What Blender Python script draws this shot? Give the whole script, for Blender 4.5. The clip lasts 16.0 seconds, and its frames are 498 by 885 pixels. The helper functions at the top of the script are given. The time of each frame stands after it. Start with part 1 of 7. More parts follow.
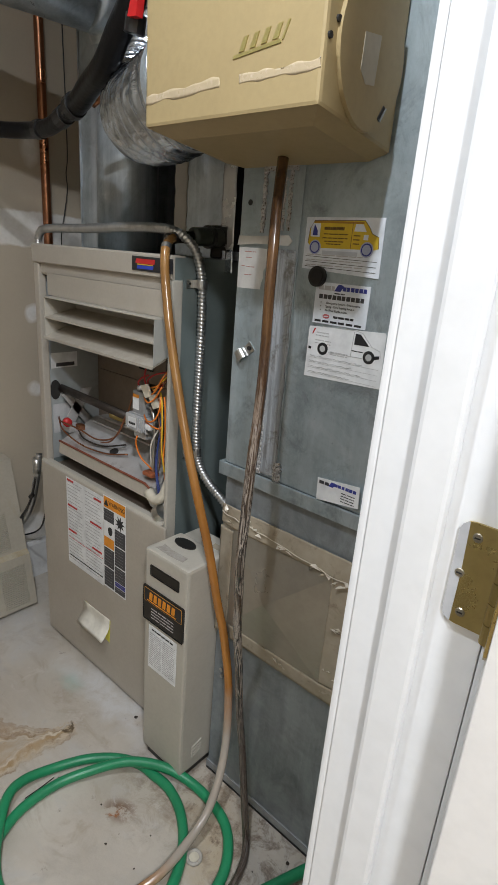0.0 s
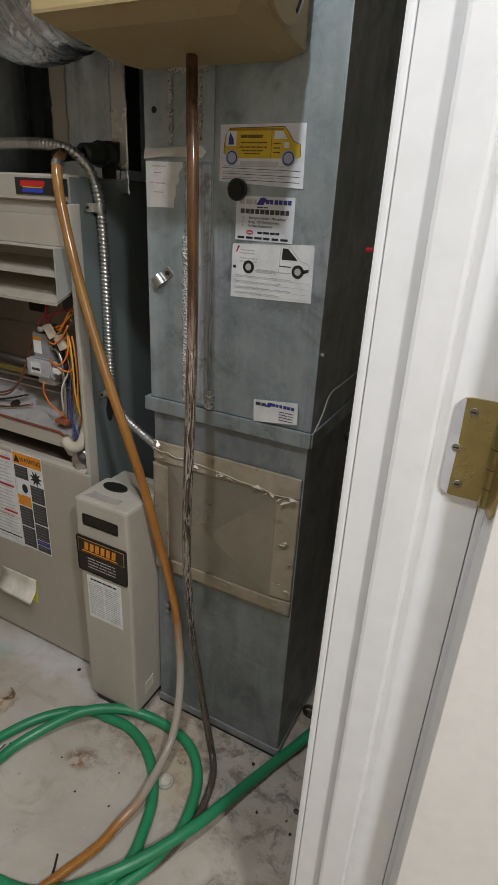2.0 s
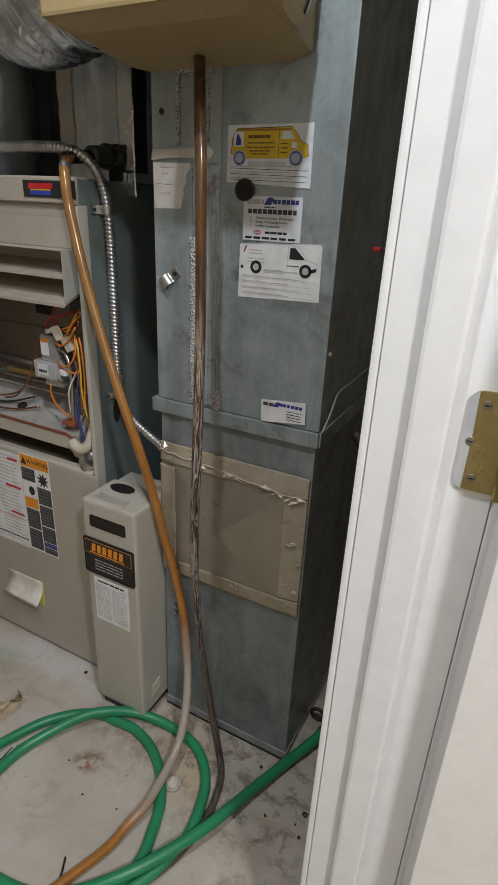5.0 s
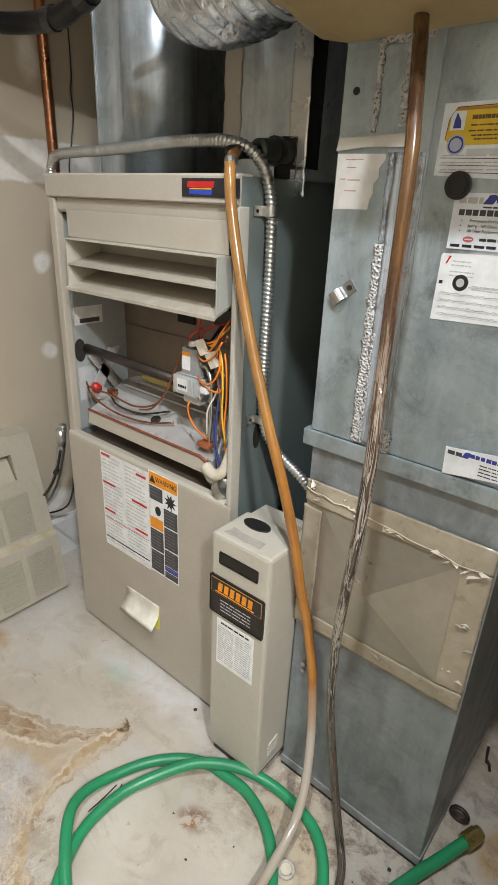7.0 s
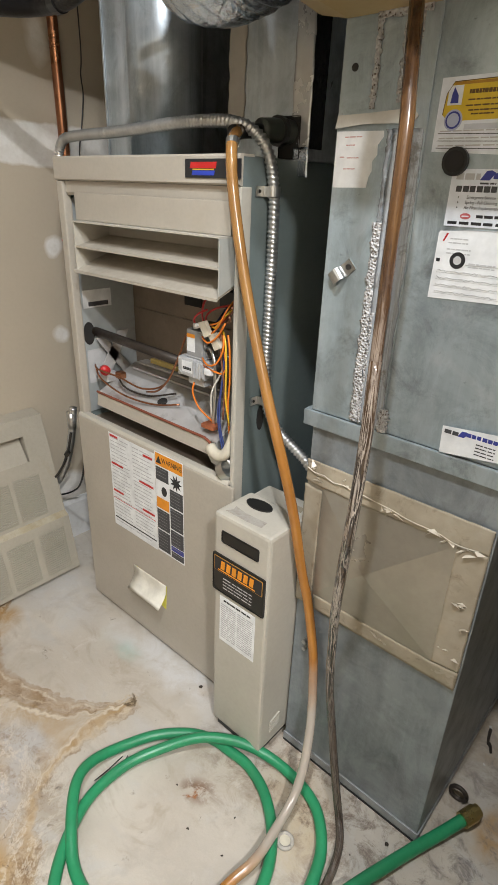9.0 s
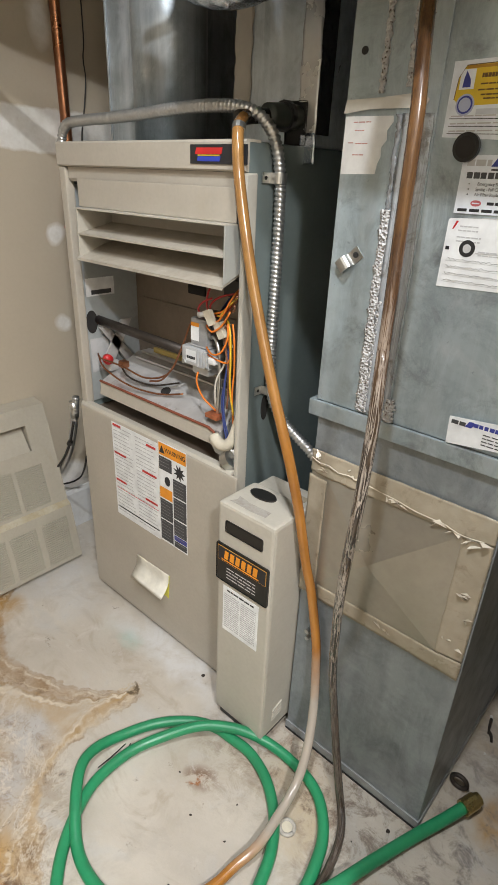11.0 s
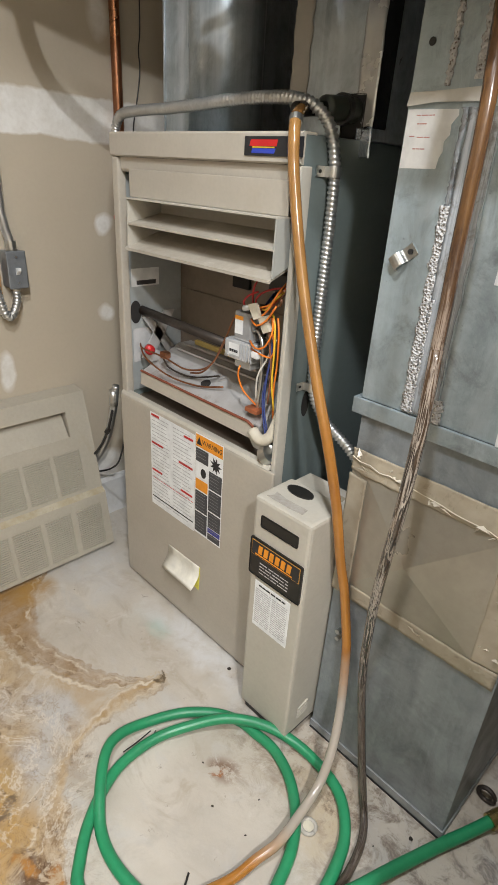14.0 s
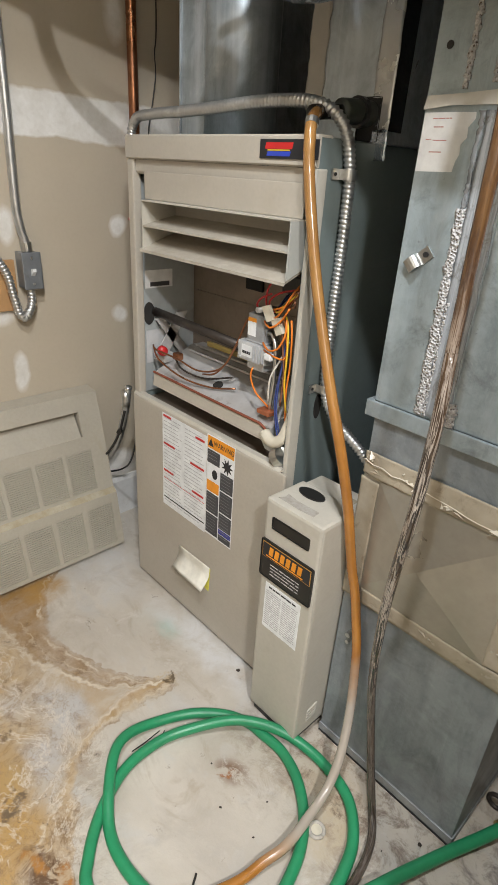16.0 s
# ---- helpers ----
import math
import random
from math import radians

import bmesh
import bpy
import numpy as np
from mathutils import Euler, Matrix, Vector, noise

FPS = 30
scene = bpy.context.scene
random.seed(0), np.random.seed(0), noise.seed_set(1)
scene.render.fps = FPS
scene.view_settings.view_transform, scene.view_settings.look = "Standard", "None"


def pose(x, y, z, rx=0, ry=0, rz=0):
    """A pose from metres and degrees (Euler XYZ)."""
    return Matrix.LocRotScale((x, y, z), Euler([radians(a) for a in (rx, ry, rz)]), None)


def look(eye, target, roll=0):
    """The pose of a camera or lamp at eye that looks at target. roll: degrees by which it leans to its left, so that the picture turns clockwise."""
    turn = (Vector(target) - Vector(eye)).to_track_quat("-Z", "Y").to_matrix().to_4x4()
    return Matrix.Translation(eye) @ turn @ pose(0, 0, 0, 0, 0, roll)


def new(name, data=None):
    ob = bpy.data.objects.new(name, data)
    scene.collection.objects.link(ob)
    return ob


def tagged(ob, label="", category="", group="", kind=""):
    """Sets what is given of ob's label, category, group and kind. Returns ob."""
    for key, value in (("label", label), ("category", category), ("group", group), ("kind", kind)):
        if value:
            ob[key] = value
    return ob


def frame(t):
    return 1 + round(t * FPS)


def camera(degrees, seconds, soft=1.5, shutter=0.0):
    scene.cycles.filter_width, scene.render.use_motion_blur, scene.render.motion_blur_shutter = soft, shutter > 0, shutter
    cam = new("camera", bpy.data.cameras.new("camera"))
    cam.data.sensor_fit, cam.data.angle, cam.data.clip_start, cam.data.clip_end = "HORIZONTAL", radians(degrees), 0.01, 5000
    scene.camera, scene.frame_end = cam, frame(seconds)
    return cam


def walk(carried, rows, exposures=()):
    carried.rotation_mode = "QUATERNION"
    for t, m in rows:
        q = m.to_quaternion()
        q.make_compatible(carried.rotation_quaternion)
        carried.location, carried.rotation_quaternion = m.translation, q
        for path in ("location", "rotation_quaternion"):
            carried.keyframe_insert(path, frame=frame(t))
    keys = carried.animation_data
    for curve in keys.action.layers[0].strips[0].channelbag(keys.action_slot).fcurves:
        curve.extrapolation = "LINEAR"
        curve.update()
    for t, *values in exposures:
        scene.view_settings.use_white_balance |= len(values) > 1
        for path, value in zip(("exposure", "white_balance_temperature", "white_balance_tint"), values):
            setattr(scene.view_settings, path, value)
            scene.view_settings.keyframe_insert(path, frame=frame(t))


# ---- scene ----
cam = camera(49.2, 16.0)
PATH = [
    (0, (0.119, 0.103, 1.255), (-1.103, 1.548, 0.608), 4.5),
    (0.5, (0.066, 0.154, 1.233), (-1.031, 1.693, 0.576), 3.7),
    (1, (0.019, 0.208, 1.198), (-0.969, 1.778, 0.452), 3.6),
    (1.5, (0.029, 0.098, 1.212), (-0.797, 1.74, 0.423), 4.0),
    (2, (0.04, 0.043, 1.216), (-0.772, 1.681, 0.405), 3.0),
    (2.5, (0.051, 0.031, 1.217), (-0.748, 1.682, 0.419), 2.5),
    (3, (0.046, 0.033, 1.22), (-0.763, 1.69, 0.445), 2.3),
    (5.5, (0.026, 0.04, 1.204), (-0.818, 1.661, 0.39), 3.0),
    (6, (-0.059, 0.102, 1.201), (-1.069, 1.609, 0.359), 2.3),
    (6.2, (-0.088, 0.139, 1.2), (-1.122, 1.639, 0.376), 3.0),
    (6.5, (-0.103, 0.166, 1.203), (-1.159, 1.655, 0.386), 3.6),
    (7, (-0.136, 0.134, 1.199), (-1.286, 1.561, 0.397), 2.6),
    (7.5, (-0.126, 0.134, 1.192), (-1.325, 1.52, 0.391), 2.1),
    (8, (-0.113, 0.138, 1.192), (-1.318, 1.511, 0.381), 1.9),
    (8.5, (-0.105, 0.142, 1.189), (-1.297, 1.517, 0.36), 2.1),
    (9, (-0.103, 0.14, 1.19), (-1.288, 1.514, 0.349), 2.2),
    (11.5, (-0.112, 0.137, 1.186), (-1.287, 1.499, 0.312), 2.5),
    (12, (-0.115, 0.137, 1.194), (-1.301, 1.498, 0.334), 2.6),
    (12.5, (-0.128, 0.131, 1.186), (-1.331, 1.475, 0.322), 3.1),
    (13, (-0.135, 0.126, 1.184), (-1.365, 1.443, 0.315), 3.4),
    (13.5, (-0.133, 0.123, 1.177), (-1.375, 1.422, 0.299), 3.7),
    (14, (-0.128, 0.124, 1.18), (-1.375, 1.412, 0.292), 3.7),
    (14.5, (-0.127, 0.124, 1.183), (-1.379, 1.407, 0.296), 3.6),
    (15, (-0.131, 0.121, 1.18), (-1.391, 1.397, 0.295), 3.6),
    (15.5, (-0.131, 0.12, 1.179), (-1.397, 1.389, 0.292), 3.6),
    (16, (-0.13, 0.119, 1.18), (-1.403, 1.383, 0.297), 3.8),
]
EXPOSURES = [(0.0, -0.85, 6150, 10), (0.5, -1.35, 6050, 10), (1.0, -1.55, 5950, 10), (1.5, -1.5, 6400, 11), (2.0, -1.25, 6400, 11), (2.5, -1.32, 6400, 11), (3.2, -1.32, 6400, 11), (5.5, -1.0, 6350, 11), (6.0, -0.4, 6450, 11), (6.5, -0.05, 6350, 8), (7.0, -0.05, 6400, 9), (9.0, -0.05, 6450, 10), (16.0, -0.07, 6450, 10)]
walk(cam, [(t, look(eye, target, roll)) for t, eye, target, roll in PATH], EXPOSURES)

# ---- world and light ----
world = bpy.data.worlds.new("world")
scene.world = world
world.use_nodes = True
world.node_tree.nodes["Background"].inputs[0].default_value = (0.75, 0.85, 1.0, 1)
world.node_tree.nodes["Background"].inputs[1].default_value = 0.005


def lamp(name, kind, place, watts, colour, size, aim=None):
    data = bpy.data.lights.new(name, kind)
    data.energy, data.color = watts, colour
    if kind == "AREA":
        data.shape, data.size = "DISK", size
    else:
        data.shadow_soft_size = size
    ob = new(name, data)
    ob.matrix_world = look(place, aim) if aim else Matrix.Translation(place)
    return ob


lamp("closet_bulb", "AREA", (-0.28, 0.15, 2.21), 26, (0.95, 0.985, 1.02), 0.07, (-0.28, 0.15, 0))
lamp("hall_light", "AREA", (0.88, -0.40, 2.37), 72, (0.97, 0.97, 0.97), 0.18, (0.88, -0.40, 0))


# ---- materials ----
def link(nt, a, b):
    nt.links.new(a, b)


def noise_node(nt, coord, scale, detail=4, rough=0.55, stretch=None, distort=0.0):
    if stretch:
        m = nt.nodes.new("ShaderNodeMapping")
        m.inputs["Scale"].default_value = stretch
        link(nt, coord, m.inputs[0])
        coord = m.outputs[0]
    n = nt.nodes.new("ShaderNodeTexNoise")
    n.inputs["Scale"].default_value = scale
    n.inputs["Detail"].default_value = detail
    n.inputs["Roughness"].default_value = rough
    n.inputs["Distortion"].default_value = distort
    link(nt, coord, n.inputs["Vector"])
    return n.outputs["Fac"]


def remap(nt, value, a, b, c=0.0, d=1.0):
    m = nt.nodes.new("ShaderNodeMapRange")
    for i, v in enumerate((a, b, c, d)):
        m.inputs[i + 1].default_value = v
    link(nt, value, m.inputs[0])
    return m.outputs[0]


def blend(nt, fac, a, b, mode="MIX"):
    m = nt.nodes.new("ShaderNodeMix")
    m.data_type, m.blend_type = "RGBA", mode
    for sock, v in ((m.inputs[0], fac), (m.inputs[6], a), (m.inputs[7], b)):
        if isinstance(v, (int, float)):
            sock.default_value = v
        elif isinstance(v, tuple):
            sock.default_value = (*v, 1)
        else:
            link(nt, v, sock)
    return m.outputs[2]


def times(nt, a, b, op="MULTIPLY"):
    m = nt.nodes.new("ShaderNodeMath")
    m.operation = op
    for i, v in enumerate((a, b)):
        if isinstance(v, (int, float)):
            m.inputs[i].default_value = v
        else:
            link(nt, v, m.inputs[i])
    return m.outputs[0]


def base(name, rough, metal=0.0):
    m = bpy.data.materials.new(name)
    m.use_nodes = True
    nt = m.node_tree
    bsdf = nt.nodes["Principled BSDF"]
    bsdf.inputs["Roughness"].default_value = rough
    bsdf.inputs["Metallic"].default_value = metal
    tc = nt.nodes.new("ShaderNodeTexCoord")
    return m, nt, bsdf, tc.outputs["Object"]


def bump(nt, bsdf, height, strength, distance):
    b = nt.nodes.new("ShaderNodeBump")
    b.inputs["Strength"].default_value = strength
    b.inputs["Distance"].default_value = distance
    link(nt, height, b.inputs["Height"])
    link(nt, b.outputs[0], bsdf.inputs["Normal"])


def surface(name, col, col2, rough, metal=0.0, big=4.0, fine=60.0, grime=None, grime_amount=0.3, relief=0.0, rough_var=0.1, stretch=None, spec=None):
    """A two-scale surface: broad tone shifts, fine grain, optional grime patches and relief."""
    m, nt, bsdf, co = base(name, rough, metal)
    n1 = noise_node(nt, co, big, 5, 0.6, stretch)
    n2 = noise_node(nt, co, fine, 3, 0.6, stretch)
    c = blend(nt, remap(nt, n1, 0.32, 0.68), col, col2)
    c = blend(nt, times(nt, remap(nt, n2, 0.4, 0.75), 0.2), c, tuple(v * 0.72 for v in col2))
    if grime:
        g = times(nt, remap(nt, noise_node(nt, co, big * 2.3, 8, 0.68, None, 0.6), 0.56, 0.74), grime_amount)
        c = blend(nt, g, c, grime)
    link(nt, c, bsdf.inputs["Base Color"])
    link(nt, remap(nt, n1, 0.3, 0.7, max(0.03, rough - rough_var), min(1, rough + rough_var)), bsdf.inputs["Roughness"])
    if spec is not None:
        bsdf.inputs["Specular IOR Level"].default_value = spec
    if relief:
        bump(nt, bsdf, n2, 0.5, relief)
    return m


def plain(name, col, rough=0.5, metal=0.0, transmission=0.0):
    m, nt, bsdf, co = base(name, rough, metal)
    n = noise_node(nt, co, 35, 4)
    link(nt, blend(nt, remap(nt, n, 0.35, 0.7), col, tuple(v * 0.8 for v in col)), bsdf.inputs["Base Color"])
    if transmission:
        bsdf.inputs["Transmission Weight"].default_value = transmission
        bsdf.inputs["IOR"].default_value = 1.3
    return m


def galvanised(name, tone=0.42, rough=0.38, dirt_amount=0.6, tint=(0.93, 1.0, 1.02), metal=0.45, pale=0.45):
    """Zinc sheet: faint spangle, cloudy oxide, soft upright streaks, dark smudges and specks."""
    m, nt, bsdf, co = base(name, rough, metal)
    v = nt.nodes.new("ShaderNodeTexVoronoi")
    v.inputs["Scale"].default_value = 95
    link(nt, co, v.inputs["Vector"])
    tint_cell = nt.nodes.new("ShaderNodeSeparateColor")
    link(nt, v.outputs["Color"], tint_cell.inputs[0])
    n1 = noise_node(nt, co, 3.4, 6, 0.6, None, 0.3)
    n2 = noise_node(nt, co, 16, 8, 0.66, None, 0.5)
    runs = noise_node(nt, co, 9, 7, 0.6, (3.0, 3.0, 0.16), 0.15)
    hair = noise_node(nt, co, 34, 4, 0.6, (3.0, 3.0, 0.10), 0.1)
    lo = tuple(tone * 0.74 * k for k in tint)
    hi = tuple(tone * 1.12 * k for k in tint)
    c = blend(nt, remap(nt, n1, 0.28, 0.72), lo, hi)
    c = blend(nt, times(nt, remap(nt, n2, 0.46, 0.70), 0.55), c, tuple(tone * 0.52 * k for k in tint))
    c = blend(nt, times(nt, remap(nt, n2, 0.42, 0.26), pale), c, (0.66, 0.68, 0.69))
    fog = noise_node(nt, co, 8, 10, 0.78, (1.0, 1.0, 0.55), 1.6)
    c = blend(nt, times(nt, remap(nt, fog, 0.50, 0.66), 0.55), c, tuple(tone * 0.45 * k for k in tint))
    c = blend(nt, times(nt, remap(nt, fog, 0.44, 0.32), 0.35), c, tuple(min(0.85, tone * 1.4) * k for k in tint))
    c = blend(nt, times(nt, tint_cell.outputs[0], 0.05), c, tuple(min(0.9, tone * 1.7) * k for k in tint))
    # Pale runs: on the flue they carry its upright highlights as colour.
    c = blend(nt, times(nt, remap(nt, runs, 0.48, 0.80), pale), c, (0.66, 0.69, 0.72))
    c = blend(nt, times(nt, remap(nt, runs, 0.48, 0.26), 0.35), c, tuple(tone * 0.5 * k for k in tint))
    c = blend(nt, times(nt, remap(nt, hair, 0.60, 0.78), pale * 0.5), c, (0.72, 0.74, 0.76))
    dirt = noise_node(nt, co, 6.5, 10, 0.72, None, 0.9)
    smudge = times(nt, remap(nt, dirt, 0.52, 0.74), dirt_amount)
    c = blend(nt, smudge, c, (0.085, 0.085, 0.080))
    specks = remap(nt, noise_node(nt, co, 60, 5, 0.7), 0.66, 0.74)
    c = blend(nt, times(nt, specks, 0.6 * dirt_amount), c, (0.05, 0.045, 0.04))
    link(nt, c, bsdf.inputs["Base Color"])
    link(nt, remap(nt, n2, 0.3, 0.7, rough - 0.06, rough + 0.12), bsdf.inputs["Roughness"])
    bump(nt, bsdf, blend(nt, 0.2, noise_node(nt, co, 5, 3), hair), 0.16, 0.005)
    return m


def blob_mask(nt, co, wobble, x, y, rx, ry, soft):
    """1 inside a wobbly ellipse on the floor, 0 outside."""
    m = nt.nodes.new("ShaderNodeMapping")
    m.vector_type = "TEXTURE"
    m.inputs["Location"].default_value = (x, y, 0)
    m.inputs["Scale"].default_value = (rx, ry, 1)
    a = nt.nodes.new("ShaderNodeVectorMath")
    a.operation = "ADD"
    link(nt, co, a.inputs[0])
    link(nt, wobble, a.inputs[1])
    link(nt, a.outputs[0], m.inputs[0])
    flat = nt.nodes.new("ShaderNodeVectorMath")
    flat.operation = "MULTIPLY"
    flat.inputs[1].default_value = (1, 1, 0)
    link(nt, m.outputs[0], flat.inputs[0])
    ln = nt.nodes.new("ShaderNodeVectorMath")
    ln.operation = "LENGTH"
    link(nt, flat.outputs[0], ln.inputs[0])
    return remap(nt, ln.outputs["Value"], 1.0 + soft, 1.0 - soft)


def polynomial(nt, v, coeffs):
    """Value of a polynomial, highest power first."""
    out = None
    for c in coeffs:
        out = times(nt, times(nt, out, v), c, "ADD") if out is not None else times(nt, times(nt, v, 0.0), c, "ADD")
    return out


def concrete_floor():
    """Old painted concrete: worn whitish grey, two rust-brown tide bands, ochre crust, dark scuffs."""
    m, nt, bsdf, co = base("stained_concrete", 0.5)

    def jitter(scale, detail, amount):
        wn = nt.nodes.new("ShaderNodeTexNoise")
        wn.inputs["Scale"].default_value = scale
        wn.inputs["Detail"].default_value = detail
        link(nt, co, wn.inputs["Vector"])
        sub = nt.nodes.new("ShaderNodeVectorMath")
        sub.operation = "SUBTRACT"
        sub.inputs[1].default_value = (0.5, 0.5, 0.5)
        link(nt, wn.outputs["Color"], sub.inputs[0])
        sc = nt.nodes.new("ShaderNodeVectorMath")
        sc.operation = "SCALE"
        sc.inputs["Scale"].default_value = amount
        link(nt, sub.outputs[0], sc.inputs[0])
        return sc.outputs[0]

    wob, small, fray = jitter(7, 5, 0.22), jitter(12, 6, 0.06), jitter(46, 8, 0.034)
    n1 = noise_node(nt, co, 3.0, 6, 0.6, None, 0.5)
    n2 = noise_node(nt, co, 13, 8, 0.66, None, 0.4)
    n3 = noise_node(nt, co, 90, 4, 0.6)
    wash = noise_node(nt, co, 4.5, 7, 0.62, (1.0, 1.9, 1.0), 1.3)
    tide = noise_node(nt, co, 6, 9, 0.7, None, 0.8)
    veins = noise_node(nt, co, 17, 9, 0.72, None, 0.7)
    grit = noise_node(nt, co, 22, 10, 0.78, None, 0.5)
    c = blend(nt, remap(nt, n1, 0.33, 0.67), (0.41, 0.365, 0.305), (0.54, 0.495, 0.43))
    c = blend(nt, times(nt, remap(nt, wash, 0.52, 0.64), 0.65), c, (0.36, 0.30, 0.23))
    c = blend(nt, times(nt, remap(nt, wash, 0.44, 0.34), 0.55), c, (0.48, 0.465, 0.44))
    c = blend(nt, times(nt, remap(nt, n2, 0.55, 0.72), 0.45), c, (0.36, 0.32, 0.275))
    c = blend(nt, times(nt, remap(nt, n2, 0.42, 0.30), 0.5), c, (0.60, 0.57, 0.53))

    d = nt.nodes.new("ShaderNodeVectorMath")
    d.operation = "ADD"
    link(nt, co, d.inputs[0])
    two = nt.nodes.new("ShaderNodeVectorMath")
    two.operation = "ADD"
    link(nt, small, two.inputs[0])
    link(nt, fray, two.inputs[1])
    link(nt, two.outputs[0], d.inputs[1])
    sep = nt.nodes.new("ShaderNodeSeparateXYZ")
    link(nt, d.outputs[0], sep.inputs[0])
    X, Y = sep.outputs[0], sep.outputs[1]
    u, w = times(nt, X, 1.2, "ADD"), times(nt, Y, 0.5, "SUBTRACT")
    above = times(nt, Y, polynomial(nt, u, [-1.161, 1.592, 0.228, 0.541]), "SUBTRACT")
    below = times(nt, Y, polynomial(nt, u, [3.149, 1.41, 0.272, 0.465]), "SUBTRACT")
    right = times(nt, X, polynomial(nt, w, [-10.402, 3.229, -0.188, -0.93]), "SUBTRACT")
    left = times(nt, X, polynomial(nt, w, [0.378, 2.071, -0.357, -0.955]), "SUBTRACT")
    in_a = times(nt, remap(nt, X, -0.930, -0.955), remap(nt, X, -1.58, -1.50))
    in_b = times(nt, remap(nt, Y, 0.715, 0.685), remap(nt, Y, 0.24, 0.29))

    def stripe(off, at, width):
        return remap(nt, times(nt, times(nt, off, at, "SUBTRACT"), 1.0, "ABSOLUTE"), width, width * 0.25)

    def lay(mask, amount, col):
        return blend(nt, times(nt, mask, amount), c, col)

    # ochre crust over the quarter by the wall, with bare grey patches in it
    quarter = times(nt, remap(nt, below, 0.01, -0.02), remap(nt, left, 0.01, -0.02))
    ochre = times(nt, quarter, remap(nt, tide, 0.40, 0.60, 0.15, 1.0))
    c = lay(ochre, 0.75, (0.385, 0.27, 0.145))
    for x, y, rx, ry, col, amount, soft in ((-1.22, 0.33, 0.24, 0.10, (0.42, 0.28, 0.12), 0.75, 0.5), (-0.98, 0.23, 0.18, 0.075, (0.40, 0.255, 0.09), 0.85, 0.4), (-0.83, 0.235, 0.10, 0.07, (0.42, 0.25, 0.075), 0.85, 0.35),
                                            (-1.045, 0.45, 0.085, 0.055, (0.44, 0.43, 0.42), 0.85, 0.4), (-0.955, 0.365, 0.05, 0.05, (0.46, 0.455, 0.455), 0.85, 0.4), (-1.14, 0.385, 0.05, 0.035, (0.47, 0.45, 0.43), 0.7, 0.5),
                                            (-1.16, 0.27, 0.05, 0.03, (0.50, 0.48, 0.45), 0.6, 0.5)):
        c = lay(times(nt, blob_mask(nt, co, wob, x, y, rx, ry, soft), remap(nt, veins, 0.34, 0.56, 0.35, 1.0)), amount, col)
    # upper band: brown between its two tide lines, deeper at the wall end
    inside = times(nt, times(nt, remap(nt, above, 0.008, -0.010), remap(nt, below, -0.008, 0.010)), in_a)
    c = lay(times(nt, inside, remap(nt, veins, 0.36, 0.60, 0.45, 1.0)), 0.95, (0.31, 0.215, 0.13))
    c = lay(times(nt, inside, remap(nt, grit, 0.50, 0.62)), 0.7, (0.19, 0.115, 0.055))
    c = lay(times(nt, inside, remap(nt, grit, 0.42, 0.32)), 0.6, (0.47, 0.38, 0.28))
    c = lay(times(nt, times(nt, inside, remap(nt, X, -1.22, -1.42)), remap(nt, tide, 0.40, 0.56, 0.3, 1.0)), 0.9, (0.30, 0.165, 0.045))
    # second band, paler
    inside2 = times(nt, times(nt, remap(nt, right, 0.006, -0.012), remap(nt, left, -0.010, 0.008)), in_b)
    c = lay(times(nt, inside2, remap(nt, veins, 0.36, 0.60, 0.5, 1.0)), 0.9, (0.41, 0.29, 0.16))
    c = lay(times(nt, inside2, remap(nt, grit, 0.50, 0.62)), 0.7, (0.24, 0.15, 0.075))
    c = lay(times(nt, inside2, remap(nt, grit, 0.44, 0.34)), 0.6, (0.56, 0.47, 0.35))
    rough_edge = times(nt, remap(nt, tide, 0.40, 0.56, 0.1, 1.0), remap(nt, grit, 0.36, 0.54, 0.25, 1.0))
    for off, gate, marks in ((above, in_a, ((0.004, 0.007, (0.25, 0.165, 0.085), 0.75), (-0.014, 0.007, (0.62, 0.55, 0.44), 0.75), (-0.030, 0.005, (0.27, 0.185, 0.10), 0.6))),
                             (below, in_a, ((0.0, 0.007, (0.63, 0.555, 0.43), 0.8), (0.014, 0.006, (0.30, 0.20, 0.095), 0.7), (0.034, 0.004, (0.58, 0.49, 0.36), 0.5), (-0.012, 0.005, (0.36, 0.25, 0.13), 0.55))),
                             (right, in_b, ((0.0, 0.0045, (0.24, 0.16, 0.09), 0.8), (-0.010, 0.006, (0.62, 0.54, 0.42), 0.7), (-0.024, 0.004, (0.36, 0.24, 0.11), 0.6))),
                             (left, in_b, ((0.0, 0.006, (0.64, 0.56, 0.44), 0.75), (0.012, 0.005, (0.40, 0.27, 0.12), 0.7), (-0.014, 0.004, (0.38, 0.27, 0.15), 0.5)))):
        for at, width, col, amount in marks:
            c = lay(times(nt, times(nt, stripe(off, at, width), gate), rough_edge), amount, col)
    # brown veins, pale crust and dark flakes over the stained quarter
    area = blob_mask(nt, co, wob, -1.05, 0.30, 0.36, 0.17, 0.35)
    vein = remap(nt, times(nt, times(nt, veins, 0.5, "SUBTRACT"), 1.0, "ABSOLUTE"), 0.016, 0.0)
    c = lay(times(nt, vein, area), 0.6, (0.20, 0.125, 0.06))
    flakes = remap(nt, noise_node(nt, co, 34, 10, 0.78, None, 1.2), 0.60, 0.64)
    c = lay(times(nt, times(nt, area, remap(nt, grit, 0.50, 0.60)), remap(nt, n1, 0.40, 0.55, 0.3, 1.0)), 0.75, (0.20, 0.125, 0.06))
    c = lay(times(nt, flakes, area), 0.8, (0.11, 0.075, 0.045))
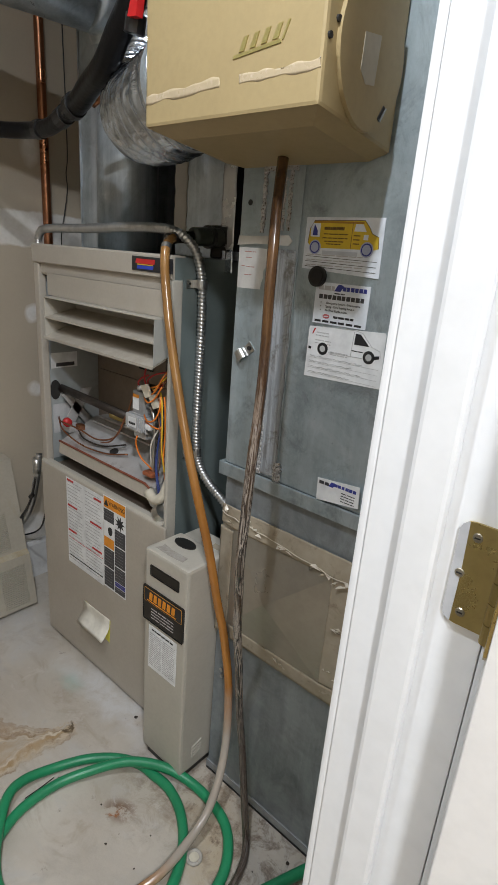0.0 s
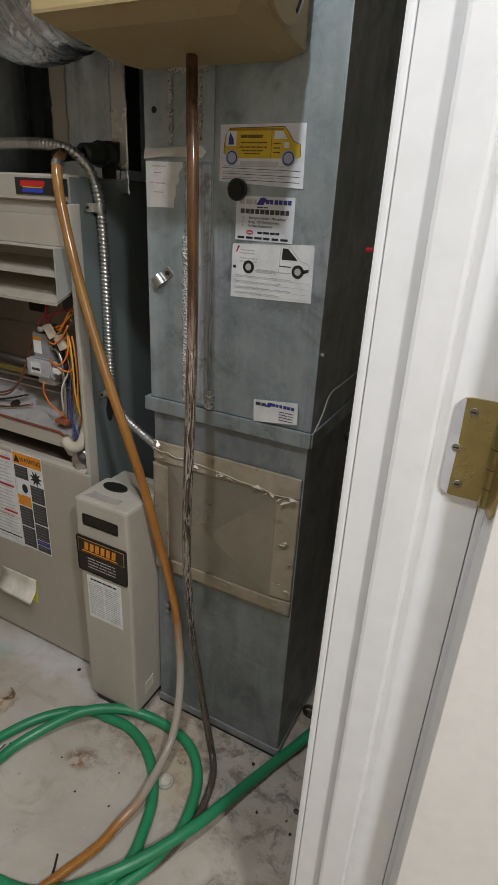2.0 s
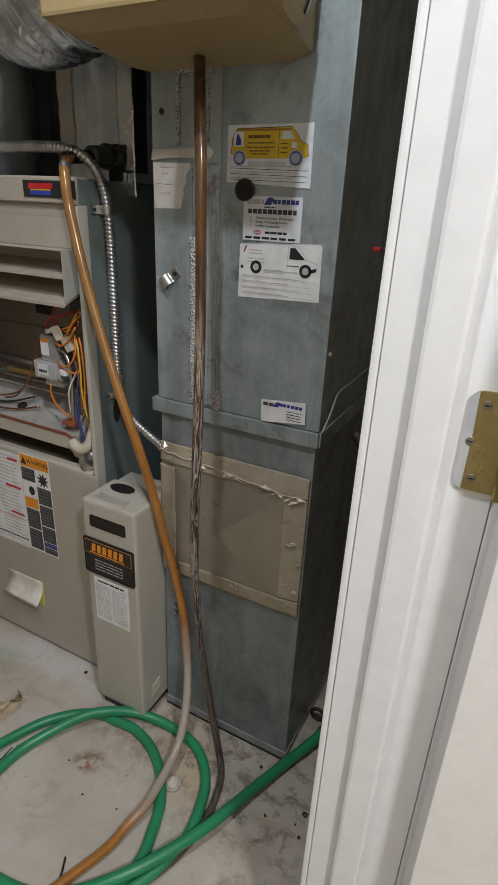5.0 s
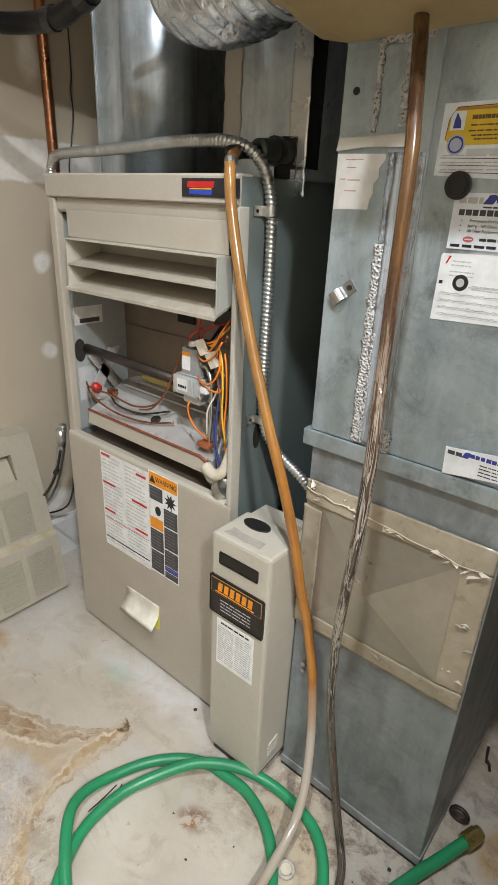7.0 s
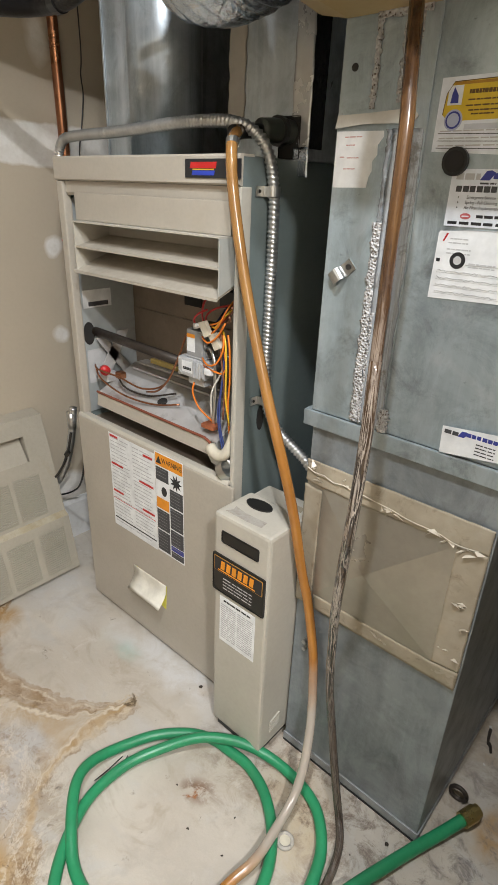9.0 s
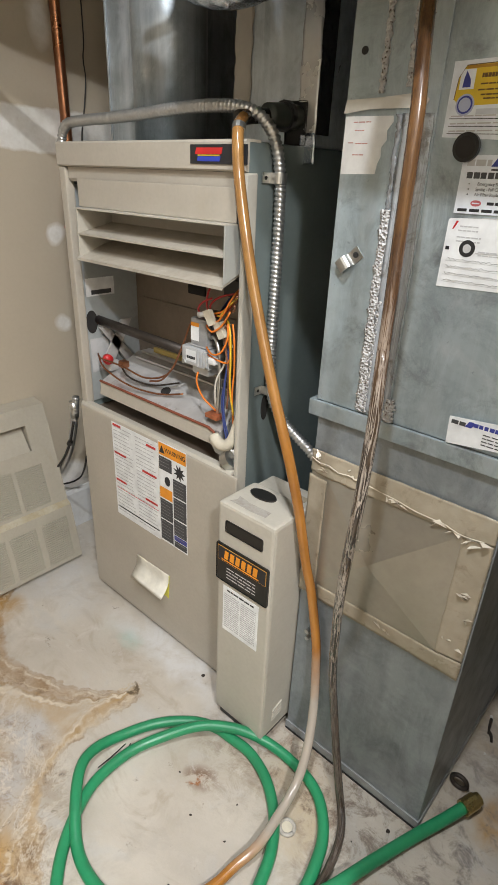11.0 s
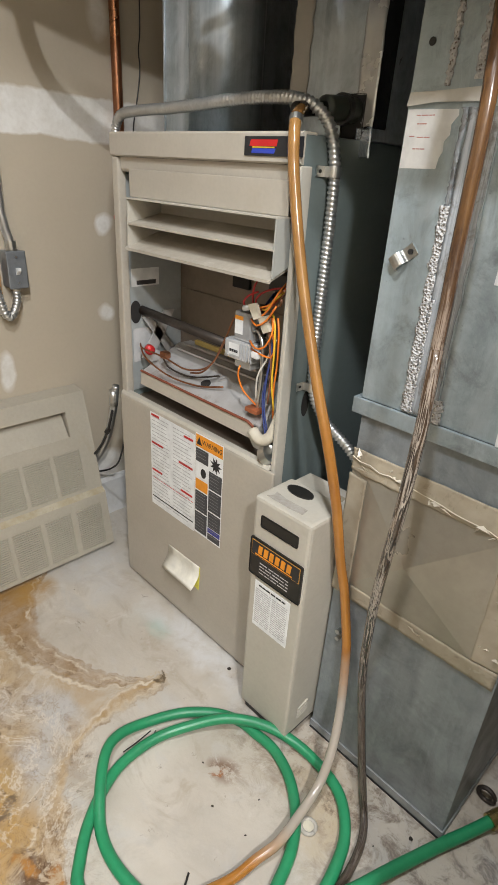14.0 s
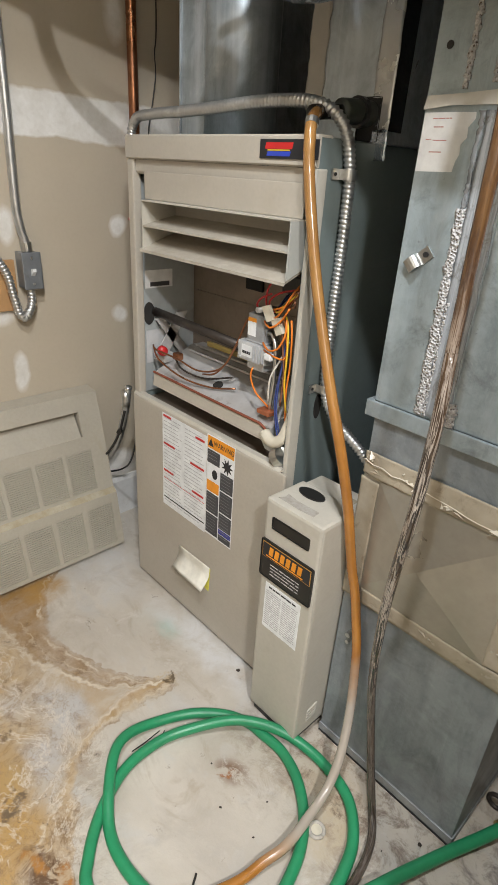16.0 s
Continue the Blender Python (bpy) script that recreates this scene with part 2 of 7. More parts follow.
    crust = remap(nt, times(nt, times(nt, tide, 0.47, "SUBTRACT"), 1.0, "ABSOLUTE"), 0.018, 0.0)
    c = lay(times(nt, crust, area), 0.7, (0.64, 0.575, 0.48))
    # bluish smear, whiter scraped paint and trodden dirt along the furnace and the duct
    for x, y, rx, ry, col, amount, soft in ((-1.094, 0.792, 0.030, 0.022, (0.34, 0.47, 0.42), 0.75, 0.5), (-1.10, 0.80, 0.06, 0.04, (0.47, 0.53, 0.50), 0.45, 0.6), (-0.96, 0.835, 0.20, 0.055, (0.60, 0.595, 0.59), 0.8, 0.5),
                                            (-1.32, 0.655, 0.075, 0.030, (0.42, 0.40, 0.37), 0.6, 0.4), (-1.46, 0.60, 0.05, 0.06, (0.36, 0.20, 0.05), 0.85, 0.35), (-1.40, 0.80, 0.14, 0.08, (0.50, 0.51, 0.52), 0.5, 0.5),
                                            (-0.55, 0.55, 0.10, 0.055, (0.36, 0.33, 0.29), 0.45, 0.6), (-0.30, 0.98, 0.10, 0.09, (0.34, 0.25, 0.15), 0.5, 0.5), (-0.138, 1.015, 0.042, 0.055, (0.40, 0.24, 0.09), 0.85, 0.3),
                                            (-0.52, 0.80, 0.10, 0.09, (0.38, 0.285, 0.18), 0.55, 0.5), (-0.44, 0.72, 0.05, 0.08, (0.44, 0.34, 0.20), 0.5, 0.5)):
        c = lay(times(nt, blob_mask(nt, co, small if rx < 0.06 else wob, x, y, rx, ry, soft), remap(nt, veins, 0.36, 0.58, 0.35, 1.0)), amount, col)
    c = lay(remap(nt, grit, 0.62, 0.70), 0.75, (0.10, 0.075, 0.055))
    foot = blob_mask(nt, co, wob, -0.47, 0.80, 0.24, 0.12, 0.5)
    c = lay(times(nt, foot, remap(nt, grit, 0.47, 0.60)), 0.8, (0.15, 0.10, 0.065))
    side_dirt = blob_mask(nt, co, wob, -0.15, 1.28, 0.15, 0.26, 0.4)
    c = lay(times(nt, side_dirt, remap(nt, grit, 0.44, 0.60, 0.2, 1.0)), 0.8, (0.25, 0.215, 0.18))
    corner = blob_mask(nt, co, wob, -0.14, 0.80, 0.16, 0.28, 0.5)
    c = lay(times(nt, corner, remap(nt, grit, 0.50, 0.62)), 0.75, (0.13, 0.11, 0.10))
    rust = blob_mask(nt, co, small, -0.658, 0.655, 0.030, 0.024, 0.5)
    c = lay(times(nt, rust, remap(nt, grit, 0.44, 0.52)), 0.85, (0.16, 0.085, 0.045))
    # scorched and rusted spots
    for x, y, rx, ry, col in ((-0.735, 0.270, 0.060, 0.036, (0.095, 0.042, 0.014)), (-0.700, 0.288, 0.035, 0.014, (0.40, 0.16, 0.025)), (-0.77, 0.262, 0.022, 0.012, (0.38, 0.17, 0.035)), (-0.883, 0.281, 0.017, 0.014, (0.13, 0.09, 0.055)),
                              (-0.923, 0.268, 0.012, 0.010, (0.14, 0.09, 0.05)), (-0.938, 0.687, 0.012, 0.008, (0.09, 0.06, 0.03)), (-1.05, 0.33, 0.014, 0.02, (0.15, 0.10, 0.055)),
                              (-0.655, 0.642, 0.013, 0.010, (0.30, 0.11, 0.03))):
        c = lay(times(nt, blob_mask(nt, d.outputs[0], small, x, y, rx, ry, 0.3), remap(nt, grit, 0.45, 0.52, 0.1, 1.0)), 0.92, col)
    link(nt, c, bsdf.inputs["Base Color"])
    link(nt, remap(nt, n2, 0.3, 0.7, 0.30, 0.62), bsdf.inputs["Roughness"])
    bump(nt, bsdf, blend(nt, 0.5, n2, n3), 0.35, 0.004)
    return m


def flex_foil(name):
    m, nt, bsdf, co = base(name, 0.24, 1.0)
    n = noise_node(nt, co, 40, 6, 0.7)
    link(nt, blend(nt, remap(nt, n, 0.3, 0.7), (0.46, 0.51, 0.57), (0.78, 0.84, 0.93)), bsdf.inputs["Base Color"])
    bump(nt, bsdf, noise_node(nt, co, 38, 4, 0.6, None, 0.8), 0.6, 0.008)
    return m


def caulk(name):
    """Foamy sealant, off-white with dark pits."""
    m, nt, bsdf, co = base(name, 0.6)
    n = noise_node(nt, co, 130, 5, 0.65)
    v = nt.nodes.new("ShaderNodeTexVoronoi")
    v.inputs["Scale"].default_value = 240
    link(nt, co, v.inputs["Vector"])
    pits = times(nt, remap(nt, v.outputs["Distance"], 0.36, 0.22), remap(nt, n, 0.44, 0.52))
    c = blend(nt, pits, blend(nt, remap(nt, n, 0.3, 0.7), (0.56, 0.555, 0.55), (0.40, 0.385, 0.37)), (0.12, 0.085, 0.065))
    link(nt, c, bsdf.inputs["Base Color"])
    bump(nt, bsdf, v.outputs["Distance"], 0.9, 0.005)
    return m


def smear(name):
    """Streaky clear sealant wiped down a seam: bluish white runs over the zinc."""
    m, nt, bsdf, co = base(name, 0.25, 0.35)
    runs = noise_node(nt, co, 30, 7, 0.7, (4.0, 1.0, 0.12), 0.35)
    blot = noise_node(nt, co, 18, 8, 0.72, None, 0.6)
    c = blend(nt, remap(nt, runs, 0.46, 0.60), (0.30, 0.325, 0.35), (0.50, 0.535, 0.57))
    c = blend(nt, times(nt, remap(nt, blot, 0.52, 0.62), 0.75), c, (0.16, 0.145, 0.125))
    link(nt, c, bsdf.inputs["Base Color"])
    bump(nt, bsdf, runs, 0.6, 0.004)
    return m


def sludge_tube(name):
    """A clear drain tube full of rusty sludge: brown above, black with long pale streaks below."""
    m, nt, bsdf, co = base(name, 0.22)
    sep = nt.nodes.new("ShaderNodeSeparateXYZ")
    link(nt, co, sep.inputs[0])
    n = noise_node(nt, co, 12, 8, 0.7, (2.5, 2.5, 0.6))
    uvs = nt.nodes.new("ShaderNodeTexCoord").outputs["UV"]
    streak = noise_node(nt, uvs, 6, 6, 0.62, (1.5, 1.6, 1.0), 0.9)
    fine = remap(nt, times(nt, times(nt, streak, 0.5, "SUBTRACT"), 1.0, "ABSOLUTE"), 0.07, 0.02)
    up = blend(nt, remap(nt, n, 0.40, 0.60), (0.115, 0.056, 0.021), (0.042, 0.02, 0.011))
    up = blend(nt, times(nt, remap(nt, streak, 0.56, 0.66), 0.35), up, (0.19, 0.10, 0.035))
    down = blend(nt, fine, (0.030, 0.024, 0.020), (0.36, 0.31, 0.26))
    down = blend(nt, times(nt, remap(nt, n, 0.50, 0.62), 0.6), down, (0.10, 0.06, 0.03))
    c = blend(nt, remap(nt, times(nt, sep.outputs[2], times(nt, n, 0.25), "ADD"), 0.95, 1.25), down, up)
    c = blend(nt, times(nt, remap(nt, times(nt, sep.outputs[2], times(nt, n, 0.1), "ADD"), 0.46, 0.30), 0.8), c, (0.050, 0.036, 0.028))
    link(nt, c, bsdf.inputs["Base Color"])
    bsdf.inputs["Coat Weight"].default_value = 0.5
    bsdf.inputs["Coat Roughness"].default_value = 0.12
    return m


def amber_tube(name):
    """Clear vinyl tube, amber inside above, cloudy and almost colourless by the floor."""
    m, nt, bsdf, co = base(name, 0.18)
    sep = nt.nodes.new("ShaderNodeSeparateXYZ")
    link(nt, co, sep.inputs[0])
    n = noise_node(nt, co, 14, 5)
    z = times(nt, sep.outputs[2], times(nt, n, 0.16), "ADD")
    hi = remap(nt, z, 0.26, 0.40)
    y = remap(nt, sep.outputs[1], 0.66, 0.56)
    fluid = times(nt, hi, y, "MAXIMUM")
    mid = blend(nt, remap(nt, noise_node(nt, co, 9, 6, 0.6), 0.35, 0.65), (0.47, 0.20, 0.036), (0.34, 0.135, 0.025))
    top = blend(nt, remap(nt, noise_node(nt, co, 12, 6, 0.65), 0.35, 0.65), (0.37, 0.19, 0.058), (0.27, 0.13, 0.04))
    warm = blend(nt, remap(nt, z, 0.78, 1.05), mid, top)
    c = blend(nt, fluid, (0.42, 0.37, 0.31), warm)
    link(nt, c, bsdf.inputs["Base Color"])
    bsdf.inputs["Transmission Weight"].default_value = 0.15
    bsdf.inputs["Coat Weight"].default_value = 0.35
    bsdf.inputs["Coat Roughness"].default_value = 0.2
    return m


def blob2(nt, co, wobble, a, b, ra, rb, soft):
    """The same on the west wall: y and z."""
    m = nt.nodes.new("ShaderNodeMapping")
    m.inputs["Rotation"].default_value = (0, radians(90), 0)
    swap = nt.nodes.new("ShaderNodeSeparateXYZ")
    link(nt, co, swap.inputs[0])
    comb = nt.nodes.new("ShaderNodeCombineXYZ")
    link(nt, swap.outputs[1], comb.inputs[0])
    link(nt, swap.outputs[2], comb.inputs[1])
    nt.nodes.remove(m)
    return blob_mask(nt, comb.outputs[0], wobble, a, b, ra, rb, soft)


def patched_wall():
    """Beige paint with feathered, unpainted joint compound: one taped seam and scattered spots."""
    m, nt, bsdf, co = base("patched_beige_wall", 0.75)
    n1 = noise_node(nt, co, 1.8, 5)
    n2 = noise_node(nt, co, 90, 3)
    n3 = noise_node(nt, co, 14, 6, 0.65)
    paint = blend(nt, remap(nt, n1, 0.3, 0.7), (0.425, 0.365, 0.28), (0.475, 0.41, 0.315))
    mud = blend(nt, remap(nt, n3, 0.35, 0.65), (0.64, 0.62, 0.575), (0.73, 0.71, 0.675))
    wn = nt.nodes.new("ShaderNodeTexNoise")
    wn.inputs["Scale"].default_value = 9
    wn.inputs["Detail"].default_value = 4
    link(nt, co, wn.inputs["Vector"])
    sub = nt.nodes.new("ShaderNodeVectorMath")
    sub.operation = "SUBTRACT"
    sub.inputs[1].default_value = (0.5, 0.5, 0.5)
    link(nt, wn.outputs["Color"], sub.inputs[0])
    sc = nt.nodes.new("ShaderNodeVectorMath")
    sc.operation = "SCALE"
    sc.inputs["Scale"].default_value = 0.05
    link(nt, sub.outputs[0], sc.inputs[0])
    wob = sc.outputs[0]
    total = blob2(nt, co, wob, 0.6, 1.287, 9.0, 0.052, 0.07)
    for y, z, ry, rz, soft in ((0.703, 0.613, 0.026, 0.054, 0.2), (1.031, 0.755, 0.026, 0.026, 0.3), (1.054, 1.016, 0.028, 0.028, 0.25), (0.655, 0.79, 0.04, 0.03, 0.3),
                               (1.057, 1.535, 0.028, 0.05, 0.4), (0.711, 1.02, 0.028, 0.045, 0.25), (0.63, 0.40, 0.05, 0.03, 0.4), (1.0, 0.205, 0.085, 0.062, 0.2), (0.60, 1.07, 0.03, 0.03, 0.4)):
        total = times(nt, total, blob2(nt, co, wob, y, z, ry, rz, soft), "MAXIMUM")
    c = blend(nt, times(nt, total, remap(nt, n3, 0.2, 0.6, 0.72, 1.0)), paint, mud)
    c = blend(nt, times(nt, remap(nt, n2, 0.45, 0.8), 0.15), c, (0.36, 0.31, 0.24))
    link(nt, c, bsdf.inputs["Base Color"])
    bump(nt, bsdf, blend(nt, 0.6, n2, total), 0.25, 0.002)
    return m


FLOOR = concrete_floor()
PATCHED = patched_wall()
WALL = surface("beige_wall_paint", (0.425, 0.365, 0.28), (0.475, 0.41, 0.315), 0.75, 0, 1.8, 90, (0.40, 0.33, 0.24), 0.25, 0.001, 0.05)
CEIL = surface("ceiling_paint", (0.46, 0.42, 0.35), (0.42, 0.38, 0.31), 0.85, 0, 3, 70, None, 0, 0.001, 0.05)
TRIM = surface("white_trim_paint", (0.84, 0.855, 0.87), (0.815, 0.83, 0.845), 0.34, 0, 3, 30, (0.66, 0.64, 0.60), 0.12, 0.0005, 0.06)
DOORW = surface("white_door_paint", (0.80, 0.795, 0.785), (0.775, 0.77, 0.76), 0.38, 0, 3, 40, (0.66, 0.64, 0.60), 0.1, 0.0005, 0.06)
ENAMEL = surface("beige_enamel", (0.445, 0.405, 0.34), (0.405, 0.365, 0.305), 0.40, 0, 5, 120, (0.34, 0.28, 0.20), 0.28, 0.0003, 0.08)
ENAMEL2 = surface("pale_beige_enamel", (0.485, 0.455, 0.39), (0.44, 0.41, 0.35), 0.40, 0, 5, 120, (0.33, 0.27, 0.19), 0.3, 0.0003, 0.08)
HOOD = surface("humidifier_enamel", (0.42, 0.325, 0.165), (0.38, 0.29, 0.145), 0.45, 0, 4, 90, (0.30, 0.22, 0.12), 0.2, 0.0003, 0.08)
GREEN = surface("grey_green_cabinet_paint", (0.160, 0.192, 0.186), (0.130, 0.160, 0.156), 0.42, 0, 4, 80, (0.20, 0.21, 0.19), 0.3, 0.0003, 0.1)
GALV = galvanised("galvanised_sheet", 0.50, 0.38, 0.8, (0.85, 1.0, 1.06), 0.55, 0.3)
GALV_B = galvanised("galvanised_bright", 0.58, 0.32, 0.4, (0.90, 0.99, 1.04), 0.55, 0.8)
GALV_P = galvanised("galvanised_pipe", 0.54, 0.32, 0.55, (0.88, 0.98, 1.04), 0.5, 0.95)
GALV_D = galvanised("dull_galvanised", 0.33, 0.42, 0.5, (0.90, 0.99, 1.04), 0.4, 0.12)
FOILTAPE = flex_foil("foil_tape")
FLEXDUCT = flex_foil("foil_flex_duct")
CONDUIT = plain("steel_conduit", (0.60, 0.60, 0.59), 0.33, 0.85)
STEEL = plain("zinc_steel", (0.62, 0.62, 0.60), 0.3, 0.95)
DULL = surface("dull_aluminised_steel", (0.42, 0.405, 0.39), (0.58, 0.57, 0.56), 0.42, 0.35, 9, 90, (0.16, 0.12, 0.09), 0.55, 0.0006)
VSIDE = surface("grey_vestibule_steel", (0.42, 0.445, 0.44), (0.34, 0.365, 0.365), 0.4, 0.2, 7, 70, (0.22, 0.19, 0.16), 0.4)
SOOT = surface("soot_brown_steel", (0.28, 0.225, 0.175), (0.20, 0.16, 0.125), 0.5, 0.3, 6, 70, (0.08, 0.06, 0.05), 0.5, 0.0006)
COPPER = surface("aged_copper", (0.45, 0.20, 0.10), (0.30, 0.13, 0.07), 0.32, 0.9, 9, 60, (0.12, 0.06, 0.04), 0.4)
BRASS = surface("tarnished_brass", (0.50, 0.40, 0.16), (0.40, 0.31, 0.13), 0.32, 0.9, 20, 90, (0.22, 0.16, 0.08), 0.4)
PANEL = surface("taped_metal_panel", (0.40, 0.37, 0.31), (0.32, 0.295, 0.24), 0.34, 0.55, 5, 50, (0.26, 0.22, 0.16), 0.35, 0.0003, 0.07)
TAPE = surface("aged_clear_tape", (0.44, 0.385, 0.295), (0.35, 0.30, 0.22), 0.2, 0.05, 16, 60, (0.15, 0.10, 0.06), 0.6, 0.0015)
CAULK = caulk("duct_sealant")
SMEAR = smear("wiped_sealant")
HOSE = surface("green_garden_hose", (0.025, 0.27, 0.115), (0.018, 0.20, 0.085), 0.38, 0, 9, 120, (0.10, 0.22, 0.12), 0.25, 0.0006)
BLACK = surface("black_foam_insulation", (0.006, 0.006, 0.0065), (0.009, 0.0085, 0.0085), 0.34, 0, 9, 80, None, 0, 0.002, 0.08, spec=0.22)
BLACKPL = plain("black_plastic", (0.015, 0.014, 0.013), 0.35)
# Near-black: puts the shade of holes and slots into colour; also dark parts.
DARK = plain("hole_shade_and_dark_parts", (0.02, 0.018, 0.016), 0.8)
PIPE = surface("black_iron_pipe", (0.07, 0.055, 0.045), (0.045, 0.036, 0.03), 0.5, 0.5, 20, 90)
WHITE = plain("white_paper", (0.79, 0.80, 0.80), 0.55)
CREAM = plain("cream_paper", (0.76, 0.73, 0.64), 0.6)
FADED = plain("faded_print", (0.20, 0.20, 0.20), 0.5)
PALERED = plain("faded_red_ink", (0.52, 0.25, 0.23), 0.6)
MAGNET = plain("white_magnet_sheet", (0.77, 0.81, 0.86), 0.35)
YELLOW = plain("van_yellow", (0.70, 0.49, 0.03), 0.4)
ORANGE = plain("warning_orange", (0.80, 0.30, 0.02), 0.45)
RED = plain("signal_red", (0.55, 0.02, 0.02), 0.4)
BLUE = plain("print_blue", (0.04, 0.05, 0.28), 0.45)
GREYINK = plain("grey_ink", (0.06, 0.06, 0.064), 0.5)
PALEINK = plain("pale_grey_ink", (0.50, 0.50, 0.50), 0.5)
LBLUE = plain("pale_blue_print", (0.42, 0.46, 0.62), 0.4)
INK = plain("black_ink", (0.02, 0.02, 0.022), 0.45)
NOTE = plain("yellow_note", (0.75, 0.70, 0.08), 0.6)
GOLD = plain("gold_print", (0.50, 0.26, 0.05), 0.35)
WIRES = {"red": plain("red_wire", (0.50, 0.03, 0.03), 0.4), "orange": plain("orange_wire", (0.75, 0.20, 0.02), 0.4),
         "yellow": plain("yellow_wire", (0.72, 0.45, 0.03), 0.4), "blue": plain("blue_wire", (0.04, 0.06, 0.20), 0.4),
         "white": plain("white_wire", (0.65, 0.62, 0.55), 0.4), "brown": plain("brown_wire", (0.20, 0.08, 0.04), 0.4)}
PVC = plain("cream_pipe", (0.60, 0.55, 0.44), 0.4)
AMBER = amber_tube("amber_vinyl_tube")
SLUDGE = sludge_tube("sludge_drain_tube")
WOOD = surface("bare_plywood", (0.45, 0.26, 0.11), (0.38, 0.21, 0.09), 0.6, 0, 6, 70, None, 0, 0.0006, 0.05, (1, 6, 1))
RAG = surface("dirty_white_debris", (0.50, 0.47, 0.42), (0.36, 0.33, 0.29), 0.85, 0, 30, 120, (0.15, 0.12, 0.09), 0.5, 0.002)


# ---- builders ----
def thing(name, place, label, category, group="", kind=""):
    ob = new(name)
    ob.location = place
    ob.empty_display_size = 0.05
    return tagged(ob, label, category, group, kind)


def part(name, bm, material, parent=None, label="", smooth=False):
    me = bpy.data.meshes.new(name)
    bmesh.ops.recalc_face_normals(bm, faces=bm.faces)
    bm.to_mesh(me)
    bm.free()
    me.materials.append(material)
    if smooth:
        for p in me.polygons:
            p.use_smooth = True
    ob = new(name, me)
    if parent:
        ob.parent = parent
        inv = Matrix.Translation(-Vector(parent.location)) if parent.type == "EMPTY" else Matrix.Identity(4)
        ob.matrix_parent_inverse = inv
    if label:
        ob["label"] = label
    return ob


def box(x0, x1, y0, y1, z0, z1, bevel=0.0, bm=None):
    bm = bm or bmesh.new()
    made = bmesh.ops.create_cube(bm, size=1.0)["verts"]
    for v in made:
        v.co = Vector(((x0 + x1) / 2 + v.co.x * (x1 - x0), (y0 + y1) / 2 + v.co.y * (y1 - y0), (z0 + z1) / 2 + v.co.z * (z1 - z0)))
    if bevel:
        edges = list({e for v in made for e in v.link_edges})
        bmesh.ops.bevel(bm, geom=edges, offset=bevel, segments=2, affect="EDGES", profile=0.6)
    return bm


def prism(pts, axis, a, b, bm=None):
    """A flat outline (in the two other axes, in order) drawn out along an axis from a to b."""
    bm = bm or bmesh.new()

    def at(p, d):
        return {"x": (d, p[0], p[1]), "y": (p[0], d, p[1]), "z": (p[0], p[1], d)}[axis]
    lo = [bm.verts.new(at(p, a)) for p in pts]
    hi = [bm.verts.new(at(p, b)) for p in pts]
    bm.faces.new(lo)
    bm.faces.new(hi[::-1])
    n = len(pts)
    for i in range(n):
        bm.faces.new((lo[i], lo[(i + 1) % n], hi[(i + 1) % n], hi[i]))
    return bm


def smooth_path(pts, step):
    """Catmull-Rom through the points, sampled about every step metres."""
    P = [Vector(p) for p in pts]
    P = [P[0] * 2 - P[1]] + P + [P[-1] * 2 - P[-2]]
    out = []
    for i in range(1, len(P) - 2):
        a, b, c, d = P[i - 1:i + 3]
        n = max(2, int((c - b).length / step + 0.5))
        for k in range(n):
            t = k / n
            out.append(0.5 * ((2 * b) + (c - a) * t + (2 * a - 5 * b + 4 * c - d) * t * t + (3 * b - a - 3 * c + d) * t ** 3))
    out.append(P[-2])
    return out


def tube(pts, radius, segs=12, step=0.012, wave=None, bm=None, raw=False):
    """A round tube along a smooth path; wave(distance, angle) scales its radius."""
    bm = bm or bmesh.new()
    path = [Vector(p) for p in pts] if raw else smooth_path(pts, step)
    side, dist, rings, along = None, 0.0, [], []
    uv = bm.loops.layers.uv.verify()
    for i, p in enumerate(path):
        way = (path[min(i + 1, len(path) - 1)] - path[max(i - 1, 0)]).normalized()
        if side is None:
            side = way.orthogonal().normalized()
        side = (side - way * side.dot(way)).normalized()
        up = way.cross(side)
        if i:
            dist += (p - path[i - 1]).length
        r0 = radius(dist) if callable(radius) else radius
        ring = []
        for k in range(segs):
            a = 2 * math.pi * k / segs
            r = r0 * (wave(dist, a) if wave else 1.0)
            ring.append(bm.verts.new(p + (side * math.cos(a) + up * math.sin(a)) * r))
        rings.append(ring)
        along.append(dist)
    for i, (a, b) in enumerate(zip(rings, rings[1:])):
        for k in range(segs):
            f = bm.faces.new((a[k], a[(k + 1) % segs], b[(k + 1) % segs], b[k]))
            for loop, (s, d) in zip(f.loops, ((k, i), (k + 1, i), (k + 1, i + 1), (k, i + 1))):
                loop[uv].uv = (s / segs, along[d])
    bm.faces.new(rings[0])
    bm.faces.new(rings[-1][::-1])
    return bm


def rod(p0, p1, r, segs=16, bm=None, r2=None):
    bm = bm or bmesh.new()
    p0, p1 = Vector(p0), Vector(p1)
    way = (p1 - p0).normalized()
    s = way.orthogonal().normalized()
    u = way.cross(s)
    rings = []
    for p, rr in ((p0, r), (p1, r2 or r)):
        rings.append([bm.verts.new(p + (s * math.cos(2 * math.pi * k / segs) + u * math.sin(2 * math.pi * k / segs)) * rr) for k in range(segs)])
    for k in range(segs):
        bm.faces.new((rings[0][k], rings[0][(k + 1) % segs], rings[1][(k + 1) % segs], rings[1][k]))
    bm.faces.new(rings[0])
    bm.faces.new(rings[1][::-1])
    return bm


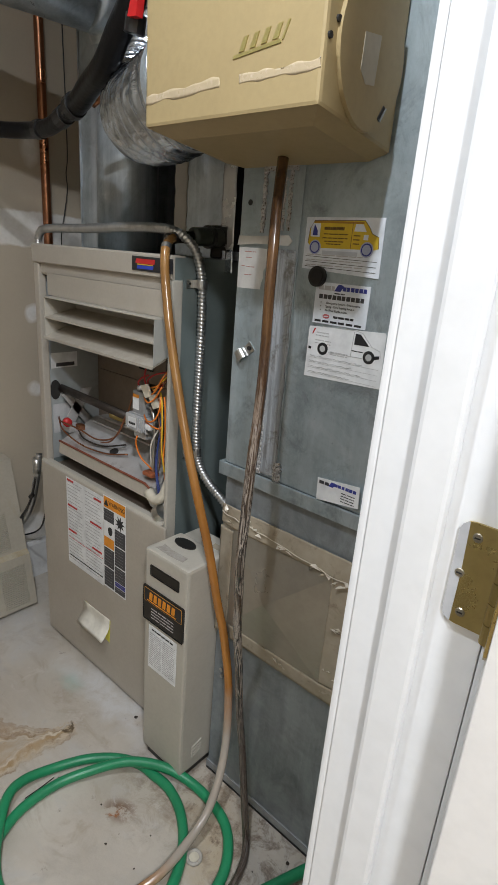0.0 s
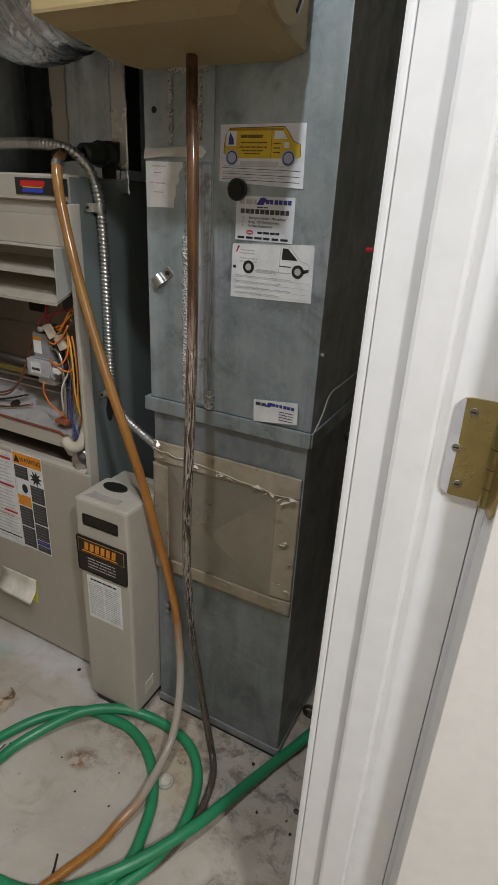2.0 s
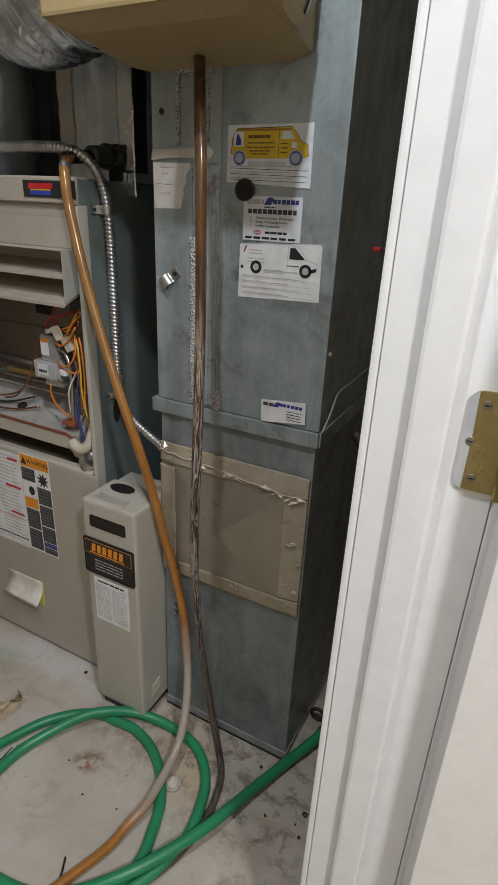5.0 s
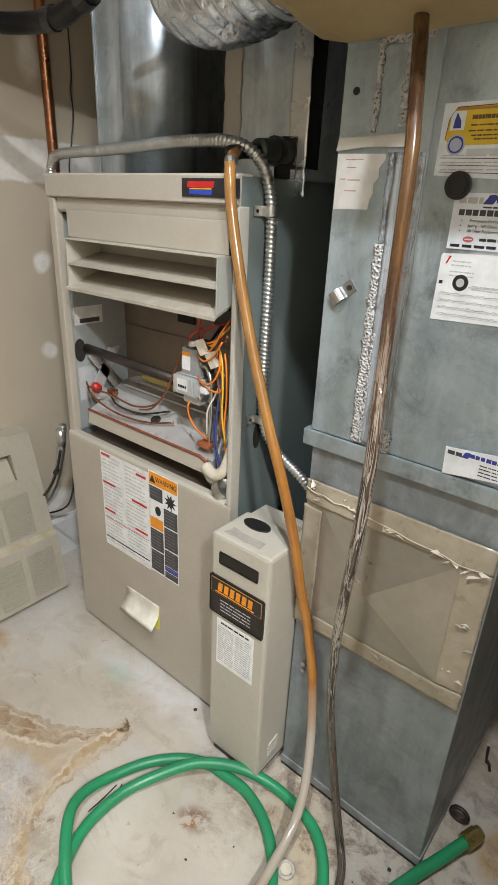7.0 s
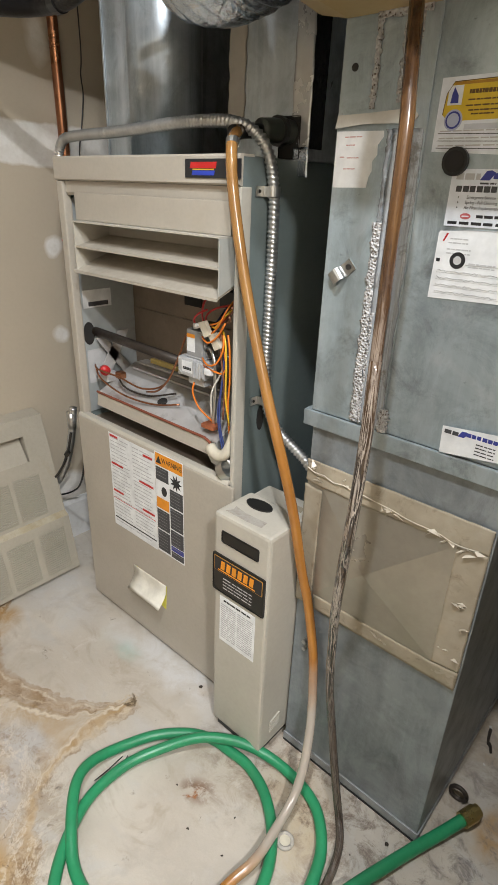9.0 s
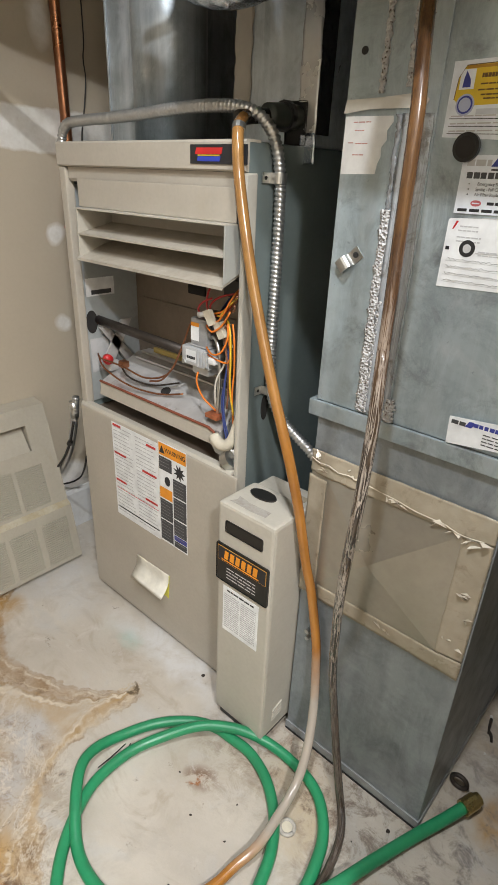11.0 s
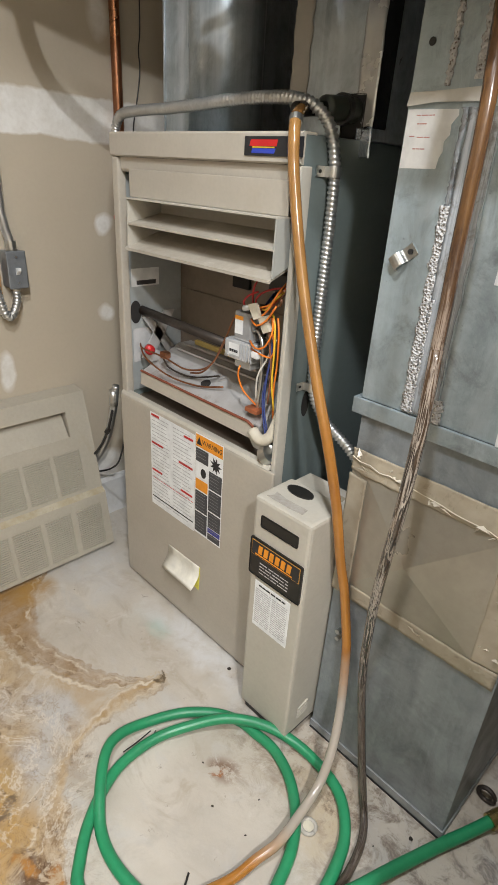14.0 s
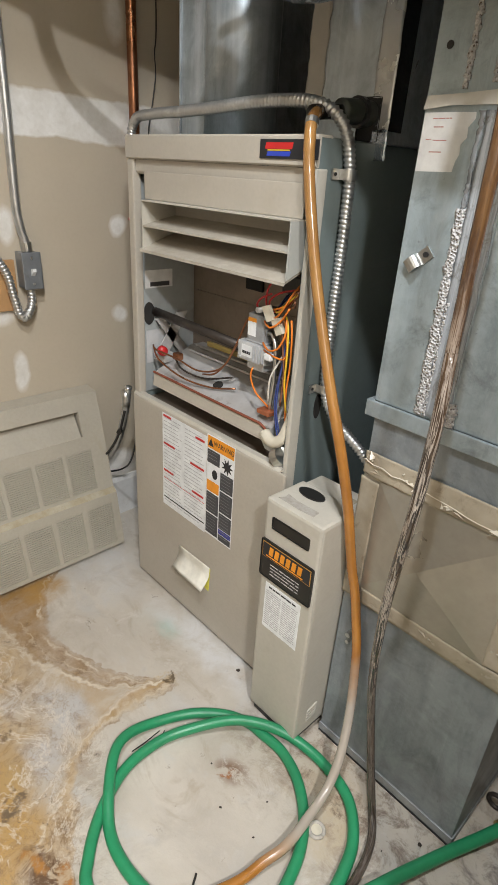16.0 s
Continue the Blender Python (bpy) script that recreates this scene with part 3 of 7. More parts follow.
def slab(x0, x1, z0, z1, y, t=0.0008, bm=None):
    """A thin sheet on a face that looks towards -y, its back at y."""
    return box(x0, x1, y - t, y, z0, z1, 0, bm)


def disc(x, z, r, y, t=0.0008, n=24, rz=None, bm=None):
    return prism([(x + r * math.cos(2 * math.pi * k / n), z + (rz or r) * math.sin(2 * math.pi * k / n)) for k in range(n)], "y", y - t, y, bm)


def bars(x0, x1, z, h, y, seed, words=5, bm=None):
    """A line of writing too small to read: short bars."""
    rnd = random.Random(seed)
    bm = bm or bmesh.new()
    x = x0
    while x < x1 - 0.001:
        w = min((x1 - x0) / words * rnd.uniform(0.5, 1.3), x1 - x)
        slab(x, x + w * 0.86, z, z + h, y, 0.0003, bm)
        x += w
    return bm


def each_bar(name, x0, x1, z, h, y, seed, words, material, parent):
    """Writing large enough to tell apart: every bar a part."""
    rnd = random.Random(seed)
    w = (x1 - x0) / words
    for i in range(words):
        part(name, slab(x0 + i * w, x0 + (i + rnd.uniform(0.7, 0.88)) * w, z, z + h, y, 0.0003), material, parent)


def wrinkled(x0, x1, z0, z1, y, amp, seed, nx=26, nz=5, ragged=0.004):
    """A crumpled strip of tape standing a little off a face that looks towards -y."""
    bm = bmesh.new()
    rnd = random.Random(seed)
    off = Vector((rnd.uniform(0, 50), rnd.uniform(0, 50), 0))
    grid = []
    for j in range(nz + 1):
        row = []
        for i in range(nx + 1):
            u, v = i / nx, j / nz
            x, z = x0 + (x1 - x0) * u, z0 + (z1 - z0) * v
            e = noise.noise(Vector((x * 60, z * 60, 0)) + off)
            if j in (0, nz):
                z += ragged * noise.noise(Vector((x * 45, j, 3)) + off)
            if i in (0, nx):
                x += ragged * noise.noise(Vector((z * 45, i, 7)) + off)
            row.append(bm.verts.new((x, y - 0.0015 - amp * (0.5 + 0.5 * e) ** 2, z)))
        grid.append(row)
    for a, b in zip(grid, grid[1:]):
        for i in range(nx):
            bm.faces.new((a[i], a[i + 1], b[i + 1], b[i]))
    back = bmesh.ops.extrude_face_region(bm, geom=list(bm.faces))["geom"]
    for v in back:
        if isinstance(v, bmesh.types.BMVert):
            v.co.y = y - 0.0004
    return bm


def lettering(text, size, place, material, parent, name="lettering", shear=0.0, width=1.0):
    """Raised letters on a face that looks towards -y."""
    cu = bpy.data.curves.new(name, "FONT")
    cu.body, cu.size, cu.extrude, cu.shear = text, size, 0.0002, shear
    cu.align_x, cu.align_y = "CENTER", "CENTER"
    tmp = bpy.data.objects.new(name, cu)
    scene.collection.objects.link(tmp)
    bpy.context.view_layer.update()
    me = bpy.data.meshes.new_from_object(tmp.evaluated_get(bpy.context.evaluated_depsgraph_get()))
    bpy.data.objects.remove(tmp)
    me.transform(Matrix.Translation(place) @ pose(0, 0, 0, 90, 0, 0) @ Matrix.Diagonal((width, 1, 1, 1)))
    bm = bmesh.new()
    bm.from_mesh(me)
    return part(name, bm, material, parent)


# ---- structure ----
def structure(name, bm, material, label, category):
    return tagged(part(name, bm, material), label, category, kind="structure")


X_W, Y_N, Y_S, X_H = -1.69, 1.62, -0.45, 1.35
structure("floor", box(X_W - 0.1, X_H + 0.1, -1.1, Y_N + 0.1, -0.12, 0.0), FLOOR, "worn whitish concrete floor with rust-brown flood stains", "floor")
# Ceiling is unseen; its tone is kept dark to lower bounced light.
structure("ceiling", box(X_W - 0.1, X_H + 0.1, -1.1, Y_N + 0.1, 2.44, 2.54), CEIL, "plain unseen ceiling, beige paint toned to cut bounced light", "ceiling")
wall_w = structure("wall_west", box(X_W - 0.1, X_W, Y_S - 0.1, Y_N + 0.1, 0, 2.44), PATCHED, "beige drywall with unpainted joint compound patches", "wall")
structure("baseboard", prism([(X_W + 0.001, 0.001), (X_W + 0.013, 0.001), (X_W + 0.013, 0.140), (X_W + 0.008, 0.155), (X_W + 0.001, 0.157)], "y", 0.20, Y_N - 0.001), surface("dirty_white_baseboard", (0.66, 0.66, 0.65), (0.56, 0.555, 0.54), 0.5, 0, 6, 60, (0.36, 0.31, 0.25), 0.4), "white painted baseboard, scuffed and dirty", "baseboard")
structure("wall_north", box(X_W, X_H, Y_N, Y_N + 0.1, 0, 2.44), WALL, "beige painted wall behind the ducts", "wall")
structure("wall_south", box(X_W, -0.0755, Y_S - 0.1, Y_S, 0, 2.44), WALL, "plain beige closet wall", "wall")
bm = box(-0.0755, 0.034, 0.52, Y_N, 0, 2.44)
box(-0.0755, 0.034, -1.1, -0.29, 0, 2.44, 0, bm)
box(-0.0755, 0.034, -0.29, 0.52, 2.06, 2.44, 0, bm)
structure("wall_east", bm, WALL, "beige closet wall with the door opening", "wall")
structure("wall_hall_east", box(X_H, X_H + 0.1, -1.1, Y_N, 0, 2.44), WALL, "plain beige hall wall", "wall")
structure("wall_hall_south", box(0.034, X_H, -1.2, -1.1, 0, 2.44), WALL, "plain beige hall wall", "wall")

# door frame: jambs, stops, casings
frame_1 = thing("door_frame", (-0.01, 0.5, 0), "white painted wooden door frame with stop and casing", "door frame", kind="structure")
for side, y, s in (("hinge_jamb", 0.5, 1), ("latch_jamb", -0.27, -1)):
    lo, hi = sorted((y, y + s * 0.02))
    part(side, box(-0.0755, 0.0365, lo, hi, 0, 2.04, 0.0012), TRIM, frame_1)
    lo, hi = sorted((y, y - s * 0.0105))
    part("door_stop", box(-0.042, -0.008, lo, hi, 0, 2.03, 0.0042), TRIM, frame_1)
    for xa, xb, off in ((-0.085, -0.0758, 0.0015), (0.0367, 0.0515, 0.0008)):
        lo, hi = sorted((y + s * off, y + s * 0.062))
        part("casing", box(xa, xb, lo, hi, 0, 2.10, 0.003), TRIM, frame_1)
part("head_jamb", box(-0.0755, 0.034, -0.27, 0.5, 2.04, 2.06, 0.0015), TRIM, frame_1)
part("casing", box(-0.085, -0.0758, -0.268, 0.498, 2.045, 2.10, 0.003), TRIM, frame_1)

# White paint toned grey, so the hinge margin's shade is in its colour.
SHADEDWHITE = plain("shaded_white_paint", (0.50, 0.51, 0.53), 0.4)
SCREW = plain("worn_screw_head", (0.34, 0.31, 0.24), 0.35, 0.8)

# door leaf standing open into the hall, a little past a right angle
leaf = thing("door_1", (0.0415, 0.491, 0.01), "white painted door standing open on brass hinges", "door", kind="structure")
PIN = Vector((0.0415, 0.4905, 0))
SWING = Matrix.Translation(PIN) @ Matrix.Rotation(radians(13), 4, "Z") @ Matrix.Translation(-PIN)


def swung(bm):
    bmesh.ops.transform(bm, matrix=SWING, verts=bm.verts)
    return bm


part("door_leaf", swung(box(0.0436, 0.80, 0.4585, 0.4935, 0.012, 2.03, 0.0015)), DOORW, leaf)
for z0, z1 in ((0.22, 0.92), (1.12, 1.86)):
    part("panel_moulding", swung(box(0.15, 0.69, 0.455, 0.4583, z0, z1, 0.0012)), DOORW, leaf)
for zc in (0.25, 1.035, 1.82):
    hinge = part("hinge", prism([(0.003, zc - 0.036), (0.0045, zc - 0.040), (0.008, zc - 0.0435), (0.013, zc - 0.0445), (0.0365, zc - 0.0445), (0.0365, zc + 0.0445), (0.013, zc + 0.0445), (0.008, zc + 0.0435), (0.0045, zc + 0.040), (0.003, zc + 0.036)], "y", 0.4975, 0.4998), BRASS, leaf, "tarnished brass hinge leaf on the jamb")
    part("hinge_leaf", swung(prism([(0.461, zc - 0.036), (0.470, zc - 0.0445), (0.490, zc - 0.0445), (0.490, zc + 0.0445), (0.470, zc + 0.0445), (0.461, zc + 0.036)], "x", 0.0412, 0.0434)), BRASS, leaf)
    kn = bmesh.new()
    for k in range(5):
        z0 = zc - 0.0445 + k * 0.0178
        rod((PIN.x, PIN.y, z0 + 0.0004), (PIN.x, PIN.y, z0 + 0.0174), 0.0056, 14, kn)
    part("hinge_knuckle", kn, BRASS, leaf, smooth=False)
    part("hinge_pin", rod((PIN.x, PIN.y, zc + 0.0446), (PIN.x, PIN.y, zc + 0.050), 0.007, 18), STEEL, leaf, "bright steel pin head")
    part("painted_margin", prism([(0.0028, zc - 0.036), (0.0043, zc - 0.0402), (0.0079, zc - 0.0437), (0.0098, zc - 0.0440), (0.0105, zc), (0.0095, zc + 0.0440), (0.0079, zc + 0.0437), (0.0043, zc + 0.0402), (0.0028, zc + 0.036)], "y", 0.4971, 0.4975), SHADEDWHITE, hinge, "margin brushed over with white paint")
    for x, dz in ((0.017, 0.033), (0.0095, 0.0), (0.0165, -0.033)):
        screw = part("screw", rod((x, 0.4975, zc + dz), (x, 0.4966, zc + dz), 0.0040, 12, None, 0.0034), SCREW, hinge)
        part("screw_slot", box(x - 0.0022, x + 0.0022, 0.4962, 0.4966, zc + dz - 0.0006, zc + dz + 0.0006), DARK, hinge)


# ---- furnace ----
FX0, FX1, FY, FT = -1.366, -0.788, 0.886, 1.245
FB = 1.55
furnace = thing("furnace", (-1.077, 1.2, 0), "beige gas furnace with its upper front panel off", "furnace")
part("side_panel", box(FX1 - 0.014, FX1, FY + 0.004, FB, 0.0, FT - 0.002, 0.003), GREEN, furnace, "grey-green painted steel side")
part("side_panel", box(FX0, FX0 + 0.014, FY + 0.004, FB, 0.0, FT - 0.002, 0.003), GREEN, furnace, "grey-green painted steel side")
part("back_panel", box(FX0 + 0.0145, FX1 - 0.0145, FB - 0.012, FB, 0.0, FT - 0.002), GREEN, furnace)
part("top_panel", box(FX0 + 0.0145, FX1 - 0.0145, FY + 0.03, FB - 0.0125, FT - 0.012, FT - 0.002), GREEN, furnace)
# header rail, stepped
bm = prism([(FY, 1.196), (FY - 0.004, 1.199), (FY - 0.004, FT - 0.004), (FY, FT), (FY + 0.034, FT), (FY + 0.034, FT - 0.004), (FY + 0.006, FT - 0.004), (FY + 0.006, 1.196)], "x", FX0, FX1 + 0.001)
part("header_rail", bm, ENAMEL, furnace)
part("header_step", prism([(FY + 0.010, 1.166), (FY + 0.006, 1.172), (FY + 0.006, 1.1955), (FY + 0.018, 1.1955), (FY + 0.018, 1.166)], "x", FX0 + 0.028, FX1 - 0.006), ENAMEL, furnace)
part("corner_post", box(FX0, FX0 + 0.024, FY - 0.001, FY + 0.022, 0.0, 1.1955, 0.004), ENAMEL, furnace)
part("corner_post", box(FX1 - 0.010, FX1 + 0.0012, FY + 0.0005, FY + 0.030, 0.002, 1.1955, 0.003), ENAMEL2, furnace)
# vestibule
part("vestibule_back", box(FX0 + 0.0145, FX1 - 0.0145, 1.075, 1.085, 0.02, 1.19), SOOT, furnace, "heat-browned steel vestibule panel")
part("vestibule_side", box(FX0 + 0.0145, FX0 + 0.018, FY + 0.024, 1.074, 0.62, 1.16), VSIDE, furnace)
part("vestibule_side", box(FX1 - 0.018, FX1 - 0.0145, FY + 0.056, 1.074, 0.62, 1.16), SOOT, furnace)
part("vestibule_floor", box(FX0 + 0.0185, FX1 - 0.0185, FY + 0.012, 1.074, 0.598, 0.604), SOOT, furnace)
# draught hood with two openings
hx0, hx1 = -1.284, -0.806
# Greyer copy of the enamel: light on this outer cheek put into colour.
HOODSIDE = surface("side_lit_enamel", (0.40, 0.40, 0.365), (0.36, 0.36, 0.33), 0.42, 0, 5, 120, (0.30, 0.26, 0.20), 0.25, 0.0003, 0.08)
DUSTY = surface("dusty_scratched_enamel", (0.45, 0.415, 0.35), (0.36, 0.32, 0.26), 0.5, 0, 14, 90, (0.62, 0.59, 0.52), 0.5, 0.0006)
part("hood_face", box(hx0 - 0.006, hx1 + 0.002, FY - 0.0045, FY - 0.0015, 1.1155, 1.172, 0.0012), ENAMEL, furnace)
part("hood_cheek", prism([(FY + 0.066, 1.112), (FY - 0.030, 1.112), (FY - 0.032, 1.007), (FY + 0.014, 1.022), (FY + 0.066, 1.040)], "x", hx0 + 0.020, hx0 + 0.023), ENAMEL2, furnace)
part("hood_cheek", prism([(FY + 0.066, 1.112), (FY - 0.032, 1.112), (FY - 0.033, 1.013), (FY + 0.014, 1.033), (FY + 0.066, 1.050)], "x", hx1, hx1 + 0.003), HOODSIDE, furnace)
part("hood_top", box(hx0 + 0.020, hx1 + 0.003, FY - 0.032, FY + 0.066, 1.1122, 1.1150), ENAMEL2, furnace)
part("hood_baffle", prism([(FY - 0.0305, 1.0590), (FY - 0.0305, 1.0625), (FY + 0.060, 1.083), (FY + 0.060, 1.080)], "x", hx0 + 0.0232, hx1 - 0.0002), DUSTY, furnace, "dusty bent blade")
part("hood_baffle", prism([(FY - 0.0345, 1.0040), (FY - 0.0345, 1.0100), (FY + 0.022, 1.032), (FY + 0.060, 1.044), (FY + 0.060, 1.041), (FY + 0.022, 1.029), (FY - 0.032, 1.0075)], "x", hx0 + 0.014, hx1 - 0.0002), DUSTY, furnace, "dusty scratched lower blade")
part("hood_back", box(hx0 + 0.0235, hx1 - 0.0003, FY + 0.0605, FY + 0.064, 1.042, 1.111), ENAMEL, furnace)
# lower door
lower = part("lower_door", box(FX0 + 0.004, FX1 + 0.010, FY - 0.010, FY - 0.0015, 0.012, 0.617, 0.005), ENAMEL, furnace)
part("door_flange", prism([(FY - 0.009, 0.6175), (FY - 0.004, 0.624), (FY + 0.012, 0.624), (FY + 0.012, 0.6175)], "x", FX0 + 0.006, FX1 - 0.008), ENAMEL2, lower)
part("toe_rail", box(FX0 + 0.002, FX1 - 0.002, FY, FY + 0.02, 0.0, 0.6), GREEN, furnace)
# maker's badge
badge = part("badge", slab(-0.918, -0.782, 1.207, 1.237, FY - 0.004, 0.002), INK, furnace, "black badge with red and blue bars")
part("badge_bar", prism([(-0.905, 1.222), (-0.902, 1.232), (-0.838, 1.232), (-0.840, 1.222)], "y", FY - 0.0066, FY - 0.006), RED, badge)
part("badge_bar", prism([(-0.900, 1.211), (-0.898, 1.2185), (-0.842, 1.2185), (-0.845, 1.211)], "y", FY - 0.0066, FY - 0.006), plain("badge_blue", (0.03, 0.06, 0.45), 0.4), badge)
part("badge_bar", slab(-0.898, -0.845, 1.2192, 1.2212, FY - 0.006, 0.0006), YELLOW, badge)

# instruction and warning label on the lower door
LY = FY - 0.010
label = thing("warning_label", (-1.08, LY, 0.33), "white instruction sheet with orange warning panel on the furnace door", "label")
sheet = part("label_sheet", slab(-1.221, -1.036, 0.330, 0.610, LY, 0.0004), WHITE, label)
k = 0
for x0, x1 in ((-1.214, -1.132), (-1.124, -1.043)):
    for z in [0.345 + 0.0105 * i for i in range(25)]:
        k += 1
        if 0.35 < z < 0.36:
            continue
        part("text_line", bars(x0, x1 - 0.02 * random.Random(k).random(), z, 0.0026, LY - 0.0004, k, 4), PALEINK, label)
for x0, x1, z in ((-1.216, -1.182, 0.600), (-1.080, -1.044, 0.588), (-1.216, -1.166, 0.520), (-1.100, -1.044, 0.508), (-1.216, -1.172, 0.438), (-1.092, -1.044, 0.428)):
    part("red_heading", slab(x0, x1, z, z + 0.006, LY - 0.0006, 0.0003), RED, label)
part("red_rule", slab(-1.216, -1.040, 0.416, 0.4175, LY - 0.0006, 0.0003), RED, label)
part("black_rule", slab(-1.216, -1.040, 0.3545, 0.358, LY - 0.0006, 0.0003), INK, label)
warn = part("warning_panel", slab(-1.0345, -0.934, 0.334, 0.620, LY, 0.0004), WHITE, label)
part("warning_band", slab(-1.032, -0.936, 0.585, 0.617, LY - 0.0004, 0.0003), ORANGE, warn)
lettering("WARNING", 0.0185, (-0.9735, LY - 0.0008, 0.601), INK, label, width=0.80)
part("hazard_triangle", prism([(-1.030, 0.591), (-1.010, 0.591), (-1.020, 0.611)], "y", LY - 0.001, LY - 0.0007), INK, label)
part("orange_band", slab(-1.032, -0.986, 0.466, 0.496, LY - 0.0004, 0.0003), ORANGE, warn)
for x0, x1, z0, z1, m in ((-1.032, -0.986, 0.545, 0.581, GREYINK), (-1.032, -0.986, 0.404, 0.462, GREYINK), (-1.032, -0.986, 0.340, 0.400, GREYINK),
                          (-0.982, -0.936, 0.487, 0.535, GREYINK), (-0.982, -0.936, 0.424, 0.483, GREYINK), (-0.982, -0.936, 0.374, 0.420, GREYINK), (-0.982, -0.936, 0.358, 0.372, BLUE), (-0.982, -0.936, 0.338, 0.356, GREYINK)):
    cell = part("text_block", slab(x0, x1, z0, z1, LY - 0.0004, 0.0003), m, warn)
    for i in range(int((z1 - z0) / 0.009)):
        part("text_line", bars(x0 + 0.003, x1 - 0.008, z1 - 0.006 - 0.009 * i, 0.0014, LY - 0.0007, i + int(z0 * 999), 3), FADED, cell)
star = []
for i in range(18):
    r = 0.021 if i % 2 == 0 else 0.010
    star.append((-0.959 + r * math.cos(2 * math.pi * i / 18), 0.558 + r * 1.05 * math.sin(2 * math.pi * i / 18)))
part("burst_pictogram", prism(star, "y", LY - 0.001, LY - 0.0004), INK, warn)
part("valve_pictogram", disc(-1.003, 0.518, 0.010, LY - 0.0004, 0.0004, 14, 0.013), INK, warn)

# note stuck on the door
note = thing("sticky_note", (-1.08, LY, 0.15), "blank cream note curling off a yellow pad sheet", "note")
part("backing_sheet", prism([(-1.040, 0.150), (-1.012, 0.146), (-1.007, 0.226), (-1.138, 0.2255), (-1.138, 0.205)], "y", LY - 0.0006, LY), NOTE, note, "yellow sheet")
bm = bmesh.new()
grid = []
for i in range(11):
    v = i / 10
    out = 0.0012 + 0.026 * v ** 1.6 - 0.006 * math.sin(v * math.pi)
    grid.append([bm.verts.new((-1.145 + 0.136 * u, LY - max(0.0012, out) - 0.003 * v * u, 0.2265 - 0.070 * v + 0.004 * v * v + 0.002 * u)) for u in (0, 0.25, 0.5, 0.75, 1)])
for p, q in zip(grid, grid[1:]):
    for i in range(4):
        bm.faces.new((p[i], p[i + 1], q[i + 1], q[i]))
ext = bmesh.ops.extrude_face_region(bm, geom=list(bm.faces))["geom"]
for v in ext:
    if isinstance(v, bmesh.types.BMVert):
        v.co.y -= 0.0006
part("curled_page", bm, CREAM, note, "blank cream page", True)

# ---- burner compartment ----
burner = part("burner_shelf", prism([(0.908, 0.686), (0.908, 0.690), (1.03, 0.748), (1.073, 0.748), (1.073, 0.744), (1.03, 0.744)], "x", -1.300, -0.862), DULL, furnace, "grey aluminised burner shelf")
part("shelf_skirt", prism([(0.900, 0.656), (0.9045, 0.690), (0.9075, 0.690), (0.903, 0.656)], "x", -1.298, -0.874), ENAMEL, burner)
part("shelf_gasket", tube([(-1.300, 0.9045, 0.6915), (-1.1, 0.9035, 0.6915), (-0.892, 0.9035, 0.6915), (-0.874, 0.9025, 0.686), (-0.862, 0.899, 0.654)], 0.0032, 8, 0.03, raw=True), plain("rust_red_gasket", (0.22, 0.06, 0.03), 0.6), burner)
part("shelf_end", prism([(0.908, 0.655), (0.908, 0.688), (1.03, 0.746), (1.07, 0.746), (1.07, 0.67)], "x", -0.862, -0.859), DULL, burner)
part("shelf_hole", rod((-1.085, 0.948, 0.7085), (-1.085, 0.946, 0.7135), 0.0125, 18), DARK, burner)
for y, z in ((1.0, 0.741), (1.022, 0.751)):
    part("shelf_rib", box(-1.27, -0.93, y, y + 0.008, z, z + 0.006, 0.002), DULL, burner)
part("yellow_strip", box(-1.25, -1.06, 1.045, 1.055, 0.753, 0.766, 0.002), surface("faded_yellow_paint", (0.46, 0.33, 0.09), (0.36, 0.26, 0.09), 0.5, 0, 30, 90), burner)
part("gas_manifold", rod((-1.349, 0.945, 0.838), (-0.96, 0.945, 0.828), 0.0115, 18), PIPE, furnace, "black iron gas manifold", True)
for pts in ([(1.0, 0.835), (1.035, 0.835), (0.965, 0.715), (0.925, 0.715)], [(0.93, 0.825), (0.955, 0.825), (1.05, 0.715), (1.015, 0.715)]):
    part("cross_brace", prism(pts, "x", -1.329, -1.325), DULL, furnace)
part("oval_knockout", prism([(0.925 + 0.017 * math.cos(a * math.pi / 9), 0.835 + 0.03 * math.sin(a * math.pi / 9)) for a in range(18)], "x", -1.3478, -1.3465), DARK, furnace)
part("rating_bars", prism([(0.93, 0.904), (0.99, 0.904), (0.99, 0.915), (0.93, 0.915)], "x", -1.3468, -1.3464), GREYINK, furnace)
part("rating_plate", prism([(0.915, 0.90), (1.0, 0.90), (1.0, 0.945), (0.915, 0.945)], "x", -1.3478, -1.3468), WHITE, furnace)
part("rating_plate", prism([(0.915, 0.70), (0.97, 0.70), (0.97, 0.79), (0.915, 0.79)], "x", -1.3478, -1.3468), PALEINK, furnace)
part("flame_sensor_cap", rod((-1.300, 0.930, 0.747), (-1.286, 0.926, 0.747), 0.013, 16), RED, furnace, "red button cap", True)
part("burner_bracket", box(-1.322, -1.290, 0.932, 0.97, 0.712, 0.735, 0.004), DULL, furnace)
part("vent_slot", box(-1.135, -1.075, 1.068, 1.0745, 0.925, 0.965, 0.003), DARK, furnace)
part("vestibule_seam", box(-1.34, -0.81, 1.071, 1.0748, 0.885, 0.888), SOOT, furnace)

CAST = surface("cast_aluminium", (0.58, 0.59, 0.60), (0.46, 0.47, 0.48), 0.38, 0.35, 30, 120, (0.28, 0.26, 0.24), 0.4, 0.0005)
valve = thing("gas_valve", (-0.94, 0.94, 0.83), "cast grey gas control valve with white labels", "gas valve")
part("valve_body", box(-0.978, -0.893, 0.905, 0.965, 0.818, 0.860, 0.006), CAST, valve)
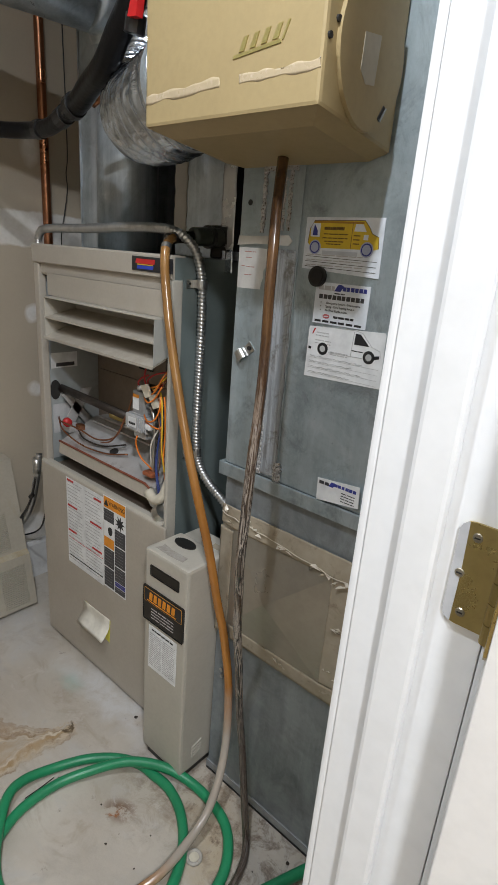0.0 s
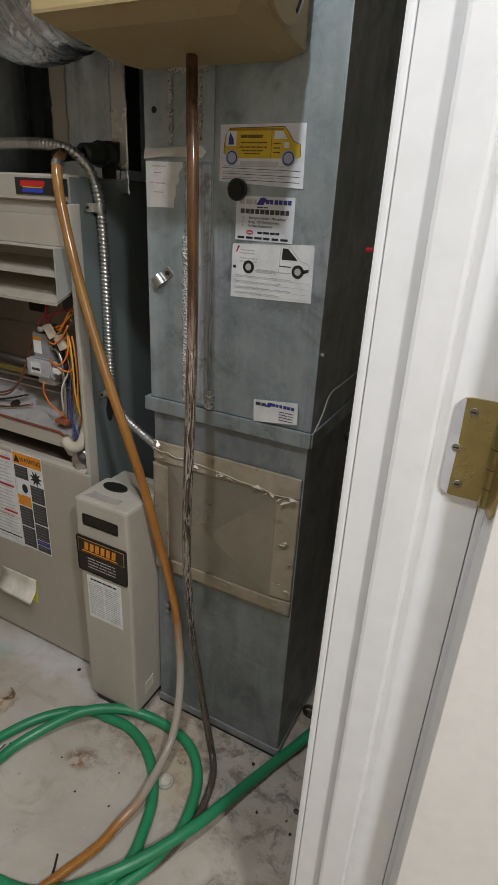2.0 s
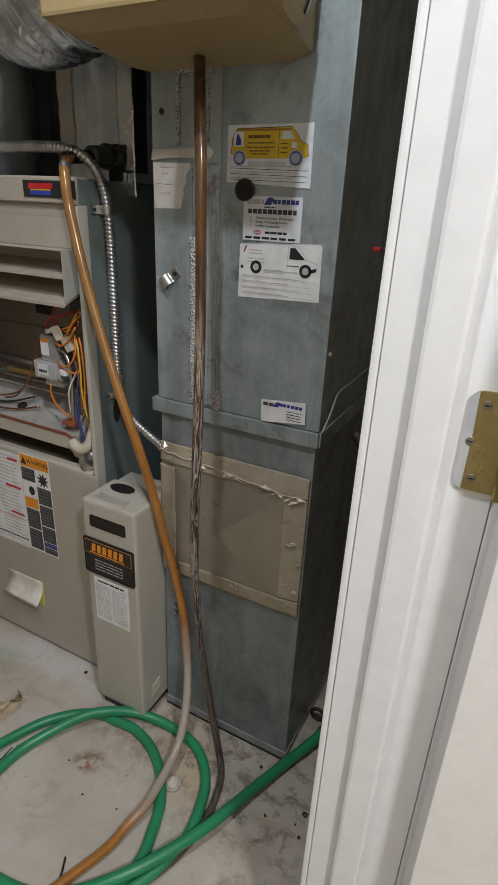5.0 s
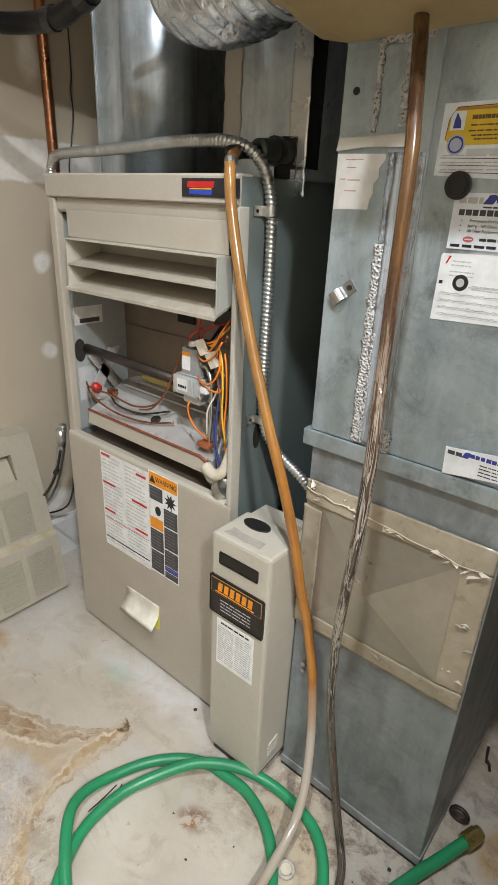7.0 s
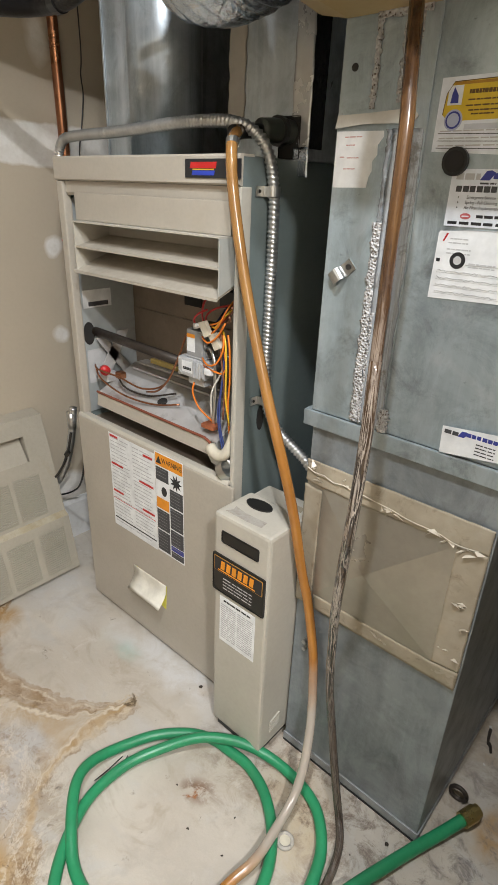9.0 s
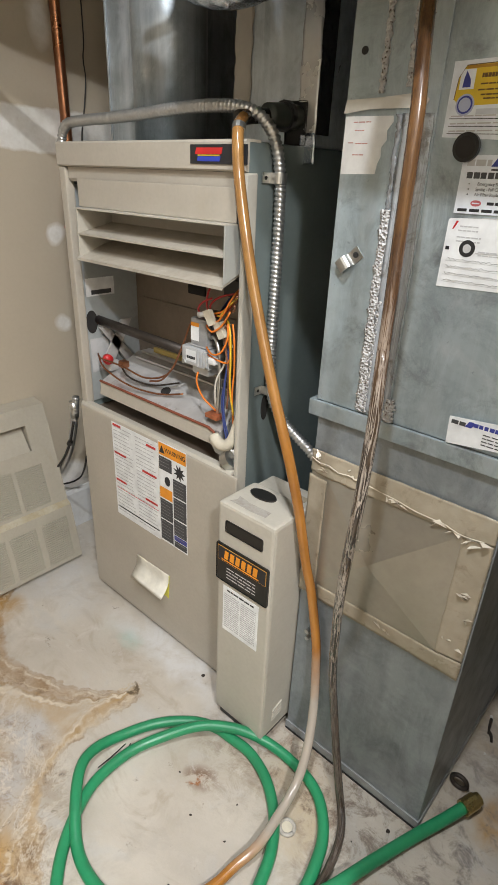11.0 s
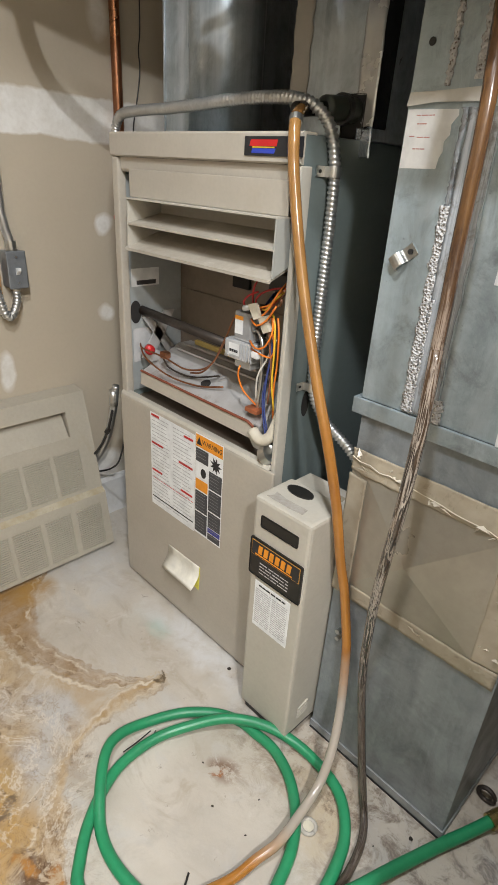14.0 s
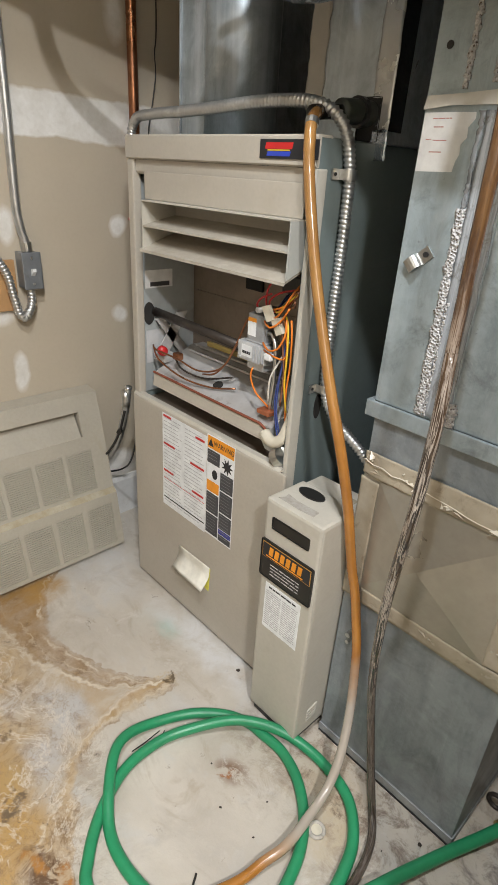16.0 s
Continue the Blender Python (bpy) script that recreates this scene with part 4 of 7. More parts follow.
for i in range(4):
    part("valve_fin", box(-0.9285 + 0.0092 * i, -0.9245 + 0.0092 * i, 0.902, 0.9055, 0.821, 0.857, 0.001), CAST, valve)
part("valve_neck", rod((-0.996, 0.94, 0.836), (-0.977, 0.94, 0.836), 0.017, 12), CAST, valve)
part("valve_foot", box(-0.955, -0.905, 0.915, 0.955, 0.800, 0.8178, 0.004), CAST, valve)
part("valve_head", box(-0.958, -0.905, 0.912, 0.962, 0.8605, 0.922, 0.007), surface("cast_grey", (0.36, 0.365, 0.37), (0.28, 0.285, 0.29), 0.45, 0.3, 30, 120, (0.16, 0.15, 0.14), 0.4), valve)
part("valve_seam", box(-0.9585, -0.9045, 0.9115, 0.9625, 0.8615, 0.8645, 0.001), CAST, valve)
part("valve_cap", rod((-0.915, 0.94, 0.925), (-0.915, 0.94, 0.936), 0.014, 16), BLACKPL, valve)
part("valve_bolt", rod((-0.893, 0.93, 0.838), (-0.880, 0.93, 0.838), 0.011, 8), STEEL, valve)
tag = part("valve_label", slab(-0.954, -0.930, 0.874, 0.904, 0.912, 0.0006), WHITE, valve)
part("valve_label_band", slab(-0.954, -0.930, 0.904, 0.912, 0.912, 0.0007), ORANGE, valve)
part("valve_label", slab(-0.963, -0.930, 0.828, 0.853, 0.905, 0.0006), WHITE, valve)
part("valve_label_bars", bars(-0.96, -0.934, 0.834, 0.006, 0.9043, 5, 4), INK, valve)
for x in (-0.97, -0.90):
    part("valve_screw", rod((x, 0.905, 0.823), (x, 0.902, 0.823), 0.004, 10), STEEL, valve)
part("gas_tube", tube([(-0.905, 0.925, 0.885), (-0.885, 0.915, 0.890), (-0.868, 0.91, 0.865), (-0.866, 0.91, 0.80), (-0.874, 0.915, 0.745), (-0.885, 0.925, 0.718)], 0.0042, 10, 0.01), STEEL, valve, "bent aluminium pilot tube", True)

harness = thing("wire_harness", (-0.88, 0.93, 0.9), "tangled red, orange, yellow and blue control wires", "wiring")
runs = [("red", [(-0.93, 0.92, 0.925), (-0.925, 0.905, 0.945), (-0.905, 0.90, 0.962), (-0.885, 0.905, 0.972)]),
        ("red", [(-0.915, 0.93, 0.925), (-0.90, 0.905, 0.958), (-0.89, 0.90, 0.985), (-0.885, 0.91, 1.0)]),
        ("orange", [(-0.89, 0.905, 0.925), (-0.868, 0.90, 0.928), (-0.85, 0.90, 0.945), (-0.838, 0.91, 0.975), (-0.83, 0.93, 1.0)]),
        ("orange", [(-0.90, 0.905, 0.915), (-0.875, 0.895, 0.908), (-0.848, 0.895, 0.925), (-0.83, 0.90, 0.955)]),
        ("orange", [(-0.90, 0.905, 0.87), (-0.875, 0.895, 0.862), (-0.85, 0.895, 0.87), (-0.836, 0.90, 0.90), (-0.84, 0.905, 0.93)]),
        ("blue", [(-0.955, 1.06, 0.955), (-0.953, 1.03, 0.94), (-0.95, 0.99, 0.92), (-0.945, 0.965, 0.925)]),
        ("blue", [(-0.965, 1.06, 0.955), (-0.968, 1.03, 0.93), (-0.955, 0.985, 0.905)]),
        ("brown", [(-0.855, 0.91, 0.93), (-0.845, 0.905, 0.88), (-0.835, 0.905, 0.82), (-0.838, 0.905, 0.75)]),
        ("red", [(-0.905, 0.925, 0.932), (-0.895, 0.91, 0.955), (-0.872, 0.915, 0.975), (-0.84, 0.95, 0.985)]),
        ("red", [(-0.90, 0.93, 0.93), (-0.875, 0.93, 0.94), (-0.85, 0.95, 0.975), (-0.83, 0.97, 1.0)]),
        ("orange", [(-0.90, 0.92, 0.935), (-0.87, 0.905, 0.945), (-0.85, 0.91, 0.955), (-0.835, 0.93, 0.985)]),
        ("orange", [(-0.862, 0.92, 0.93), (-0.845, 0.91, 0.905), (-0.832, 0.905, 0.875), (-0.838, 0.905, 0.85), (-0.87, 0.90, 0.852), (-0.895, 0.905, 0.855)]),
        ("orange", [(-0.92, 0.90, 0.812), (-0.925, 0.90, 0.79), (-0.912, 0.905, 0.757), (-0.885, 0.92, 0.728)]),
        ("orange", [(-0.832, 0.91, 0.93), (-0.822, 0.905, 0.90), (-0.820, 0.905, 0.84), (-0.824, 0.905, 0.78), (-0.826, 0.915, 0.70)]),
        ("yellow", [(-0.89, 0.92, 0.94), (-0.862, 0.905, 0.94), (-0.842, 0.91, 0.965), (-0.825, 0.94, 0.99)]),
        ("yellow", [(-0.852, 0.915, 0.935), (-0.834, 0.905, 0.915), (-0.828, 0.902, 0.86), (-0.828, 0.902, 0.80), (-0.822, 0.908, 0.74)]),
        ("blue", [(-0.855, 0.92, 0.925), (-0.842, 0.91, 0.86), (-0.846, 0.905, 0.80), (-0.842, 0.90, 0.74), (-0.828, 0.90, 0.69)]),
        ("blue", [(-0.85, 0.925, 0.90), (-0.850, 0.912, 0.82), (-0.853, 0.905, 0.76), (-0.838, 0.90, 0.70), (-0.826, 0.90, 0.67)]),
        ("white", [(-0.85, 0.93, 0.88), (-0.856, 0.912, 0.84), (-0.872, 0.905, 0.80), (-0.882, 0.915, 0.74)]),
        ("blue", [(-0.975, 1.05, 0.94), (-0.985, 1.02, 0.90), (-0.965, 0.98, 0.905), (-0.95, 0.96, 0.92)]),
        ("brown", [(-0.86, 0.93, 0.945), (-0.835, 0.915, 0.965), (-0.812, 0.905, 0.985), (-0.800, 0.885, 0.99)]),
        ("brown", [(-0.83, 0.905, 0.955), (-0.81, 0.89, 0.962), (-0.797, 0.876, 0.975)])]
for col, pts in runs:
    part("wire", tube(pts, 0.0021, 7, 0.012), WIRES[col], harness, f"{col} insulated wire", True)
part("socket", box(-0.985, -0.925, 1.040, 1.0745, 0.945, 0.985, 0.003), BLACKPL, harness, "black socket on the panel")
part("wire_connector", prism([(-0.900, 0.945), (-0.882, 0.952), (-0.866, 0.926), (-0.882, 0.918)], "y", 0.893, 0.902), PVC, harness)
part("white_terminal", box(-0.888, -0.868, 0.896, 0.91, 0.838, 0.853, 0.004), WHITE, harness)
part("wire_connector", prism([(-0.878, 0.925), (-0.86, 0.93), (-0.842, 0.903), (-0.858, 0.895)], "y", 0.898, 0.918), PVC, harness)
part("wire_nut", rod((-0.925, 0.908, 0.932), (-0.905, 0.908, 0.936), 0.0065, 12, None, 0.004), WHITE, harness, "", True)
part("terminal_block", box(-0.905, -0.868, 0.905, 0.93, 0.712, 0.722, 0.002), plain("copper_terminals", (0.5, 0.17, 0.08), 0.4, 0.5), harness)
for i, pts in enumerate(([(-1.315, 0.915, 0.76), (-1.29, 0.905, 0.755), (-1.22, 0.92, 0.747), (-1.14, 0.93, 0.735), (-1.06, 0.935, 0.765), (-1.01, 0.935, 0.84), (-0.975, 0.93, 0.90), (-0.955, 0.93, 0.90)],
                         [(-1.315, 0.915, 0.757), (-1.27, 0.90, 0.735), (-1.18, 0.905, 0.712), (-1.09, 0.925, 0.708), (-1.02, 0.945, 0.722)],
                         [(-1.24, 0.93, 0.742), (-1.20, 0.925, 0.722), (-1.13, 0.94, 0.716), (-1.05, 0.96, 0.738)],
                         [(-1.13, 0.935, 0.728), (-1.08, 0.93, 0.745), (-1.03, 0.925, 0.79), (-0.995, 0.92, 0.84), (-0.976, 0.915, 0.845)])):
    part("pilot_line", tube(pts, 0.0024, 7, 0.012), COPPER if i != 2 else PIPE, harness, "thin copper line", True)
part("tube_clip", box(-1.245, -1.222, 0.925, 0.945, 0.738, 0.756, 0.004), COPPER, harness)
inlet = thing("gas_inlet_elbow", (-0.843, 0.9, 0.62), "cream painted pipe elbow with steel collar", "pipe")
part("elbow", tube([(-0.868, 0.897, 0.680), (-0.852, 0.894, 0.671), (-0.834, 0.894, 0.670), (-0.818, 0.899, 0.682), (-0.812, 0.912, 0.715), (-0.812, 0.94, 0.78)], 0.0128, 14, 0.01), PVC, inlet, "", True)
part("collar", rod((-0.826, 0.893, 0.634), (-0.812, 0.897, 0.646), 0.021, 18), STEEL, inlet, "", False)
part("mounting_plate", prism([(-0.885, 0.652), (-0.872, 0.636), (-0.842, 0.634), (-0.808, 0.648), (-0.806, 0.662)], "y", 0.906, 0.909), STEEL, inlet)

# ---- small control box beside the furnace ----
BX0, BX1, BY0, BY1, BT = -0.752, -0.606, 0.796, 0.962, 0.612
cab = thing("air_cleaner_box", (-0.68, 0.88, 0), "tall narrow beige steel box with black nameplate", "equipment box")
part("cover", box(BX0, BX1, BY0, 0.905, 0.030, BT, 0.007), ENAMEL2, cab)
part("rear_housing", box(BX0 + 0.004, BX1 - 0.003, 0.907, BY1, 0.012, BT - 0.006, 0.004), ENAMEL2, cab)
# Black block added for the shaded gap under the box.
part("gap_shade_block", box(BX0 + 0.006, BX1 - 0.012, BY0 + 0.012, 0.95, 0.0, 0.030, 0.002), BLACKPL, cab)
part("window_slot", box(-0.730, -0.632, BY0 - 0.0012, BY0 + 0.002, 0.549, 0.577, 0.004), BLACKPL, cab, "black recessed slot")
plate = part("nameplate", box(-0.752, -0.612, BY0 - 0.0035, BY0 + 0.001, 0.424, 0.517, 0.005), BLACKPL, cab, "black nameplate with gold bars")
part("plate_rim", box(-0.747, -0.617, BY0 - 0.0042, BY0 - 0.0036, 0.476, 0.512, 0.0), GOLD, plate)
part("plate_field", box(-0.7455, -0.6185, BY0 - 0.0048, BY0 - 0.0042, 0.4775, 0.5105, 0.0), INK, plate)
for i in range(6):
    x = -0.728 + i * 0.0155
    part("name_bar", prism([(x, 0.486), (x + 0.0105, 0.486), (x + 0.0125, 0.506), (x + 0.002, 0.506)], "y", BY0 - 0.0056, BY0 - 0.0049), ORANGE, plate)
part("name_rule", slab(-0.735, -0.635, 0.4805, 0.483, BY0 - 0.0049, 0.0006), ORANGE, plate)
for i in range(4):
    part("text_line", bars(-0.722, -0.642, 0.462 - i * 0.008, 0.0022, BY0 - 0.0036, 70 + i, 4), PALEINK, plate)
paper = part("instruction_sheet", slab(-0.733, -0.634, 0.290, 0.412, BY0, 0.0006), WHITE, cab, "white printed instruction sheet")
part("text_line", bars(-0.722, -0.645, 0.401, 0.004, BY0 - 0.0006, 90, 5), INK, paper)
for i in range(17):
    part("text_line", bars(-0.729, -0.685, 0.390 - i * 0.0056, 0.0026, BY0 - 0.0006, 100 + i, 3), PALEINK, paper)
    part("text_line", bars(-0.682, -0.639, 0.390 - i * 0.0056, 0.0026, BY0 - 0.0006, 130 + i, 3), PALEINK, paper)
part("top_plug", prism([(-0.70 + 0.032 * math.cos(a * math.pi / 10), 0.872 + 0.017 * math.sin(a * math.pi / 10)) for a in range(20)], "z", BT, BT + 0.003), BLACKPL, cab, "black oval grommet")
part("top_label", prism([(-0.735, 0.812), (-0.68, 0.811), (-0.645, 0.814), (-0.648, 0.834), (-0.70, 0.832), (-0.732, 0.838), (-0.728, 0.826)], "z", BT, BT + 0.0006), surface("scuffed_label", (0.40, 0.375, 0.335), (0.30, 0.27, 0.23), 0.7, 0, 40, 160, (0.12, 0.09, 0.07), 0.6), cab, "scuffed remains of a label")
part("top_label", prism([(-0.66, 0.915), (-0.63, 0.918), (-0.632, 0.935), (-0.664, 0.935)], "z", BT - 0.006, BT - 0.005), TAPE, cab)
for i in range(4):
    part("vent_slit", prism([(0.832, 0.066 + i * 0.010), (0.864, 0.073 + i * 0.010), (0.864, 0.077 + i * 0.010), (0.832, 0.070 + i * 0.010)], "x", BX1 - 0.0005, BX1 + 0.003), ENAMEL2, cab)

# ---- return air duct ----
DX0, DX1, DY, DB = -0.604, -0.257, 0.886, 1.57
duct = thing("return_air_duct", (-0.43, 1.2, 0), "tall galvanised sheet-metal return air duct standing on the floor", "duct")
part("upper_section", box(DX0, DX1, DY, DB, 0.846, 2.40, 0.002), GALV, duct)
part("lower_section", box(DX0 + 0.004, DX1 - 0.004, DY + 0.003, DB, 0.0, 0.8455, 0.002), GALV_D, duct)
part("drive_cleat", box(DX0 - 0.012, DX1 + 0.002, DY - 0.006, DY - 0.0002, 0.817, 0.846, 0.002), GALV, duct)
part("drive_cleat", box(DX1 + 0.0002, DX1 + 0.005, DY, DB, 0.817, 0.846, 0.0015), GALV, duct)
part("drive_cleat", box(DX0 - 0.012, DX0 - 0.0002, DY, DB, 0.817, 0.846, 0.0015), GALV, duct)
part("base_joint", box(DX0 + 0.004, DX1 - 0.002, DY - 0.0035, DY + 0.002, 0.0, 0.003), DARK, duct, "dark open joint at the floor")
part("base_band", box(DX0 + 0.002, DX1 - 0.002, DY - 0.001, DY + 0.0028, 0.003, 0.024, 0.0008), surface("dusty_zinc_foot", (0.44, 0.46, 0.47), (0.30, 0.315, 0.325), 0.5, 0.4, 22, 90, (0.16, 0.15, 0.135), 0.6), duct, "dusty pale foot of the sheet")
part("base_band", box(DX1 - 0.0045, DX1 - 0.001, DY + 0.003, DB, 0.0, 0.022, 0.0008), bpy.data.materials["dusty_zinc_foot"], duct, "dusty pale foot of the sheet")
# sealed vertical seam
part("seam_strip", box(-0.524, -0.466, DY - 0.003, DY - 0.0002, 0.85, 1.405, 0.001), GALV, duct, "seam cover strip")


def bead(x, z0, z1, w, seed, amp=0.004):
    """A lumpy bead of sealant up the face."""
    bm = bmesh.new()
    rnd = random.Random(seed)
    n = int((z1 - z0) / 0.0035)
    rows = []
    for i in range(n + 1):
        z = z0 + (z1 - z0) * i / n
        ww = w * (0.7 + 0.6 * rnd.random())
        xx = x + rnd.uniform(-0.0015, 0.0015)
        rows.append([bm.verts.new((xx + ww * u, DY - 0.0034 - (amp * (0.5 + rnd.random()) if abs(u) < 0.6 else 0.0), z)) for u in (-1, -0.5, 0.0, 0.5, 1)])
    for a, b in zip(rows, rows[1:]):
        for i in range(4):
            bm.faces.new((a[i], a[i + 1], b[i + 1], b[i]))
    geom = bmesh.ops.extrude_face_region(bm, geom=list(bm.faces))["geom"]
    for v in geom:
        if isinstance(v, bmesh.types.BMVert):
            v.co.y = DY + 0.0005
    return bm


part("sealant_bead", bead(-0.5185, 0.850, 1.155, 0.0078, 3, 0.0016), CAULK, duct, "lumpy grey-white sealant", True)
part("sealant_bead", bead(-0.517, 1.155, 1.27, 0.004, 4, 0.002), SMEAR, duct, "thin run of clear sealant", True)
part("sealant_bead", bead(-0.466, 0.848, 0.885, 0.008, 5), CAULK, duct, "lumpy grey-white sealant", True)
part("sealant_bead", bead(-0.508, 1.30, 1.402, 0.006, 6, 0.002), CAULK, duct, "lumpy grey-white sealant", True)
part("sealant_bead", bead(-0.492, 1.30, 1.402, 0.004, 8, 0.002), CAULK, duct, "lumpy grey-white sealant", True)
part("sealant_bead", bead(-0.549, 1.295, 1.402, 0.004, 7, 0.002), CAULK, duct, "lumpy grey-white sealant", True)
part("sealant_smear", wrinkled(-0.511, -0.468, 0.852, 1.270, DY - 0.0030, 0.0010, 21, 10, 60, 0.003), SMEAR, duct, "streaky wiped sealant", True)
part("sealant_bead", bead(-0.5085, 0.850, 1.03, 0.0035, 9, 0.002), CAULK, duct, "thin white sealant line", True)
part("sealant_smear", wrinkled(-0.548, -0.478, 1.393, 1.404, DY - 0.0030, 0.002, 22, 16, 3, 0.003), CAULK, duct, "sealant along the humidifier", True)
part("test_hole", disc(-0.583, 1.345, 0.005, DY, 0.0009, 12), DARK, duct)
# cross-broken access panel held on with clear tape
bm = bmesh.new()
px0, px1, pz0, pz1 = -0.598, -0.264, 0.432, 0.748
cs = [bm.verts.new(c) for c in ((px0, DY - 0.001, pz0), (px1, DY - 0.001, pz0), (px1, DY - 0.001, pz1), (px0, DY - 0.001, pz1))]
mid = bm.verts.new((-0.450, DY - 0.026, 0.583))
bk = [bm.verts.new((v.co.x, DY + 0.002, v.co.z)) for v in cs]
for i in range(4):
    bm.faces.new((cs[i], cs[(i + 1) % 4], mid))
    bm.faces.new((cs[i], bk[i], bk[(i + 1) % 4], cs[(i + 1) % 4]))
bm.faces.new(bk)
part("access_panel", bm, PANEL, duct, "cross-broken metal access panel taped on")


def pyramid(x, z):
    """How far the cross-broken panel stands proud."""
    return 0.026 * max(0.0, min((x - px0) / (-0.450 - px0), (px1 - x) / (px1 + 0.450), (z - pz0) / (0.583 - pz0), (pz1 - z) / (pz1 - 0.583)))


for x0, x1, z0, z1, amp, seed, nx, nz in ((-0.600, -0.264, 0.708, 0.752, 0.0018, 11, 80, 10), (-0.602, -0.560, 0.430, 0.70, 0.0015, 12, 8, 40), (-0.310, -0.264, 0.470, 0.706, 0.0014, 13, 12, 60), (-0.556, -0.264, 0.428, 0.468, 0.0015, 14, 46, 6)):
    bm = wrinkled(x0, x1, z0, z1, DY - 0.002, amp, seed, nx, nz, 0.0012)
    for v in bm.verts:
        v.co.y += 0.0012 - pyramid(v.co.x, v.co.z)
    part("tape_strip", bm, TAPE, duct, "yellowed wrinkled clear tape", True)
# Paler than the tape: glints on its creases are put into colour.
CREASE = plain("tape_glint", (0.70, 0.64, 0.53), 0.12)
rnd = random.Random(8)
for x, z, n in ((-0.570, 0.736, 2), (-0.56, 0.725, 2), (-0.505, 0.728, 4), (-0.43, 0.722, 4), (-0.345, 0.712, 4), (-0.30, 0.706, 5), (-0.285, 0.60, 4), (-0.29, 0.555, 2), (-0.288, 0.50, 3), (-0.42, 0.449, 2)):
    bm = bmesh.new()
    for _ in range(n):
        a = Vector((x + rnd.uniform(-0.016, 0.016), DY - 0.0035 - pyramid(x, z), z + rnd.uniform(-0.009, 0.009)))
        b = a + Vector((rnd.uniform(-0.008, 0.008), -rnd.uniform(0.004, 0.010), rnd.uniform(-0.004, 0.005)))
        c = a + Vector((rnd.uniform(-0.020, 0.020), 0, rnd.uniform(-0.011, 0.011)))
        vs = [bm.verts.new(p) for p in (a, b, c, (a + b + c) / 3 + Vector((0, 0.003, 0.002)))]
        for f in ((0, 1, 2), (0, 1, 3), (1, 2, 3), (0, 2, 3)):
            bm.faces.new([vs[i] for i in f])
    part("tape_crumple", bm, CREASE if n > 2 else TAPE, duct, "crumpled tape end")
path, x = [], -0.598
while x < -0.264:
    z = 0.735 - 0.026 * (x + 0.598) / 0.334 + rnd.uniform(-0.003, 0.003)
    path.append((x, DY - 0.005 - pyramid(x, z) - 0.003 * rnd.random(), z))
    x += 0.02
part("tape_edge", tube(path, 0.0010, 5, 0.02), CREASE, duct, "lifted tape edge with its glint in the colour")

part("bolt", rod((-0.566, DY + 0.003, 0.335), (-0.566, DY - 0.010, 0.335), 0.0055, 8), STEEL, duct)
part("bolt", rod((-0.566, DY + 0.003, 0.315), (-0.566, DY - 0.008, 0.315), 0.0045, 8), STEEL, duct)
part("loose_wire", tube([(DX1 + 0.006, 0.888, 0.849), (DX1 + 0.010, 0.91, 0.877), (DX1 + 0.007, 0.94, 0.897), (DX1 + 0.008, 0.957, 0.906), (DX1 + 0.006, 0.985, 0.904), (DX1 + 0.004, 1.07, 0.902), (DX1 + 0.004, 1.30, 0.91)], 0.0016, 6), plain("bare_wire", (0.5, 0.47, 0.42), 0.4, 0.5), duct)
part("side_screw", rod((DX1, 0.90, 0.985), (DX1 + 0.005, 0.90, 0.985), 0.0045, 8), STEEL, duct)
strap = thing("pipe_strap", (-0.571, DY, 1.077), "zinc one-hole pipe strap screwed to the duct", "pipe strap")
bm = bmesh.new()
prof = [(0.020, 0.0), (0.020, 0.0016)] + [(-0.011 + 0.0125 * math.cos(k * math.pi / 10), 0.0016 + 0.0125 * math.sin(k * math.pi / 10)) for k in range(11)]
prof += [(-0.011 + 0.0109 * math.cos(k * math.pi / 10), 0.0109 * math.sin(k * math.pi / 10)) for k in range(10, -1, -1)]
U, V, O = Vector((0.74, 0, 0.67)), Vector((-0.67, 0, 0.74)), Vector((-0.568, DY - 0.0003, 1.082))
rings = [[bm.verts.new(O + U * u + V * s - Vector((0, d, 0))) for u, d in prof] for s in (-0.0095, 0.0095)]
n = len(prof)
for i in range(n):
    bm.faces.new((rings[0][i], rings[0][(i + 1) % n], rings[1][(i + 1) % n], rings[1][i]))
bm.faces.new(rings[0])
bm.faces.new(rings[1][::-1])
part("strap_band", bm, STEEL, strap)
part("screw", rod(O + U * 0.012 - Vector((0, 0.0016, 0)), O + U * 0.012 - Vector((0, 0.004, 0)), 0.0042, 10), DARK, strap)

# papers and magnets on the duct
tag1 = thing("paper_tag", (-0.57, DY, 1.2), "torn white paper notice taped on the duct", "paper")
part("paper", prism([(-0.602, 1.198), (-0.546, 1.199), (-0.544, 1.212), (-0.540, 1.220), (-0.541, 1.232), (-0.534, 1.240), (-0.535, 1.252), (-0.527, 1.262), (-0.528, 1.269), (-0.602, 1.270)], "y", DY - 0.0008, DY), WHITE, tag1)
for i, (x0, x1, z) in enumerate(((-0.588, -0.560, 1.262), (-0.585, -0.570, 1.252), (-0.594, -0.586, 1.237), (-0.582, -0.562, 1.236), (-0.586, -0.566, 1.222))):
    part("red_scribble", bars(x0, x1, z, 0.0013, DY - 0.0008, 40 + i, 3), PALERED, tag1)
